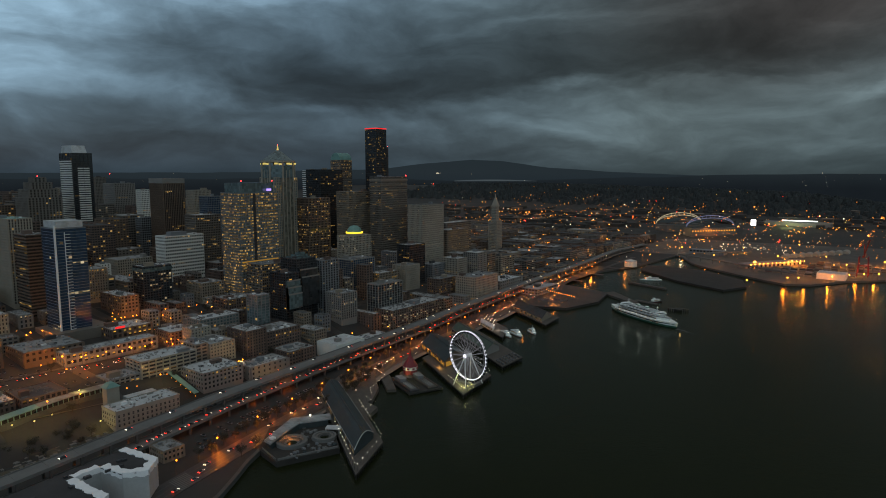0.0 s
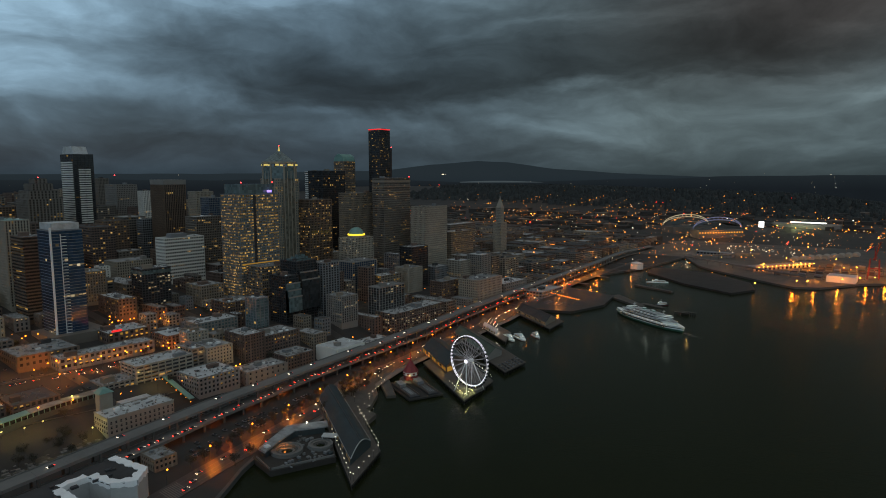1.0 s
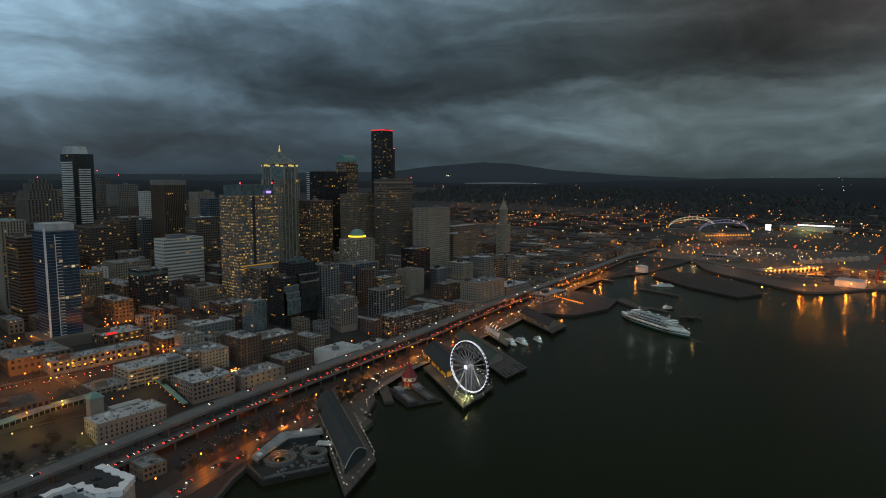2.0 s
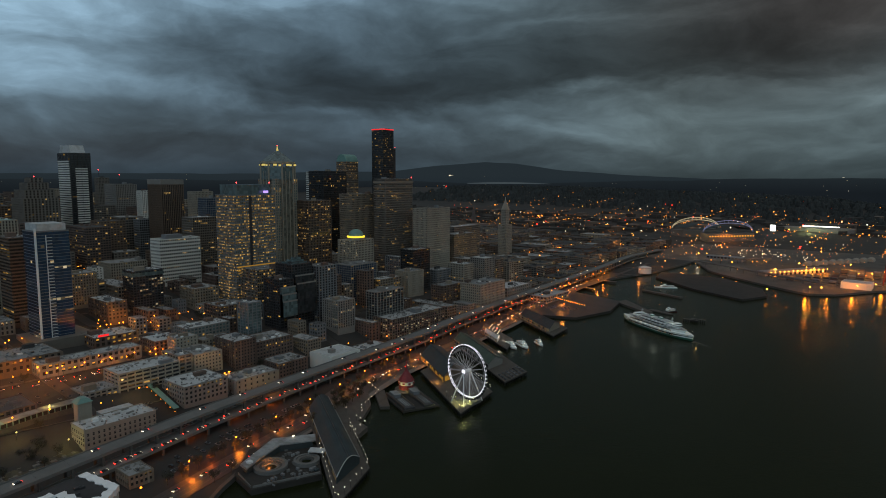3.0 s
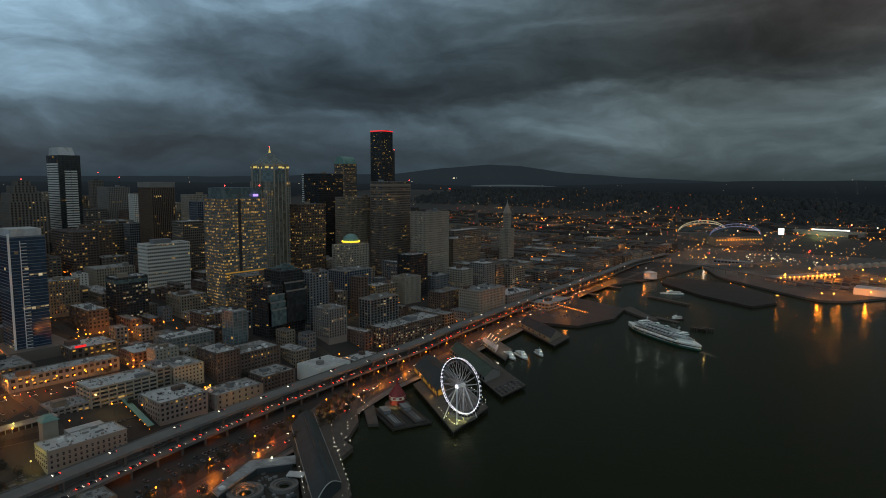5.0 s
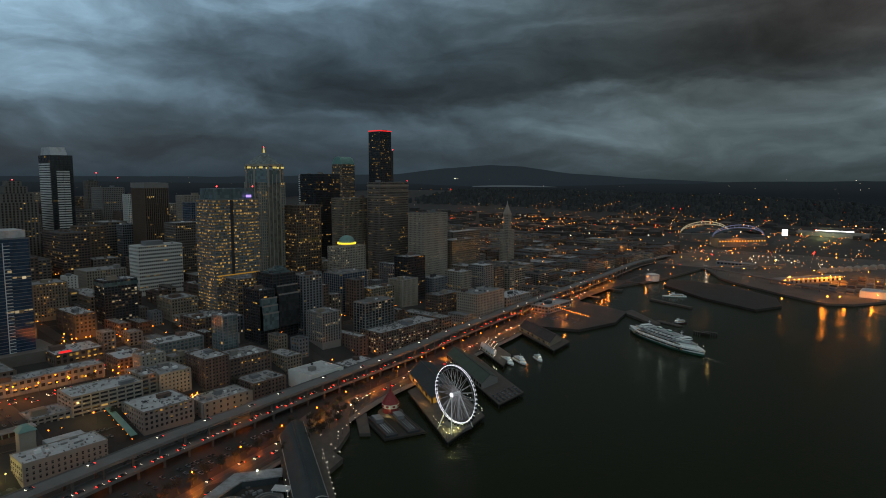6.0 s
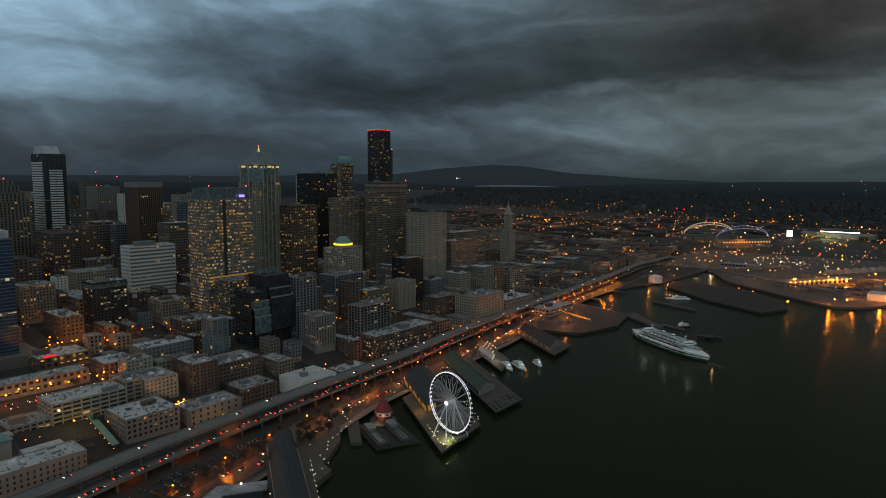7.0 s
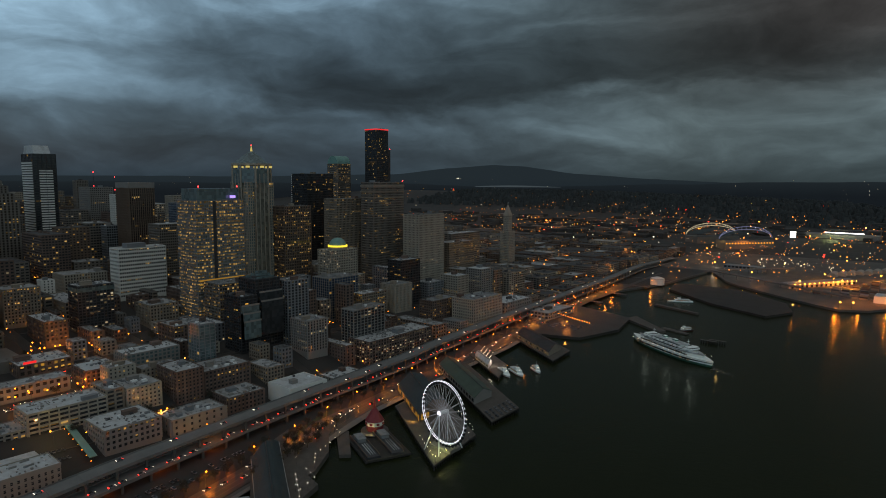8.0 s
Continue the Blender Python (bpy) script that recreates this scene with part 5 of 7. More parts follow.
# ---- viaduct ----
def viaduct():
    root = thing("viaduct", (-131, -52, 3), "double-deck concrete highway viaduct along the waterfront", "viaduct", kind="structure")

    def low_shift(y):
        return near(11.0, 1.5, ease((y + 330) / 330))

    def deck(name, z, w, shift, y0, y1, seg):
        n = int((y1 - y0) / seg)
        for i in range(n):
            a, b = y0 + i * seg, y0 + (i + 1) * seg - 0.12
            bm = bmesh.new()
            rows = []
            for y in (a, b):
                x = along(VIADUCT, y) + shift(y)
                zz = z - 8 * ease((y - 900) / 400)
                rows.append([bm.verts.new(p) for p in ((x, y, zz - 1.2), (x, y, zz + 0.9), (x - 0.35, y, zz + 0.9), (x - 0.35, y, zz), (x - w + 0.35, y, zz), (x - w + 0.35, y, zz + 0.9), (x - w, y, zz + 0.9), (x - w, y, zz - 1.2))])
            p, q = rows
            for j in range(8):
                bm.faces.new((p[j], q[j], q[(j + 1) % 8], p[(j + 1) % 8]))
            bm.faces.new(p[::-1])
            bm.faces.new(q)
            bmesh.ops.recalc_face_normals(bm, faces=bm.faces)
            part(name, bm, "deck", root)

    deck("upper_deck", 17.5, 15, lambda y: 0.0, -900, 1240, 20)
    deck("lower_deck", 9.5, 15.5, low_shift, -900, 1240, 20)
    column = mesh_of("column", made(box, -0.7, 0.7, -0.8, 0.8, 0, 1), "quay")
    for i in range(72):
        y = -520 + i * 20
        x = along(VIADUCT, y)
        for sx, top in ((low_shift(y) - 1.0, 8.4), (-14.0, 16.4)):
            ob = child("column", column, root, (x + sx, y, 2.6))
            ob.matrix_basis = ob.matrix_basis @ Matrix.Diagonal((1, 1, top - 2.6, 1))
        ob = child("column", column, root, (x - 1.0, y, 8.2))
        ob.matrix_basis = ob.matrix_basis @ Matrix.Diagonal((1, 1, 8.2, 1))
    return low_shift


low_shift = viaduct()


# ---- the wheel ----
def great_wheel():
    R, hub, base = 23.0, Vector((0.6, 3.0, 32)), Vector((0.6, 3.0, 0))
    yaw = radians(-8)
    ux, un = Vector((math.cos(yaw), math.sin(yaw), 0)), Vector((-math.sin(yaw), math.cos(yaw), 0))
    root = thing("great_wheel", (0, 0, 4), "large white observation wheel lit by white lamps on a pier", "observation wheel")

    def at(t, r, off=0.0):
        return hub + ux * (r * math.cos(t)) + Vector((0, 0, r * math.sin(t))) + un * off

    for off in (-0.75, 0.75):
        for r, thick, mat in ((R, 0.22, "led"), (R - 2.4, 0.12, "grey")):
            bm = bmesh.new()
            for i in range(84):
                rod(bm, at(i * math.pi / 42, r, off), at((i + 1) * math.pi / 42, r, off), thick, 6)
            part("rim" if mat == "led" else "inner_ring", bm, mat, root, "glowing white rim" if mat == "led" else "")
    for i in range(42):
        t = i * math.pi / 21
        bm = bmesh.new()
        rod(bm, at(t, R - 2.4, 0.75), at(t + 0.075, R, 0.75), 0.1, 4)
        rod(bm, at(t, R - 2.4, -0.75), at(t + 0.075, R, -0.75), 0.1, 4)
        rod(bm, at(t, R, -0.75), at(t, R, 0.75), 0.12, 4)
        part("rim_brace", bm, "grey", root)
    for i in range(21):
        for off in (-0.75, 0.75):
            t = 2 * math.pi * i / 21
            part("spoke", made(rod, at(t, 1.5, off * 3.6), at(t, R - 2.3, off), 0.11, 5), "led_dim", root, "faintly lit spoke")
    bm = bmesh.new()
    rod(bm, at(0, 0, -4.2), at(0, 0, 4.2), 1.5, 14)
    part("hub", bm, "steel", root)
    part("hub_lamp", made(rod, at(0, 0, -4.6), at(0, 0, -4.2), 1.9, 18), "led", root, "bright white hub lamp")
    cabin = bmesh.new()
    box(cabin, -1.0, 1.0, -0.9, 0.9, -2.6, -0.5)
    bmesh.ops.bevel(cabin, geom=cabin.edges[:], offset=0.4, segments=2, affect="EDGES")
    cabin_mesh = mesh_of("gondola", cabin, "glass_dark")
    arm = mesh_of("hanger", made(box, -0.12, 0.12, -1.2, 1.2, -0.6, 0.1), "steel")
    for i in range(42):
        p = at(i * math.pi / 21 + 0.07, R + 0.4)
        g = child("gondola", cabin_mesh, root, tuple(p), -8)
        h = new("hanger", arm)
        h.parent = g
    for off in (-5.5, 5.5):
        for s in (-1, 1):
            part("leg", made(rod, tuple(hub + un * off * 0.72), (base + ux * (s * 8.0) + un * off * 2.1 + Vector((0, 0, 4)))[:], 0.45, 8), "steel", root)
    bm = bmesh.new()
    box(bm, -10, 11, -1.5, 10.5, 3.9, 6.4)
    part("boarding_platform", bm, "paver", root)
    for s in (-1, 1):
        part("flood_lamp", made(bead, tuple(base + ux * (s * 9) - un * 5 + Vector((0, 0, 7.4))), 0.5), "led_yellow", root, "yellow flood lamp")


great_wheel()
lamp = new("wheel_flood", bpy.data.lights.new("wheel_flood", "POINT"))
lamp.location, lamp.data.energy, lamp.data.color, lamp.data.shadow_soft_size = (4, -6, 9.5), 6500, (0.95, 0.95, 0.32), 0.8


# ---- piers ----
U, W = Vector((-0.84, 0.54, 0)), Vector((-0.40, 0.92, 0))


def pier_deck(name, tip, length, width, label, u=U, w=W, z=4.2, mat="timber"):
    """A skewed timber deck on piles; tip is its outer near corner."""
    root = thing(name, (*tip, z), label, "pier", kind="structure")
    t = Vector((*tip, 0))
    ring = [t, t + w * width, t + w * width + u * length, t + u * length]
    part("deck", made(prism, [p.xy[:] for p in ring], z - 0.9, z), mat, root)
    part("edge_beam", made(prism, [((p - (ring[0] + ring[2]) / 2) * 1.004 + (ring[0] + ring[2]) / 2).xy[:] for p in ring], z - 1.5, z - 0.5), "pile", root)
    pile = mesh_of("pile", made(prism, circle(0, 0, 0.28, 6), -5.5, z - 1.0), "pile")
    for i in range(int(length / 4.2)):
        for f in (0.01, 0.99):
            p = t + u * (1 + i * 4.2) + w * width * f
            child("pile", pile, root, (p.x, p.y, 0))
    for i in range(int(width / 3.2)):
        p = t + u * 0.4 + w * (1 + i * 3.2)
        child("pile", pile, root, (p.x, p.y, 0))
    return root, t


def shed(name, o, u, w, length, width, z0, eave, ridge, wall, roof, label, bays=10, lit=None, arched=0):
    root = thing(name, tuple(o + Vector((0, 0, z0))), label, "pier shed")
    FOOT.append((o.x - 1, o.x + 1, o.y - 1, o.y + 1))
    bm = bmesh.new()
    steps = 12 if arched else 2
    prof = [(i / steps, eave + (ridge - eave) * (math.sin(math.pi * i / steps) if arched else 1 - abs(1 - 2 * i / steps))) for i in range(steps + 1)]
    over = 0.5
    ends = []
    for l in (-over, length + over):
        ends.append([bm.verts.new(o + u * l + w * (width * f) + Vector((0, 0, z + dz))) for dz in (0.25,) for f, z in prof] + [bm.verts.new(o + u * l + w * (width * f) + Vector((0, 0, z - 0.1))) for f, z in reversed(prof)])
    n = len(ends[0])
    for i in range(n):
        bm.faces.new((ends[0][i], ends[1][i], ends[1][(i + 1) % n], ends[0][(i + 1) % n]))
    bm.faces.new(ends[0][::-1])
    bm.faces.new(ends[1])
    bmesh.ops.recalc_face_normals(bm, faces=bm.faces)
    part("roof", bm, roof, root)
    bm = bmesh.new()
    for l in (0, length):
        bm.faces.new([bm.verts.new(o + u * l + w * (width * f) + Vector((0, 0, z))) for f, z in [(0, z0)] + prof + [(1, z0)]])
    for f in (0, 1):
        bm.faces.new([bm.verts.new(o + u * l + w * (width * f) + Vector((0, 0, z))) for l, z in ((0, z0), (length, z0), (length, eave), (0, eave))])
    part("wall", bm, wall, root)
    for side in (0, 1):
        for i in range(bays):
            p = o + u * (length * (i + 0.5) / bays) + w * (width * side + (-0.1 if side == 0 else 0.1))
            q = u * (length / bays * 0.32)
            s = w * (0.06 if side else -0.06)
            bm = bmesh.new()
            v = [p - q, p + q]
            za, zb = z0 + (eave - z0) * 0.25, z0 + (eave - z0) * 0.8
            prism(bm, [(v[0]).xy[:], (v[1]).xy[:], (v[1] + s).xy[:], (v[0] + s).xy[:]], za, zb)
            bmesh.ops.recalc_face_normals(bm, faces=bm.faces)
            part("window", bm, lit if lit and (i * 7 + side) % 5 < 3 else "glass_dark", root)
    if arched:
        bm = bmesh.new()
        for (f0, z0_), (f1, z1_) in zip(prof, prof[1:]):
            rod(bm, o - u * 0.6 + w * (width * f0) + Vector((0, 0, z0_ + 0.4)), o - u * 0.6 + w * (width * f1) + Vector((0, 0, z1_ + 0.4)), 0.3, 5)
        part("end_trim", bm, "roof_pale", root, "pale arched end trim")
        for f in (0.0, 1.0):
            part("gutter", made(rod, o + w * (width * f) + Vector((0, 0, eave + 0.2)), o + u * length + w * (width * f) + Vector((0, 0, eave + 0.2)), 0.25, 5), "roof", root)
    cap = o + u * 0 + w * (width * 0.5)
    bm = bmesh.new()
    rod(bm, cap + Vector((0, 0, ridge + 0.4)), cap + u * length + Vector((0, 0, ridge + 0.4)), 0.35, 6)
    part("ridge_cap", bm, "darksteel", root)
    return root


pier_a, ta = pier_deck("pier_aquarium", (48, -190), 170, 53, "timber aquarium pier with promenade lamps", z=4.2, mat="timber")
shed("aquarium_shed", Vector((27, -171, 0)), Vector((-0.857, 0.516, 0)), Vector((-0.33, 0.944, 0)), 127, 32, 4.2, 8.5, 15.0, "shed", "shed", "long grey barrel-roofed aquarium shed on the pier", 16, "lit_pale", arched=1)
WB, WC = Vector((-0.17, 0.985, 0)), Vector((-0.02, 1.0, 0))
pier_b, tb = pier_deck("pier_wheel", (14, -23), 122, 63, "timber pier that carries the observation wheel", w=WB)
sh = shed("arcade_shed", Vector((-48, 30, 0)), U, WB, 78, 42, 4.2, 10, 17, "rust", "shed", "dark pier shed with glowing orange shopfronts", 12, "lit_gold")
pier_c, tc = pier_deck("pier_green_shed", (-3, 69), 142, 42, "timber pier with parked cars at its end", w=WC)
shed("green_shed", Vector((-38, 91, 0)), U, WC, 108, 27, 4.2, 10, 15.5, "concrete", "shed_green", "long pier shed with faded green roof", 14, None)
pier_d, td = pier_deck("pier_excursion", (-66, 168), 90, 46, "timber pier with festoon lamps and moored boats")
shed("excursion_shed", Vector((-92, 186, 0)), U, W, 40, 18, 4.2, 8, 10.5, "white", "roof_pale", "small white-roofed ticket shed on the pier", 5, "lit_pale")
WE = Vector((-0.12, 0.993, 0))
pier_e, te = pier_deck("pier_dark_shed", (-56, 257), 112, 50, "timber pier around a dark shed", w=WE)
shed("dark_shed", Vector((-68, 268, 0)), U, WE, 88, 36, 4.2, 9, 15, "tan", "roof_dark", "dark-roofed pier shed with lit arcade along its eaves", 14, "lit_pale")
pier_f, tf = pier_deck("pier_fireboat", (-29.5, -46.7), 49, 35, "low dark timber moorage pier", u=Vector((-0.91, 0.41, 0)), w=Vector((0.41, 0.91, 0)), z=2.2, mat="old_quay")
# the aquarium's seaward terrace
plaza = slab("terrace_deck", [(-9, -210), (9, -168), (-30, -140), (-54, -148), (-62, -176), (-36, -205)], -2, 4.0, "old_quay", "aquarium terrace deck over the water", "pier")


def terrace():
    root = thing("terrace_pavilion", (-28, -178, 4), "low aquarium pavilion with angled pale canopy", "pavilion")
    roof = [(-36, -200), (-54, -161), (-37, -136), (-28, -143), (-41, -164), (-34, -185), (-27, -201)]
    mid = (-42, -168)
    part("canopy", made(prism, roof, 8.6, 9.4), "roof", root, "angled pale canopy")
    part("canopy_edge", made(prism, [(near(x, mid[0], -0.02), near(y, mid[1], -0.02)) for x, y in roof], 8.3, 8.7), "grey", root)
    part("wall", made(prism, [(near(x, mid[0], 0.10), near(y, mid[1], 0.06)) for x, y in roof], 4, 8.5), "shed", root)
    part("roof_unit", made(box, -34.5, -31, -197, -193.5, 9.4, 10.6), "steel", root, "white roof unit")
    # round stepped pool basins
    for cx, cy, rad, steps in ((-25, -184, 11.5, 4), (-13, -163, 9.0, 3)):
        for q in range(steps):
            bm = bmesh.new()
            outer, inner = circle(cx, cy, rad - q * 1.9, 24), circle(cx, cy, rad - q * 1.9 - 1.7, 24)
            for i in range(24):
                j = (i + 1) % 24
                va = [[bm.verts.new((*p, z)) for p in (outer[i], outer[j], inner[j], inner[i])] for z in (3.9, 6.6 - q * 0.6)]
                for m in range(4):
                    bm.faces.new((va[0][m], va[0][(m + 1) % 4], va[1][(m + 1) % 4], va[1][m]))
                bm.faces.new(va[1])
            bmesh.ops.remove_doubles(bm, verts=bm.verts, dist=0.001)
            part("pool_wall", bm, ("deck", "paver", "quay", "deck")[q], root, "round concrete pool step")
        part("pool", made(prism, circle(cx, cy, rad - steps * 1.9, 20), 3.9, 4.3), "water", root)
    part("pool_roof", made(prism, [(-22, -152), (-12, -146), (-8, -152), (-18, -158)], 8.0, 8.6), "roof_pale", root, "pale angled pool roof")
    for x, y in ((-21, -152), (-12, -147), (-9, -152), (-18, -157)):
        part("post", made(rod, (x, y, 3.9), (x, y, 8.1), 0.2, 6), "steel", root)
    part("lit_doorway", made(box, -40.6, -40, -177, -175.4, 4.2, 6.4), "lit_gold", root)
    rng = random.Random(6)
    for _ in range(64):
        x = rng.uniform(-40, 2)
        y = -174 - 0.4 * (x + 18) + rng.uniform(-26, 18)
        if math.hypot(x + 25, y + 184) < 13 or math.hypot(x + 13, y + 163) < 10 or y < -206 - 0.1 * x or x > 2 + (y + 185) * 0.35:
            continue
        part("planter", made(box, x, x + rng.uniform(0.6, 3), y, y + rng.uniform(0.6, 3), 4, 4.3 + rng.uniform(0.2, 1.6)), rng.choice(["deck", "grey", "roof", "shed", "timber"]), root)
    for a, b in (((-10, -208.5), (7.5, -168)), ((-34, -203.5), (-11, -209))):
        part("parapet", made(prism, [a, b, (b[0] - 0.8, b[1] + 0.6), (a[0] - 0.8, a[1] + 0.6)], 4.0, 5.2), "deck", root, "pale concrete parapet")
    part("white_lamp", made(bead, (-43, -151, 11.0), 0.8), "lamp_white", root)


terrace()


# ---- street lamps ----
def street_lamp(tall, arm, mat, r, label, category="street lamp", group="street lamps"):
    root = thing("street_lamp", (0, 0, 0), label, category, group)
    bm = bmesh.new()
    prism(bm, circle(0, 0, 0.16, 6), 0, tall, circle(0, 0, 0.09, 6))
    part("pole", bm, "darksteel", root)
    if arm:
        part("arm", made(rod, (0, 0, tall - 0.2), (arm, 0, tall + 0.3), 0.07, 5), "darksteel", root)
    part("lamp_head", made(bead, (arm, 0, tall + 0.25), r), mat, root, "glowing lamp")
    return root


# adds a bare point light; several have no lamp fixture of their own
def lit_at(x, y, z, energy, colour, size=0.6):
    ob = new("added_glow", bpy.data.lights.new("added_glow", "POINT"))
    ob.location, ob.data.energy, ob.data.color, ob.data.shadow_soft_size = (x, y, z), energy, colour, size


sodium = street_lamp(10.5, 1.6, "lamp_sodium", 0.72, "orange sodium street lamp on a steel pole")
sodium.location = (along(ALASKAN, -262) - 12, -262, 3.3)
white = street_lamp(5.0, 0.0, "lamp_white", 0.26, "white globe promenade lamp on a short post", group="promenade lamps")
white.location = (-60, -84, 4.2)
for i in range(25):
    y = -225 + i * 42
    x = along(ALASKAN, y) - 12.5
    copy_thing(sodium, pose(x, y, 3.3))
    lit_at(x + 4, y, 8.5, 7600 if 1 <= i <= 10 else 9000, (1.0, 0.22, 0.010))
    if i < 20:
        lit_at(x - 6, y + 20, 6.4, 1500, (1.0, 0.16, 0.02))
spots = [(-268, -300), (-268, -262), (-270, -222), (-264, -182), (-268, -142), (-310, -137), (-335, -142), (-362, -137), (-244, -250), (-252, -140), (-390, -142), (-283, -100), (-196, -140), (-375, -90), (-375, -180), (-196, -190),
         (-190, -285), (-182, -262), (-178, 40), (-186, 96), (-285, 132), (-375, 300), (-225, 230), (-190, 255), (-352, -150), (-366, -120), (-378, -112), (-345, -128), (-300, -246), (-320, -240), (-388, -192), (-364, -220), (-330, -118), (-300, -190), (-248, -150), (-150, -98), (-140, -104), (-347, -234), (-329, -238), (-340, -246), (-375, -200), (-350, -127), (-353, -103), (-338, -101), (-176, -116), (-171, -112), (-424, -118), (-380, -60), (-310, -108)]
for i, (x, y) in enumerate(spots):
    if taken(x - 0.5, x + 0.5, y - 0.5, y + 0.5) and not -280 < x < -240:
        x = min(AVENUES, key=lambda a: abs(a - x)) + 5
    z = ground_z(x, y) + 0.4
    copy_thing(sodium, pose(x, y, z, 0, 0, 90 * (i % 4)))
    lit_at(x, y, z + 9.6, 3600 if y < -90 else 2800, SODIUM if i % 5 else AMBER)
# the sloping street behind the garage
for i in range(9):
    x, y = -262 - 5 * (i % 2), -238 + i * 11
    z = ground_z(x, y) + 0.4
    copy_thing(sodium, pose(x, y, z, 0, 0, 180 * (i % 2)))
    if i % 2 == 0:
        lit_at(x, y, z + 4, 2600, (1.0, 0.24, 0.015))
for y in (-300, -262, -224, -186, -148, -110):
    lit_at(along(VIADUCT, y) - 5, y, 6.2, 1500, (1.0, 0.15, 0.008))
lit_at(-30, -182, 7.2, 900, (1.0, 0.30, 0.05))
yellow = street_lamp(6, 0.8, "led_yellow", 0.75, "short yellow yard lamp on a steel pole", group="yard lamps")
yellow.location = (-205, -256, ground_z(-205, -256))
copy_thing(yellow, pose(-160, -260, ground_z(-160, -260)))
for x, y in ((-178, -313), (-180, -286), (-177, -299)):
    copy_thing(yellow, pose(x, y, ground_z(x, y) + 0.6))
    lit_at(x + 1, y, ground_z(x, y) + 6.2, 1500, (1.0, 0.66, 0.15))
for x, y, power in ((-366, -238, 9000), (-290, -268, 4500), (-352, -270, 6000), (-372, -120, 5000), (-250, -262, 3500), (-246, -292, 3500), (-215, -300, 2500)):
    lit_at(x, y, ground_z(x, y) + 13, power, (1.0, 0.27, 0.02), 0.8)
for x, y in ((-204, -256), (-160, -261)):
    lit_at(x, y, ground_z(x, y) + 7.5, 2600, (1.0, 0.72, 0.16))
# the many lamps along the downtown avenues and cross streets
town = random.Random(91)
poles, heads = bmesh.new(), bmesh.new()
for n in range(420):
    if n % 2:
        x, y = town.choice(AVENUES) + town.choice([-7, 7]), town.uniform(-320, 1100)
    else:
        x, y = town.uniform(-900, -160), town.choice(CROSS) + town.choice([-5, 5])
    if x > along(VIADUCT, y) - 24 or any(f[0] < x < f[1] and f[2] < y < f[3] for f in FOOT):
        continue
    z = ground_z(x, y)
    rod(poles, (x, y, z - 0.3), (x, y, z + 9), 0.1, 4)
    bead(heads, (x, y, z + 9.4), town.uniform(0.35, 0.6) * (1 + max(0, y) / 900))
tagged(new("downtown_lamp_poles", mesh_of("downtown_lamp_poles", poles, "darksteel")), "steel poles of the downtown street lamps", "street lights", kind="stuff")
tagged(new("downtown_lamp_heads", mesh_of("downtown_lamp_heads", heads, "lamp_sodium")), "orange lamps lining the downtown streets", "street lights", kind="stuff")
# edge lamps of the piers and the park
ring = []
for i in range(11):
    ring.append(ta + U * (6 + i * 7.5) + W * 1.2)
    ring.append(ta + U * (4 + i * 7.5) + W * 51.5)
for i in range(6):
    ring.append(ta + U * 1.2 + W * (4 + i * 9))
for i in range(9):
    ring.append(tb + U * 1.2 + WB * (3 + i * 7))
for i in range(6):
    ring.append(tb + U * (5 + i * 7) + WB * 1.2)
    ring.append(tb + U * (5 + i * 7) + WB * 61.5)
for p in ring:
    copy_thing(white, pose(p.x, p.y, 4.2))
PROMENADE = [(-102, 12), (-90, -27), (-71, -35), (-62, -52), (-55, -71), (-45, -80), (-41, -90), (-27, -94), (-21, -110), (-35, -107)]
for (xa, ya), (xb, yb) in zip(PROMENADE, PROMENADE[1:]):
    n = max(1, int(math.hypot(xb - xa, yb - ya) / 6.5))
    for i in range(n):
        copy_thing(white, pose(near(xa, xb, i / n), near(ya, yb, i / n), 3.95))
for i in range(9):
    copy_thing(white, pose(along(ALASKAN, 40 + i * 30) + 16, 40 + i * 30, 3.4))


def festoon(name, a, b, count, mat, label, r=0.32):
    """A string of bulbs on a sagging wire between two posts."""
    a, b = Vector(a), Vector(b)
    root = thing(name, tuple(a), label, "string lights", "string lights")
    for q in (a, b):
        part("post", made(rod, (q.x, q.y, 4.0), tuple(q), 0.12, 5), "darksteel", root)
    bm = bmesh.new()
    pts = [a.lerp(b, i / count) - Vector((0, 0, 1.0 * math.sin(math.pi * i / count))) for i in range(count + 1)]
    for p, q in zip(pts, pts[1:]):
        rod(bm, p, q, 0.03, 3)
    part("wire", bm, "darksteel", root)
    for p in pts[1:-1]:
        part("bulb", made(bead, tuple(p - Vector((0, 0, 0.3))), r), mat, root)


for i in range(4):
    p = td + U * (38 + i * 9) + W * 3
    festoon("string_lights", (p.x, p.y, 10), ((p + W * 40).x, (p + W * 40).y, 10), 9, "lamp_white", "string of warm bulbs over the pier")
festoon("string_lights", (-200, 470, 12), (-92, 420, 12), 22, "lamp_sodium", "string of orange lamps along the ferry dock", 0.6)
p, q = Vector((-48.5, 28.5, 0)), Vector((-48.5, 28.5, 0)) + U * 30
festoon("string_lights", (p.x, p.y, 9), (q.x, q.y, 9), 16, "lit_gold", "golden bulbs along the arcade eaves", 0.45)
lit_at(-52, 26, 7, 1800, (1.0, 0.45, 0.07))
lit_at(-98, 60, 8, 1500, (1.0, 0.4, 0.1))
for i in range(14):
    p = Vector((-114.5, 72.5, 10.6)) + WB * (i * 3.2)
    part("eave_lamp", made(bead, tuple(p), 0.35), "lamp_white", sh)
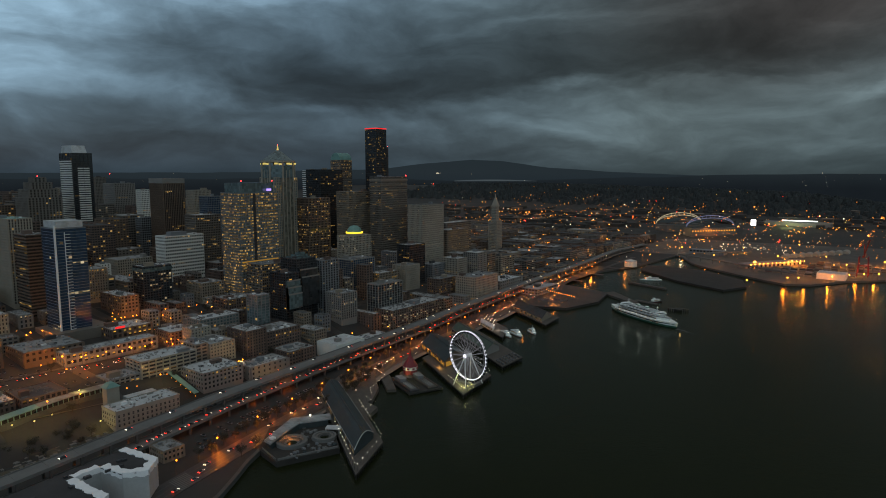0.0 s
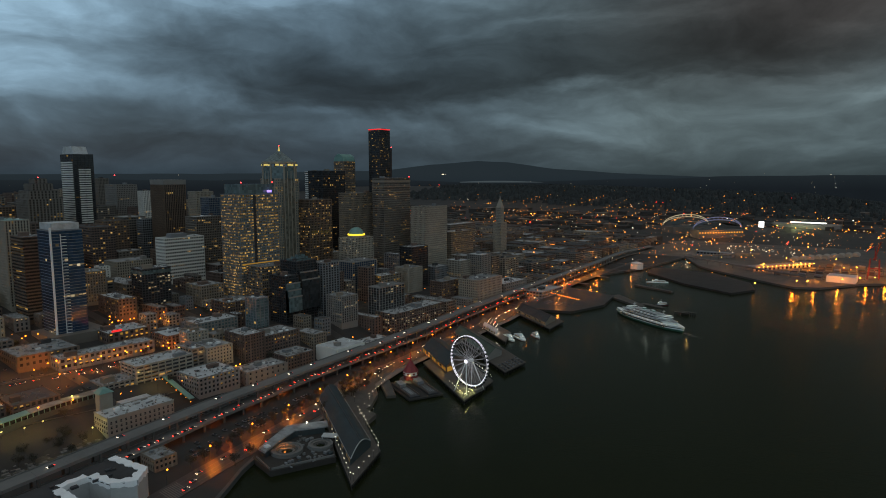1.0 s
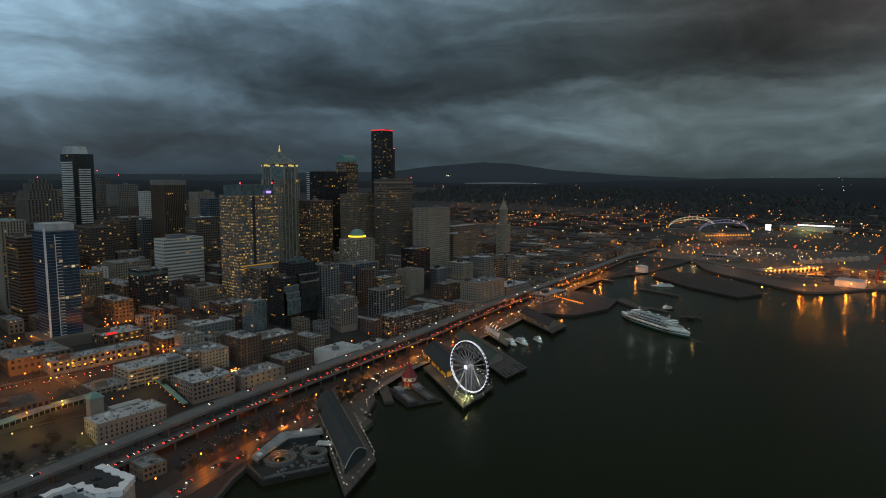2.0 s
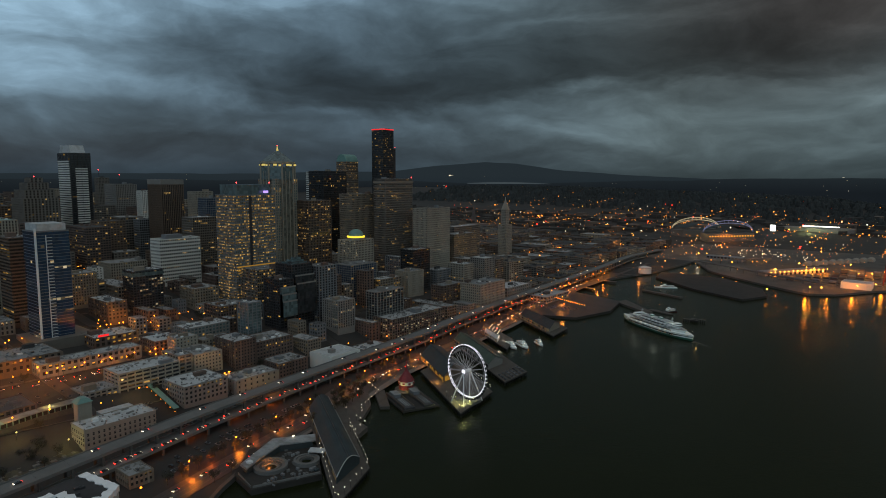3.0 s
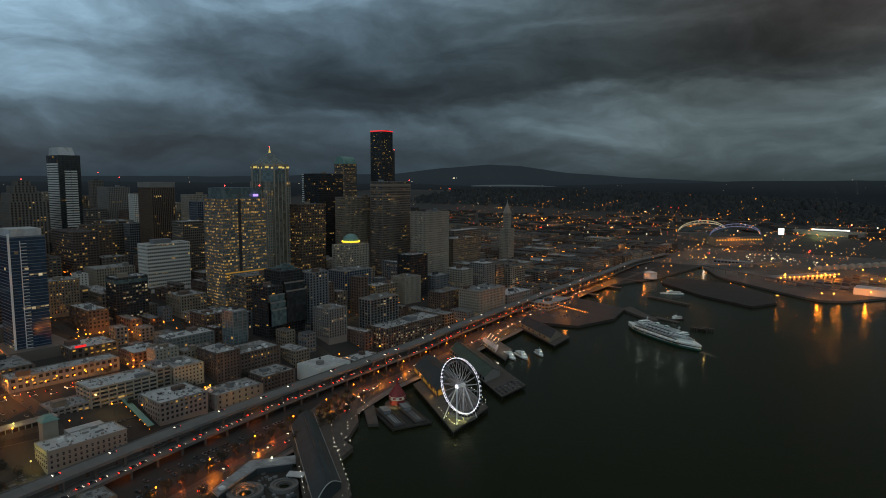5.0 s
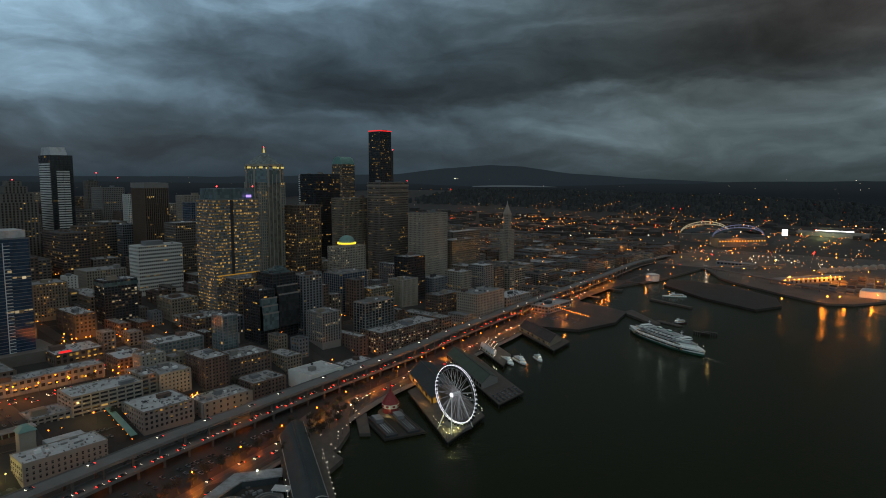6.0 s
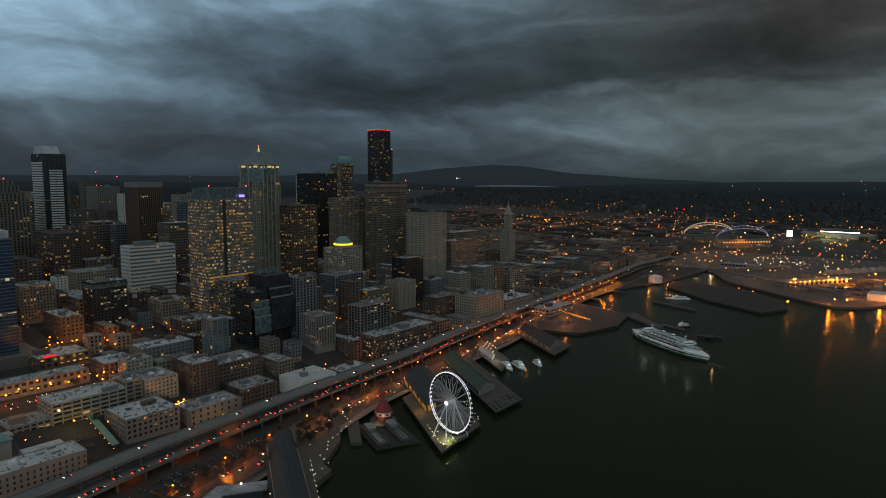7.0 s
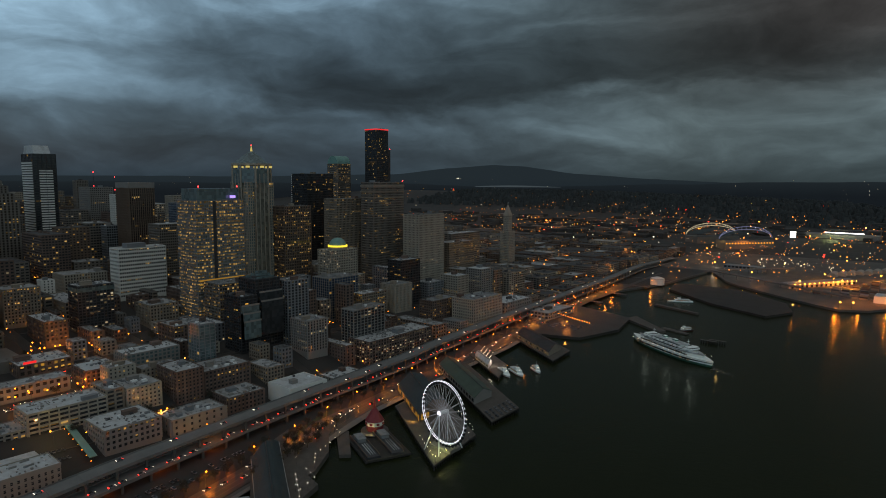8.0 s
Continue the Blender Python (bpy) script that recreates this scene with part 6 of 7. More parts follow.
part("shop_sign", made(box, -47.7, -46.9, 32, 41, 5, 9.5), "lit_gold", sh, "glowing orange shopfront")
lit_at(-95, 195, 10, 2200, LAMP_WHITE)
lit_at(-70, 222, 9, 900, SODIUM)


# ---- cars ----
def car(label, paint="carbody", on=True):
    root = thing("car", (0, 0, 0), label, "car", "cars on the roads")
    bm = bmesh.new()
    prism(bm, [(-0.9, -2.2), (0.9, -2.2), (0.9, 2.2), (-0.9, 2.2)], 0.35, 0.95, [(-0.86, -2.15), (0.86, -2.15), (0.86, 2.1), (-0.86, 2.1)])
    part("body", bm, paint, root)
    bm = bmesh.new()
    prism(bm, [(-0.82, -1.7), (0.82, -1.7), (0.82, 0.9), (-0.82, 0.9)], 0.95, 1.5, [(-0.66, -1.3), (0.66, -1.3), (0.66, 0.3), (-0.66, 0.3)])
    part("cabin", bm, "glass_dark", root)
    bm = bmesh.new()
    for y in (-1.4, 1.4):
        for x in (-0.82, 0.82):
            rod(bm, (x - 0.12, y, 0.34), (x + 0.12, y, 0.34), 0.34, 10)
        rod(bm, (-0.8, y, 0.34), (0.8, y, 0.34), 0.06, 4)
    rod(bm, (0, -1.4, 0.34), (0, 1.4, 0.34), 0.06, 4)
    part("running_gear", bm, "tyre", root)
    if on:
        for name, y0, y1, mat, label in (("tail_lights", -2.32, -2.2, "tail", "red tail lights"), ("head_lights", 2.14, 2.28, "head", "white head lights")):
            bm = bmesh.new()
            box(bm, -0.86, -0.36, y0, y1, 0.58, 0.92)
            box(bm, 0.36, 0.86, y0, y1, 0.58, 0.92)
            part(name, bm, mat, root, label)
    return root


base_car = car("compact car with its lights on, in traffic")
base_car.location = (along(VIADUCT, -300) + 3, -300, 9.5)
parked = car("parked compact car with its lights off", on=False)
parked.location = (-141.5, -263.6, ground_z(-141, -263.6) + 0.1)
rng = random.Random(77)


def heading(line, y):
    return math.degrees(math.atan2(-(along(line, y + 5) - along(line, y - 5)), 10))


def put_car(x, y, z, turn, kind=None):
    c = copy_thing(kind or base_car, pose(x, y, z, 0, 0, turn))
    return c


y = -350.0
while y < 560:
    y += rng.uniform(6.5, 15) if y < 60 else rng.uniform(10, 26)
    put_car(along(VIADUCT, y) + low_shift(y) - rng.choice([2.8, 6.2]), y, 9.5, heading(VIADUCT, y))
y = -360.0
while y < 700:
    y += rng.uniform(16, 60)
    put_car(along(VIADUCT, y) - rng.choice([4, 7.5, 11]), y, 17.5, heading(VIADUCT, y) + 180)
y = -330.0
while y < 620:
    y += rng.uniform(8, 26)
    lane = rng.choice([(5, 0), (1, 0), (-4, 180), (-8, 180)])
    put_car(along(ALASKAN, y) + lane[0], y, 3.35, heading(ALASKAN, y) + lane[1])
for _ in range(18):
    y = rng.uniform(-330, 40)
    put_car(along(VIADUCT, y) - rng.uniform(6, 14), y, 3.3, heading(VIADUCT, y) + rng.choice([0, 90]), parked)
for i in range(18):
    p = tc + U * (4 + (i % 3) * 7) + WC * (4 + (i // 3) * 6.6)
    put_car(p.x, p.y, 4.2, 60, parked)
for x, y0, y1 in ((-267, -300, -145), (-258, -240, -148), (-285, -48, -40), (-196, -118, -60)):
    y = y0
    while y < y1:
        y += rng.uniform(7, 15)
        xx = x + rng.choice([-3, 3])
        put_car(xx - 1, y, ground_z(xx, y) + 0.47, rng.choice([0, 180]))
for i in range(9):
    put_car(-300 - i * 9, -140 + (2.4 if i % 2 else -2.4), ground_z(-300 - i * 9, -140) + 0.62, 90 if i % 2 else -90)
for i in range(22):
    put_car(-141.5 - 7.5 * (i // 11) * 1.0, -207 + (i % 11) * 3.4, ground_z(-141, -207 + (i % 11) * 3.4) + 0.1, 90 if i % 3 else -90, parked)
for i in range(14):
    x, y = -180 - 9 * (i // 7), -206 + (i % 7) * 3.3
    put_car(x, y, ground_z(x, y) + 0.15, 90, parked)
# the open lot between the viaduct and the waterfront street
bay = random.Random(64)
for row in range(3):
    y = -232.0
    while y < -95:
        y += 3.3
        x = along(VIADUCT, y) + 19 + row * 8.5
        if bay.random() < 0.34 and x < along(ALASKAN, y) - 17:
            put_car(x, y, 3.35, heading(VIADUCT, y) + 90, parked)
# cars parked in rows on the open lots of the hillside
lots = random.Random(58)
for row in range(9):
    for col in range(26):
        x, y = -330 + row * 15.5 + lots.uniform(-0.6, 0.6), -322 + col * 3.6
        if lots.random() < 0.78 or x > -206 or any(f[0] - 1 < x < f[1] + 1 and f[2] - 1 < y < f[3] + 1 for f in FOOT if f != (-279, -241, -300, -146)):
            continue
        if -276 < x < -254:
            continue
        put_car(x, y, max(ground_z(x + a, y + b) for a in (-2, 2) for b in (-1, 1)) + 0.1, 90, parked)
# the lot beside the market building
for i in range(9):
    put_car(-141.5, -258 + i * 5.6, ground_z(-141, -258 + i * 5.6) + 0.1, 90, parked)


# ---- trees ----
def tree(seed, label, tall):
    rng = random.Random(seed)
    root = thing("tree", (0, 0, 0), label, "tree", "waterfront trees")
    bm = bmesh.new()
    prism(bm, circle(0, 0, 0.28, 7), -0.3, tall * 0.45, circle(0.1, 0, 0.16, 7))
    tips = []
    for i in range(9):
        t = i * 2.4 + rng.random()
        a = Vector((0.1, 0, tall * rng.uniform(0.28, 0.45)))
        b = Vector((math.cos(t) * tall * 0.28, math.sin(t) * tall * 0.28, tall * rng.uniform(0.6, 0.95)))
        rod(bm, a, b, 0.07, 4)
        tips += [a.lerp(b, f) for f in (0.55, 0.75, 0.9, 1.0)]
    part("trunk", bm, "bark", root)
    bm = bmesh.new()
    for p in tips:
        for _ in range(16):
            c = p + Vector((rng.gauss(0, 0.75), rng.gauss(0, 0.75), rng.gauss(0, 0.6)))
            s = rng.uniform(0.15, 0.38)
            q = Euler((rng.random() * 6, rng.random() * 6, rng.random() * 6)).to_matrix()
            bm.faces.new([bm.verts.new(c + q @ Vector(v) * s) for v in ((-1, -0.5, 0), (1, -0.4, 0), (0.6, 0.6, 0.2), (-0.7, 0.5, 0.1))])
    part("crown", bm, "leaf", root, "sparse winter crown", "stuff")
    return root


trees = [tree(1, "small bare waterfront tree with dark twigs", 7.5), tree(2, "tall dark street tree with thin crown", 10)]
trees[0].location, trees[1].location = (-80, -50, 3.6), (-96, -60, 3.4)
for i in range(24):
    y = -150 + i * 8.6
    x = along(ALASKAN, y) + rng.uniform(10, 17)
    if x < along(SHORE, y) - 2:
        copy_thing(trees[i % 2], pose(x, y, 3.3, 0, 0, i * 47))
for i in range(14):
    y = -240 + i * 12
    copy_thing(trees[(i + 1) % 2], pose(along(ALASKAN, y) - 15, y, 3.2, 0, 0, i * 31))
for i in range(16):
    copy_thing(trees[i % 2], pose(rng.uniform(-185, -135), rng.uniform(-330, -270), 4.9, 0, 0, i * 53))
for i in range(8):
    copy_thing(trees[1], pose(-195 + rng.uniform(-3, 3), -108 + rng.uniform(-14, 8), ground_z(-195, -105) - 0.1, 0, 0, i * 80))


for i in range(44):
    x, y = rng.uniform(-420, -200), rng.uniform(-330, 330)
    x = min(AVENUES[:4], key=lambda a: abs(a - x)) + rng.choice([-8.5, 8.5])
    copy_thing(trees[i % 2], pose(x, y, ground_z(x, y), 0, 0, i * 67))


for i in range(56):
    y = -330 + i * 7.4
    x = along(ALASKAN, y) + (rng.uniform(9.5, 13) if i % 2 else rng.uniform(-22, -13))
    if x < along(SHORE, y) - 2 and not (-100 < x < 0 and y < -232):
        copy_thing(trees[i % 2], pose(x, y, 3.2, 0, 0, i * 59))


# ---- boats ----
def hull(bm, length, beam, z0, z1, flare=0.8, ends=2):
    """A hull drawn to a point at one or both ends, along its own y."""
    half = []
    for i in range(13):
        t = -1 + i / 6
        taper = 1 - abs(t) ** 3.2 if (ends == 2 or t > 0) else 1.0
        half.append((t * length / 2, max(0.06, taper) * beam / 2))
    ring = [(w, y) for y, w in half] + [(-w, y) for y, w in reversed(half)]
    prism(bm, [(x * flare, y * 0.97) for x, y in ring], z0, z1, ring)


def ferry():
    m = pose(23, 393, 0, 0, 0, -120) @ Matrix.Diagonal((1, 1, 0.82, 1))
    root = thing("car_ferry", (23, 393, 0), "large white double-ended car ferry with green trim moored at the dock", "ferry")

    def add(name, bm, mat, label="", parent=None):
        bmesh.ops.transform(bm, matrix=m, verts=bm.verts)
        bmesh.ops.recalc_face_normals(bm, faces=bm.faces)
        return part(name, bm, mat, root, label)

    add("lower_hull", made(hull, 135, 25.8, -1.5, 2.9, 0.92), "green", "dark green lower hull")
    add("hull", made(hull, 138, 27, 2.9, 8.5, 0.97), "hull")
    for i in range(22):
        for s in (-1, 1):
            y = -44 + i * 4.2
            add("car_deck_opening", made(box, s * 13.2 - 0.25, s * 13.2 + 0.25, y, y + 2.2, 4.2, 6.4), "lit_pale" if i % 3 == 0 else "glass_dark")
    for name, l, b, z0, z1 in (("passenger_deck", 112, 23, 8.5, 12.2), ("upper_deck", 92, 18, 12.2, 15.4)):
        bm = bmesh.new()
        hull(bm, l, b, z0, z1, 1.0)
        add(name, bm, "hull")
        bm = bmesh.new()
        hull(bm, l + 2.5, b + 1.2, z1, z1 + 0.35, 1.0)
        add("deck_edge", bm, "roof")
    # the car deck's shade is built as a dark band proud of the hull
    for nm, l, b, z0, z1 in (("window_band", 110.4, 23.2, 9.6, 11.3), ("window_band", 90.6, 18.2, 13.2, 14.6), ("rub_rail", 138.6, 27.3, 2.7, 3.1), ("car_deck_shadow", 137.4, 26.95, 4.4, 6.2)):
        bm = bmesh.new()
        hull(bm, l, b, z0, z1, 1.0)
        add(nm, bm, "green" if nm == "rub_rail" else "glass_dark")
    for i in range(34):
        for s in (-1, 1):
            y = -40 + i * 2.4
            add("window", made(box, s * 11.35 - 0.3, s * 11.35 + 0.3, y, y + 1.5, 9.6, 11.2), "lit_pale" if i % 4 == 1 else "glass_dark")
    for s in (-1, 1):
        bm = bmesh.new()
        prism(bm, [(-8, s * 36 - 4), (8, s * 36 - 4), (8, s * 36 + 4), (-8, s * 36 + 4)], 15.7, 19, [(-7, s * 36 - 3), (7, s * 36 - 3), (7, s * 36 + 3), (-7, s * 36 + 3)])
        add("pilot_house", bm, "hull")
        add("pilot_window", made(box, -7.4, 7.4, s * 36 - 3.6, s * 36 + 3.6, 17, 18.2), "glass_dark")
        add("funnel", made(prism, [(-2, s * 9 - 3.5), (2, s * 9 - 3.5), (2, s * 9 + 3.5), (-2, s * 9 + 3.5)], 15.7, 22, [(-1.6, s * 9 - 3), (1.6, s * 9 - 3), (1.6, s * 9 + 2), (-1.6, s * 9 + 2)]), "hull")
        add("funnel_band", made(box, -2.1, 2.1, s * 9 - 3.4, s * 9 + 3.0, 20, 21.2), "green")
        add("mast", made(rod, (0, s * 30, 15.5), (0, s * 30, 27), 0.3, 6), "steel")
        add("radar", made(box, -2.2, 2.2, s * 30 - 0.3, s * 30 + 0.3, 24, 24.5), "steel")
    for i in range(10):
        for s in (-1, 1):
            add("lifeboat", made(box, s * 9.6 - 1, s * 9.6 + 1, -36 + i * 7.6, -32.5 + i * 7.6, 15.5, 16.9), "steel")
    for i in range(12):
        for s in (-1, 1):
            add("deck_lamp", made(bead, (s * 13.6, -52 + i * 9.4, 8.9), 0.32), "lamp_white")
    add("bow_lamp", made(bead, (0, 66, 7.0), 0.9), "lamp_sodium")
    add("sun_deck_house", made(box, -5.5, 5.5, -24, 24, 15.7, 18.4), "hull")
    add("sun_deck_window", made(box, -5.7, 5.7, -22, 22, 16.6, 17.7), "glass_dark")
    add("sun_deck_roof", made(box, -6.2, 6.2, -25, 25, 18.4, 18.8), "roof")
    for i in range(16):
        for q in (-1, 1):
            add("railing_post", made(box, q * 8.6 - 0.15, q * 8.6 + 0.15, -34 + i * 4.5, -33.7 + i * 4.5, 15.7, 17.0), "steel")
    for q in (-1, 1):
        add("railing", made(box, q * 8.6 - 0.12, q * 8.6 + 0.12, -35, 35, 16.8, 17.05), "steel")


ferry()
bm = bmesh.new()
foam = random.Random(12)
for _ in range(90):
    f = foam.random()
    x, y, q = 83 + 26 * f + foam.gauss(0, 1.2), 357 - 14 * f + foam.gauss(0, 1.5 + 3 * f), foam.uniform(0.3, 1.0) * (1.2 - f)
    prism(bm, circle(x, y, q, 6, foam.random()), -0.1, 0.05)
tagged(new("wake_foam", mesh_of("wake_foam", bm, "paver")), "patches of pale foam on the water behind the ferry", "foam", kind="stuff")
lit_at(88, 352, 7, 700, AMBER)
# unseen greenish lights added beside and above the ferry to brighten its paint
for f in (-40, 0, 40):
    lit_at(20 + 0.87 * f - 9, 392 - 0.5 * f - 17, 15, 60, (0.88, 1.0, 0.84), 1.0)
    lit_at(20 + 0.87 * f, 392 - 0.5 * f, 30, 800, (0.86, 1.0, 0.82), 1.0)


def small_boat(x, y, turn, length, label, name="tour_boat", z=0.0, paint="hull"):
    root = thing(name, (x, y, z), label, "boat", "moored boats")
    m = pose(x, y, z, 0, 0, turn)

    def add(nm, bm, mat, lab=""):
        bmesh.ops.transform(bm, matrix=m, verts=bm.verts)
        bmesh.ops.recalc_face_normals(bm, faces=bm.faces)
        part(nm, bm, mat, root, lab)

    add("hull", made(hull, length, length * 0.28, -0.6, 2.0, 0.8, 1), paint)
    add("waterline", made(hull, length * 0.985, length * 0.27, -0.7, 0.4, 0.85, 1), "green" if length > 30 else "red")
    add("cabin", made(box, -length * 0.11, length * 0.11, -length * 0.36, length * 0.2, 2.0, 4.6), "hull")
    add("cabin_window", made(box, -length * 0.112, length * 0.112, -length * 0.33, length * 0.17, 2.9, 3.9), "lit_pale")
    add("top_deck", made(box, -length * 0.12, length * 0.12, -length * 0.38, length * 0.1, 4.6, 4.9), "roof_pale")
    add("wheelhouse", made(box, -length * 0.08, length * 0.08, -length * 0.02, length * 0.1, 4.9, 7.0), "hull")
    add("mast", made(rod, (0, 0, 7), (0, -0.4, 10), 0.1, 5), "steel")
    add("deck_lamp", made(bead, (0, length * 0.22, 5.4), 0.4), "lamp_white")


small_boat(-76, 192, 240, 27, "white tour boat with lit windows moored at the pier")
small_boat(-67, 203, 240, 28, "white tour boat with red waterline moored at the pier")
small_boat(-56, 223, 235, 20, "small white excursion boat drifting off the pier")
small_boat(-80, 712, 120, 40, "white passenger ferry beside the finger pier", "passenger_ferry")
small_boat(-1, 510, 150, 24, "dark-hulled tug at the ferry slip", "tugboat", paint="darksteel")
for d, label in ((6.5, "dark moored barge with white pipe rails"), (25, "dark moored barge with low deckhouse")):
    o, u, w = Vector((-31, -45.5, 0)) + Vector((0.41, 0.91, 0)) * d, Vector((-0.91, 0.41, 0)), Vector((0.41, 0.91, 0))
    root = thing("barge", (*o.xy, 2.2), label, "barge", "moored barges")

    def plank(nm, a, b, c, e, z0, z1, mat, lab=""):
        part(nm, made(prism, [(o + u * p + w * q).xy[:] for p, q in ((a, c), (a, e), (b, e), (b, c))], z0, z1), mat, root, lab)

    plank("hull", 0, 44, -5, 5, 2.2, 3.8, "darksteel")
    plank("deck_rail", 1, 43, -4.9, -4.5, 3.8, 4.8, "rust", "red-brown rail")
    plank("deck_rail", 1, 43, 4.5, 4.9, 3.8, 4.8, "rust", "red-brown rail")
    for q in (-1.6, 0.2, 2.0):
        plank("pipe", 4, 24, q, q + 0.6, 3.8, 4.4, "roof", "pale pipe")
    plank("deckhouse", 27, 38, -3, 3, 3.8, 6.6, "grey")
    plank("deckhouse_roof", 26.5, 38.5, -3.4, 3.4, 6.6, 6.9, "roof")
for x, y in ((46, 462), (54, 470)):
    root = thing("dolphin", (x, y, 0), "cluster of dark mooring piles", "mooring", "mooring dolphins")
    for i in range(14):
        part("pile", made(rod, (x - 10 + (i % 7) * 3, y + (i // 7) * 2.6, -4), (x - 10 + (i % 7) * 3, y + (i // 7) * 2.6, 3.4), 0.4, 6), "pile", root)
    part("cap", made(box, x - 11, x + 9.5, y - 0.6, y + 3.2, 3.3, 3.8), "timber", root)
slab("breakwater_pier", [(-100, 652), (-24, 626), (-22, 632), (-98, 660)], -4, 2.6, "timber", "narrow timber breakwater pier", "pier")
slab("tug_float", [(-30, 500), (8, 488), (10, 496), (-28, 510)], -1.0, 1.4, "timber", "low timber tug float", "pier")

# the red pyramid-roofed kiosk on its round float
KX, KY = -65, -4
kiosk = thing("red_kiosk", (KX, KY, 4), "dark red kiosk with tall pyramid roof and white sign band", "kiosk")
part("wall", made(prism, circle(KX, KY, 6.8, 8), 3.4, 8.0), "red", kiosk)
part("sign_band", made(prism, circle(KX, KY, 7.2, 8), 8.0, 11.4), "white", kiosk, "white sign band with unreadable bars")
for i in range(8):
    t = i * math.pi / 4 + math.pi / 8
    x, y = KX + 6.75 * math.cos(t), KY + 6.75 * math.sin(t)
    part("sign_bar", made(box, x - 0.9, x + 0.9, y - 0.9, y + 0.9, 9.0, 10.4), "red", kiosk, "dark red unreadable bar")
part("roof", made(prism, circle(KX, KY, 7.8, 8), 11.4, 21, circle(KX, KY, 1.6, 8)), "red", kiosk, "dark red pyramid roof")
part("finial", made(prism, circle(KX, KY, 1.3, 8), 21, 30, circle(KX, KY, 0.25, 8)), "red", kiosk)
slab("kiosk_float", circle(KX, KY, 11, 16), -2, 3.4, "timber", "round timber float under the kiosk", "pier")
slab("lit_deck", [(-68, -20), (-56, -16), (-52, -8), (-60, -13), (-68, -15)], 3.42, 3.5, "paver", "deck lit by yellow lamps below the kiosk", "pier")
lit_at(-61, -14, 6.5, 700, (1.0, 0.72, 0.2))
slab("moorage_walk", [(-86, -26), (-52, -52), (-46, -46), (-80, -18)], -2, 2.6, "timber", "timber moorage walkway", "pier")


# ---- ferry dock and terminal ----
dock = building("terminal_shed", "low ferry terminal shed with lit canopy", -200, -165, 430, 500, 13, "grey", "glass_dark", 4.5, 6, 0.3, 0.4, share=0.25, lit="lit_gold", z0=3.6, gear=4)
tank = thing("storage_tank", (-172, 846, 3), "round white storage tank on the quay", "tank")
bm = bmesh.new()
prism(bm, circle(-172, 846, 13, 24), 3, 15)
prism(bm, circle(-172, 846, 13, 24), 15, 18, circle(-172, 846, 3, 24))
part("shell", bm, "white", tank)
part("rim", made(prism, circle(-172, 846, 13.4, 24), 14.6, 15.2), "grey", tank)
for i in range(45):
    if i % 3 != 1:
        put_car(-196 + (i % 15) * 6.2, 396 + (i // 15) * 9 + (i % 15) * 0.6, 3.6, -60, parked)

crate = mesh_of("container", made(box, -6.1, 6.1, -1.22, 1.22, 0, 2.6), "carbody")
crate_red = mesh_of("container", made(box, -6.1, 6.1, -1.22, 1.22, 0, 2.6), "brick")
crate_pale = mesh_of("container", made(box, -6.1, 6.1, -1.22, 1.22, 0, 2.6), "tan")
rng = random.Random(3)
for row in range(9):
    for col in range(10):
        x, y = 66 + col * 14.5 + row * 12, 940 + row * 24 - col * 3
        for level in range(rng.choice([1, 1, 2, 3])):
            ob = new("shipping_container", rng.choice([crate, crate, crate_red, crate_pale, crate_pale]))
            ob.matrix_basis = pose(x, y, 3.4 + 2.6 * level, 0, 0, -12)
            tagged(ob, "ribbed steel shipping container stacked on the apron", "container", "stacked containers")
for i in range(9):
    x, y = 66 + i * 13, 1185 + i * 22
    t = thing("storage_tent", (x, y, 3.4), "pale rounded storage shelter", "shelter", "storage shelters")
    bm = bmesh.new()
    for j in range(8):
        a, b = math.pi * j / 8, math.pi * (j + 1) / 8
        bm.faces.new([bm.verts.new(p) for p in ((x + 9 * math.cos(a), y, 3.4 + 8 * math.sin(a)), (x + 9 * math.cos(a), y + 40, 3.4 + 8 * math.sin(a)), (x + 9 * math.cos(b), y + 40, 3.4 + 8 * math.sin(b)), (x + 9 * math.cos(b), y, 3.4 + 8 * math.sin(b)))])
    bm.faces.new([bm.verts.new((x + 9 * math.cos(math.pi * j / 8), y, 3.4 + 8 * math.sin(math.pi * j / 8))) for j in range(9)])
    part("cover", bm, "beige", t)
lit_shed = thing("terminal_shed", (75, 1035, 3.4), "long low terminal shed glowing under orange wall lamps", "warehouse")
da, dn = Vector((0.51, 0.86, 0)), Vector((-0.86, 0.51, 0))
base = Vector((32, 960, 0))
part("wall", made(prism, [p.xy[:] for p in (base, base + da * 168, base + da * 168 + dn * 22, base + dn * 22)], 3.4, 12), "beige", lit_shed)
part("roof", made(prism, [p.xy[:] for p in (base - dn, base + da * 168 - dn, base + da * 168 + dn * 23, base + dn * 23)], 12, 13, [p.xy[:] for p in (base + dn * 6, base + da * 168 + dn * 6, base + da * 168 + dn * 16, base + dn * 16)]), "roof", lit_shed)
for i in range(14):
    p = base + da * (6 + i * 12) - dn * 0.4
    part("bay_door", made(prism, [q.xy[:] for q in (p, p + da * 5, p + da * 5 + dn * 0.3, p + dn * 0.3)], 3.5, 8), "glass_brown", lit_shed)
    part("wall_lamp", made(bead, tuple(p + da * 8.5 + Vector((0, 0, 10.5))), 0.7), "lamp_quay", lit_shed, "orange wall lamp")
    if i % 3 == 1:
        lit_at(p.x + 8, p.y - 5, 9, 5000, SODIUM, 1.0)
gallery = thing("conveyor_gallery", (-132, 1036, 3.4), "pair of long pale elevated conveyor galleries", "conveyor")
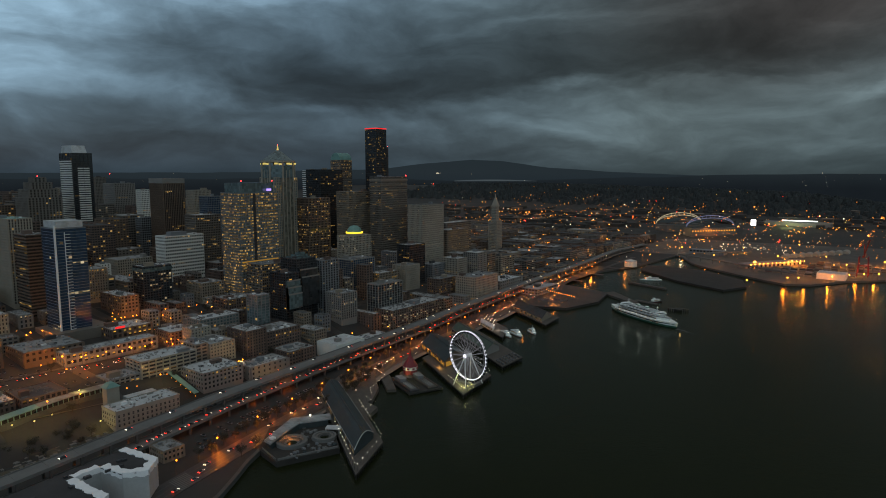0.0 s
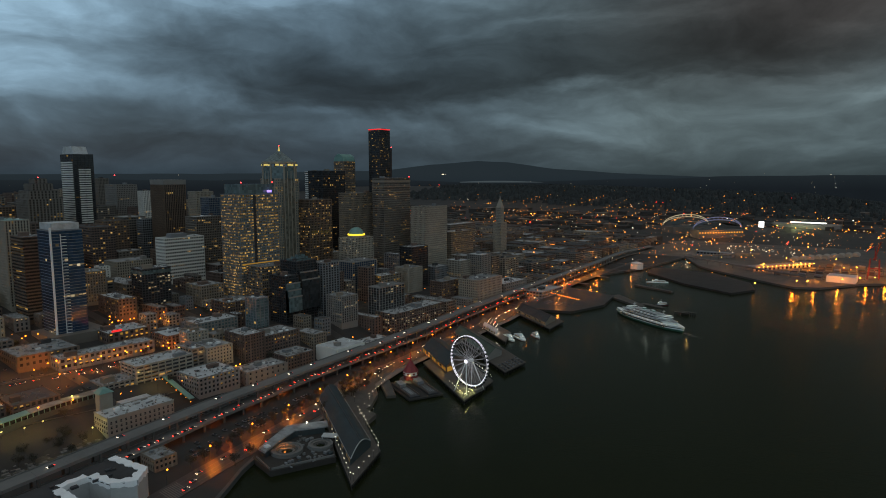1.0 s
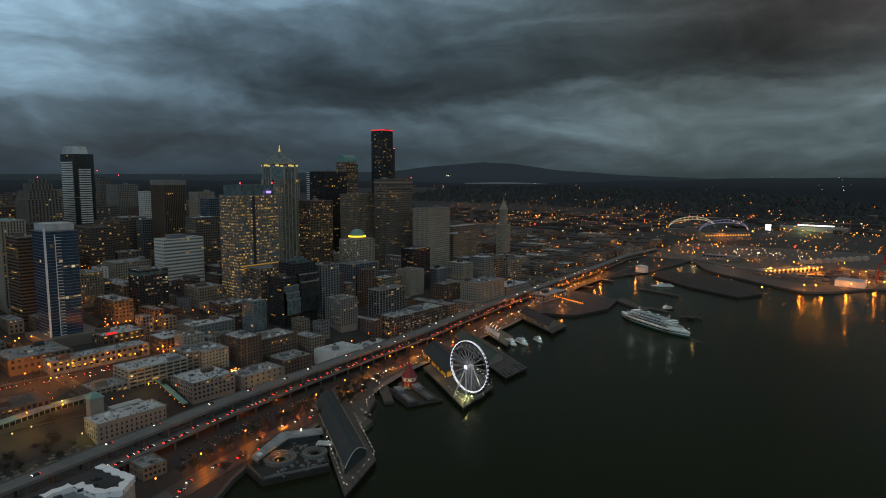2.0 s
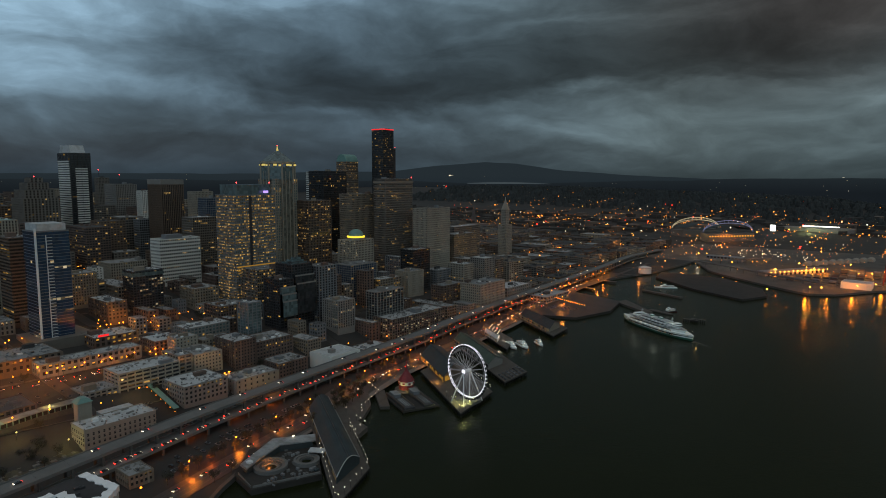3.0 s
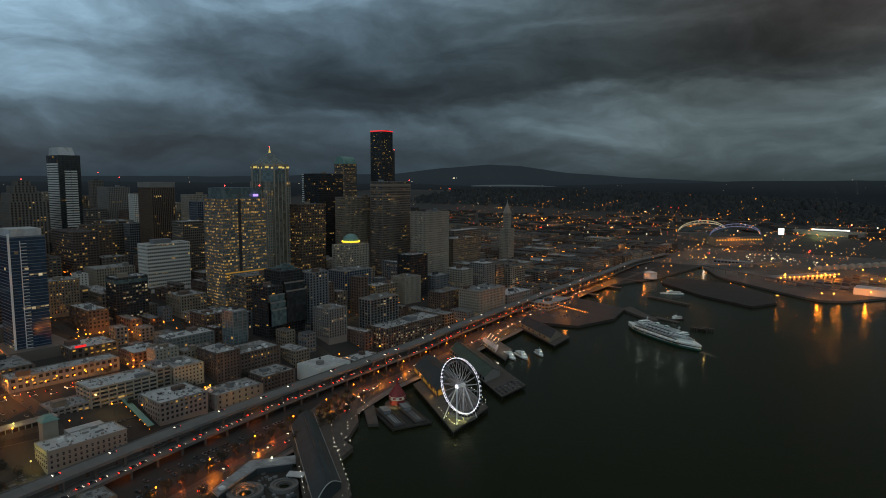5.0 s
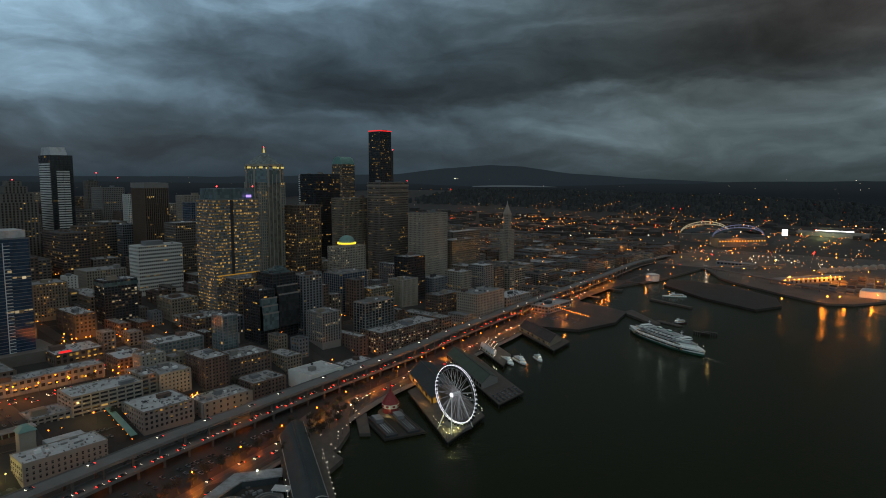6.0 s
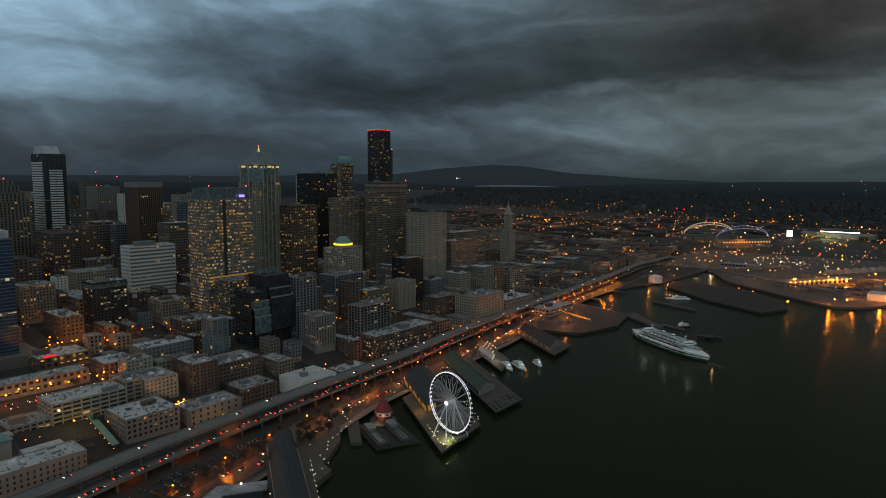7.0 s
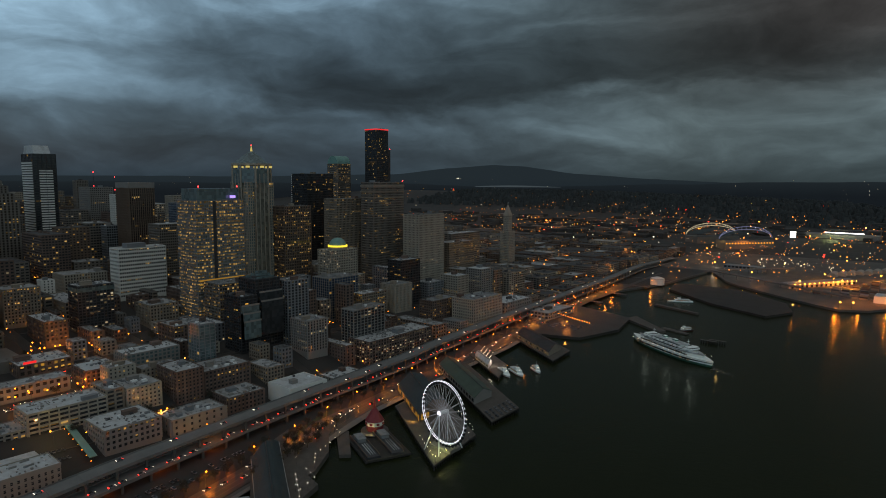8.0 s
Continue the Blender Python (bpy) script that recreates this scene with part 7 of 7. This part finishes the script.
for q in ((-6, 1190, 14), (138, 893, 10)):
    a, b = Vector((-132, 1036, 14)), Vector(q)
    part("gallery", made(rod, a, b, 2.0, 6), "paver", gallery)
    for i in range(1, 9):
        c = a.lerp(b, i / 9)
        part("trestle", made(rod, (c.x, c.y, 3.3), tuple(c), 0.5, 5), "darksteel", gallery)
building("terminal_warehouse", "white tent-roofed shed at the water's edge", 170, 215, 900, 935, 14, "white", "white", 10, 10, 0.15, 0.9, share=0, z0=3.4, gear=0, roof="roof_pale", house=False)
building("terminal_warehouse", "long flat shed at the terminal gate", -140, -60, 1150, 1180, 13, "grey", "glass_dark", 9, 8, 0.3, 0.6, share=0.2, z0=3.4, gear=2, house=False)


def quay_crane(x, y):
    root = thing("quay_crane", (x, y, 3.4), "tall red steel container crane with raised boom", "crane", "quay cranes")
    for sx in (-9, 9):
        for sy in (-11, 11):
            part("leg", made(rod, (x + sx, y + sy, 3.4), (x + sx * 0.8, y + sy * 0.8, 42), 0.9, 6), "red", root)
    part("girder", made(box, x - 2, x + 2, y - 12, y + 34, 41, 44), "red", root)
    part("boom", made(rod, (x, y - 12, 42), (x + 10, y - 36, 78), 1.2, 6), "red", root)
    part("mast", made(rod, (x, y, 44), (x, y - 4, 66), 0.9, 6), "red", root)
    part("stay", made(rod, (x, y - 4, 66), (x + 9, y - 34, 75), 0.3, 5), "red", root)
    part("cross_beam", made(box, x - 8, x + 8, y - 10, y - 8, 24, 26), "red", root)


quay_crane(236, 985), quay_crane(330, 1110)
flood = street_lamp(11, 2.0, "lamp_quay", 1.0, "tall orange quay floodlight mast", group="quay floodlights")
flood.location = (82, 731, 3.4)
quay = [(82, 731), (-12, 815), (134, 803), (150, 812), (196, 868), (219, 908), (262, 950), (60, 900), (330, 1020), (390, 1100), (240, 930), (300, 985)]
for i, (x, y) in enumerate(quay):
    if i:
        copy_thing(flood if i not in (1, 7) else sodium, pose(x, y, 3.4))
    if i in (2, 4, 6, 8):
        lit_at(x - 6, y + 12, 15, 22000, (1.0, 0.25, 0.015), 1.0)
for x, y in ((40, 1000), (120, 1030), (200, 1060), (60, 1130), (150, 1180), (-60, 1060), (260, 1150), (-40, 1250), (-170, 1180), (100, 1060)):
    copy_thing(flood, pose(x, y, 3.4))
    lit_at(x, y, 14, 50000 if x > -50 else 9000, (1.0, 0.30, 0.02) if x > -50 else LAMP_WHITE, 1.5)
for x, y in ((-180, 640), (-150, 450), (-120, 400), (-200, 380), (-195, 560), (-205, 720), (-172, 815), (-150, 880), (-90, 930), (-20, 950), (-190, 960)):
    copy_thing(sodium, pose(x, y, 3.6))
    lit_at(x, y, 13, 7000, SODIUM, 1.0)


# unseen high lights added to give the southern district an overall orange glow
for x, y, power in ((-300, 900, 11000), (-480, 1000, 12000), (-620, 820, 10000), (-380, 1180, 18000), (-700, 1120, 18000), (-250, 1320, 20000), (-520, 1420, 24000), (-860, 1360, 24000), (-120, 1400, 20000)):
    lit_at(x, y, ground_z(x, y) + 24, power, (1.0, 0.36, 0.07), 2.0)


# ---- stadium and ballpark ----
def stadium():
    cx, cy = -288, 1690
    root = thing("stadium", (cx, cy, 4), "football stadium with two lit roof arches over dark stands", "stadium")
    ux, uy = Vector((0.62, 0.78, 0)), Vector((-0.78, 0.62, 0))
    c = Vector((cx, cy, 0))

    def at(a, b, z):
        return c + ux * a + uy * b + Vector((0, 0, z))

    for s, shift in ((1, -4), (-1, 4)):
        bm = bmesh.new()
        pts = [at(shift + 88 * math.cos(math.pi * i / 18), s * 78, 34 + 35 * math.sin(math.pi * i / 18)) for i in range(19)]
        low = [at(shift + 88 * math.cos(math.pi * i / 18), s * 78, 34 + 27 * math.sin(math.pi * i / 18)) for i in range(19)]
        for p, q in zip(pts, pts[1:]):
            rod(bm, p, q, 0.9, 5)
        for p, q in zip(low, low[1:]):
            rod(bm, p, q, 0.8, 5)
        for p, q in zip(pts[1:-1], low[1:]):
            rod(bm, p, q, 0.4, 4)
        part("arch", bm, "arch_glow" if s > 0 else "blue_glow", root, "lit lattice roof arch")
        bm = bmesh.new()
        rows = []
        for i in range(13):
            t = -1 + i / 6
            rows.append([bm.verts.new(at(shift + t * 80, s * 76, 40 + 12 * (1 - t * t))), bm.verts.new(at(shift + t * 72, s * 30, 38 + 14 * (1 - t * t)))])
        for p, q in zip(rows, rows[1:]):
            bm.faces.new((p[0], q[0], q[1], p[1]))
        part("roof", bm, "shed", root)
        bm = bmesh.new()
        prism(bm, [at(shift - 80, s * 96, 0).xy[:], at(shift + 80, s * 96, 0).xy[:], at(shift + 72, s * 40, 0).xy[:], at(shift - 72, s * 40, 0).xy[:]], 4, 30)
        bmesh.ops.recalc_face_normals(bm, faces=bm.faces)
        part("stand", bm, "brown", root)
        for i in range(17):
            p = at(shift - 76 + i * 9.5, s * 97, 22)
            part("concourse_lamp", made(bead, tuple(p), 2.6), "concourse", root)
    part("field_glow", made(prism, [at(-60, -30, 0).xy[:], at(60, -30, 0).xy[:], at(60, 30, 0).xy[:], at(-60, 30, 0).xy[:]], 6, 7), "grass", root)


# two orange lights with no fixture, added to warm the terminal's water side
for x, y in ((150, 892), (226, 962)):
    lit_at(x, y, 14, 16000, (1.0, 0.28, 0.02), 1.5)
stadium()
lit_at(-288, 1570, 34, 14000, AMBER, 4)
lit_at(-210, 1610, 30, 34000, SODIUM, 4)
ball = thing("ballpark", (-60, 2060, 4), "ballpark with white floodlight bar and green-lit stands", "ballpark")
part("stand", made(box, -150, 60, 2040, 2110, 4, 30), "concrete", ball)
part("roof_truss", made(box, -100, 30, 2030, 2050, 44, 47), "darksteel", ball)
part("flood_bar", made(box, -86, 22, 2028, 2030, 36, 38.6), "white_glow", ball, "bright floodlight bar")
part("screen", made(box, -166, -150, 1928, 1930, 22, 42), "white_glow", ball, "bright white video screen")
lit_at(-60, 2000, 30, 60000, (0.9, 1.0, 0.35), 6)
rng = random.Random(9)
bm = bmesh.new()
for _ in range(85):
    x, y = rng.uniform(-230, 300), rng.uniform(1010, 1500)
    bead(bm, (x, y, rng.uniform(9, 20)), 0.4 + 1.3 * rng.random() ** 4)
tagged(new("terminal_lamps", mesh_of("terminal_lamps", bm, "lamp_far")), "scattered yard lamps over the terminal", "lamps", kind="stuff")
bm = bmesh.new()
for _ in range(60):
    x, y = rng.uniform(-110, 60), rng.uniform(1220, 1330)
    bead(bm, (x, y, rng.uniform(9, 20)), rng.uniform(0.6, 1.3))
tagged(new("gate_lamps", mesh_of("gate_lamps", bm, "lamp_far_white")), "cluster of white yard lamps at the gate", "lamps", kind="stuff")


# lamps of the nearer streets, too many to count
rng = random.Random(15)
bm = bmesh.new()
for x in AVENUES[1:7]:
    y = -430
    while y < 620:
        y += rng.uniform(24, 60)
        side = x + rng.choice([-7, 7])
        if not taken(side - 1, side + 1, y - 1, y + 1):
            bead(bm, (side, y, ground_z(x, y) + rng.uniform(6, 9)), rng.uniform(0.4, 0.75))
for y in CROSS[:12]:
    x = -210
    while x > -900:
        x -= rng.uniform(28, 80)
        side = y + rng.choice([-6, 6])
        if not taken(x - 1, x + 1, side - 1, side + 1):
            bead(bm, (x, side, ground_z(x, y) + rng.uniform(6, 9)), rng.uniform(0.35, 0.6))
tagged(new("downtown_lamps", mesh_of("downtown_lamps", bm, "lamp_far")), "orange lamps along the downtown streets", "street lights", kind="stuff")
for x, y, h in ((-2290, 650, 75), (-2200, 690, 60)):
    root = thing("radio_mast", (x, y, ground_z(x, y)), "slender far radio mast with red warning lights", "mast", "radio masts")
    z = ground_z(x, y)
    part("mast", made(prism, circle(x, y, 2.2, 4), z, z + 110 + h, circle(x, y, 0.5, 4)), "darksteel", root)
    for f in (0.45, 0.72, 1.0):
        part("beacon", made(bead, (x, y, z + (110 + h) * f), 2.0), "beacon", root, "red warning light")
for right in (4.6, -0.4, -5.4):
    ribbon("lane_line", ALASKAN, right, 0.25, lambda x, y: 3.37, "paver", "worn painted lane line", thick=0.015, y0=-330, y1=420, category="road marking")
for i in range(9):
    y = -270 + i * 1.6
    x = along(ALASKAN, y)
    slab("crosswalk_bar", [(x - 9, y), (x + 8, y - 0.3), (x + 8, y + 0.4), (x - 9, y + 0.7)], 3.36, 3.375, "paver", "painted crosswalk bar", "road marking")

def spoil_heap(x, y, r, h, seed):
    """A rounded, uneven heap of earth."""
    bm = bmesh.new()
    rings = []
    for q in range(6):
        f = q / 5
        ring = []
        for i in range(16):
            t = i * math.pi / 8
            lump = 1 + 0.35 * noise.noise((math.cos(t) * 1.3 + seed, math.sin(t) * 1.3, q * 0.4))
            ring.append(bm.verts.new((x + r * (1 - f) * lump * math.cos(t) * 1.5, y + r * (1 - f) * lump * math.sin(t), 4.9 + h * math.sin(f * math.pi / 2) * (0.8 + 0.2 * lump) - 0.3 * (q == 0))))
        rings.append(ring)
    for p, q in zip(rings, rings[1:]):
        for i in range(16):
            bm.faces.new((p[i], p[(i + 1) % 16], q[(i + 1) % 16], q[i]))
    bmesh.ops.remove_doubles(bm, verts=bm.verts, dist=0.02)
    ob = new("spoil_heap", mesh_of("spoil_heap", bm, "scrub"))
    tagged(ob, "rounded heap of bare earth on the building site", "earth heap", "earth heaps")


for i in range(13):
    spoil_heap(rng.uniform(-178, -134), rng.uniform(-336, -266), rng.uniform(2.5, 7), rng.uniform(0.8, 2.6), i * 3.1)
bm = bmesh.new()
for _ in range(160):
    x, y = rng.uniform(-180, -132), rng.uniform(-340, -262)
    a, b = rng.uniform(0.6, 3.5), rng.uniform(0.6, 5)
    box(bm, x, x + a, y, y + b, 4.9, 5.0 + rng.uniform(0.3, 1.4))
tagged(new("rubble", mesh_of("rubble", bm, "paver")), "pale building rubble on the bare bank", "rubble", kind="stuff")

for i in range(20):
    t = rng.random()
    x, y = near(-66, -98, t) + rng.uniform(-6, 6), near(-104, -22, t) + rng.uniform(-5, 5)
    copy_thing(trees[i % 2], pose(x, y, 3.6, 0, 0, i * 71))
for i in range(16):
    put_car(-216 - (i % 4) * 7, -322 + (i // 4) * 9, ground_z(-216 - (i % 4) * 7, -322 + (i // 4) * 9) + 0.1, 90, parked)
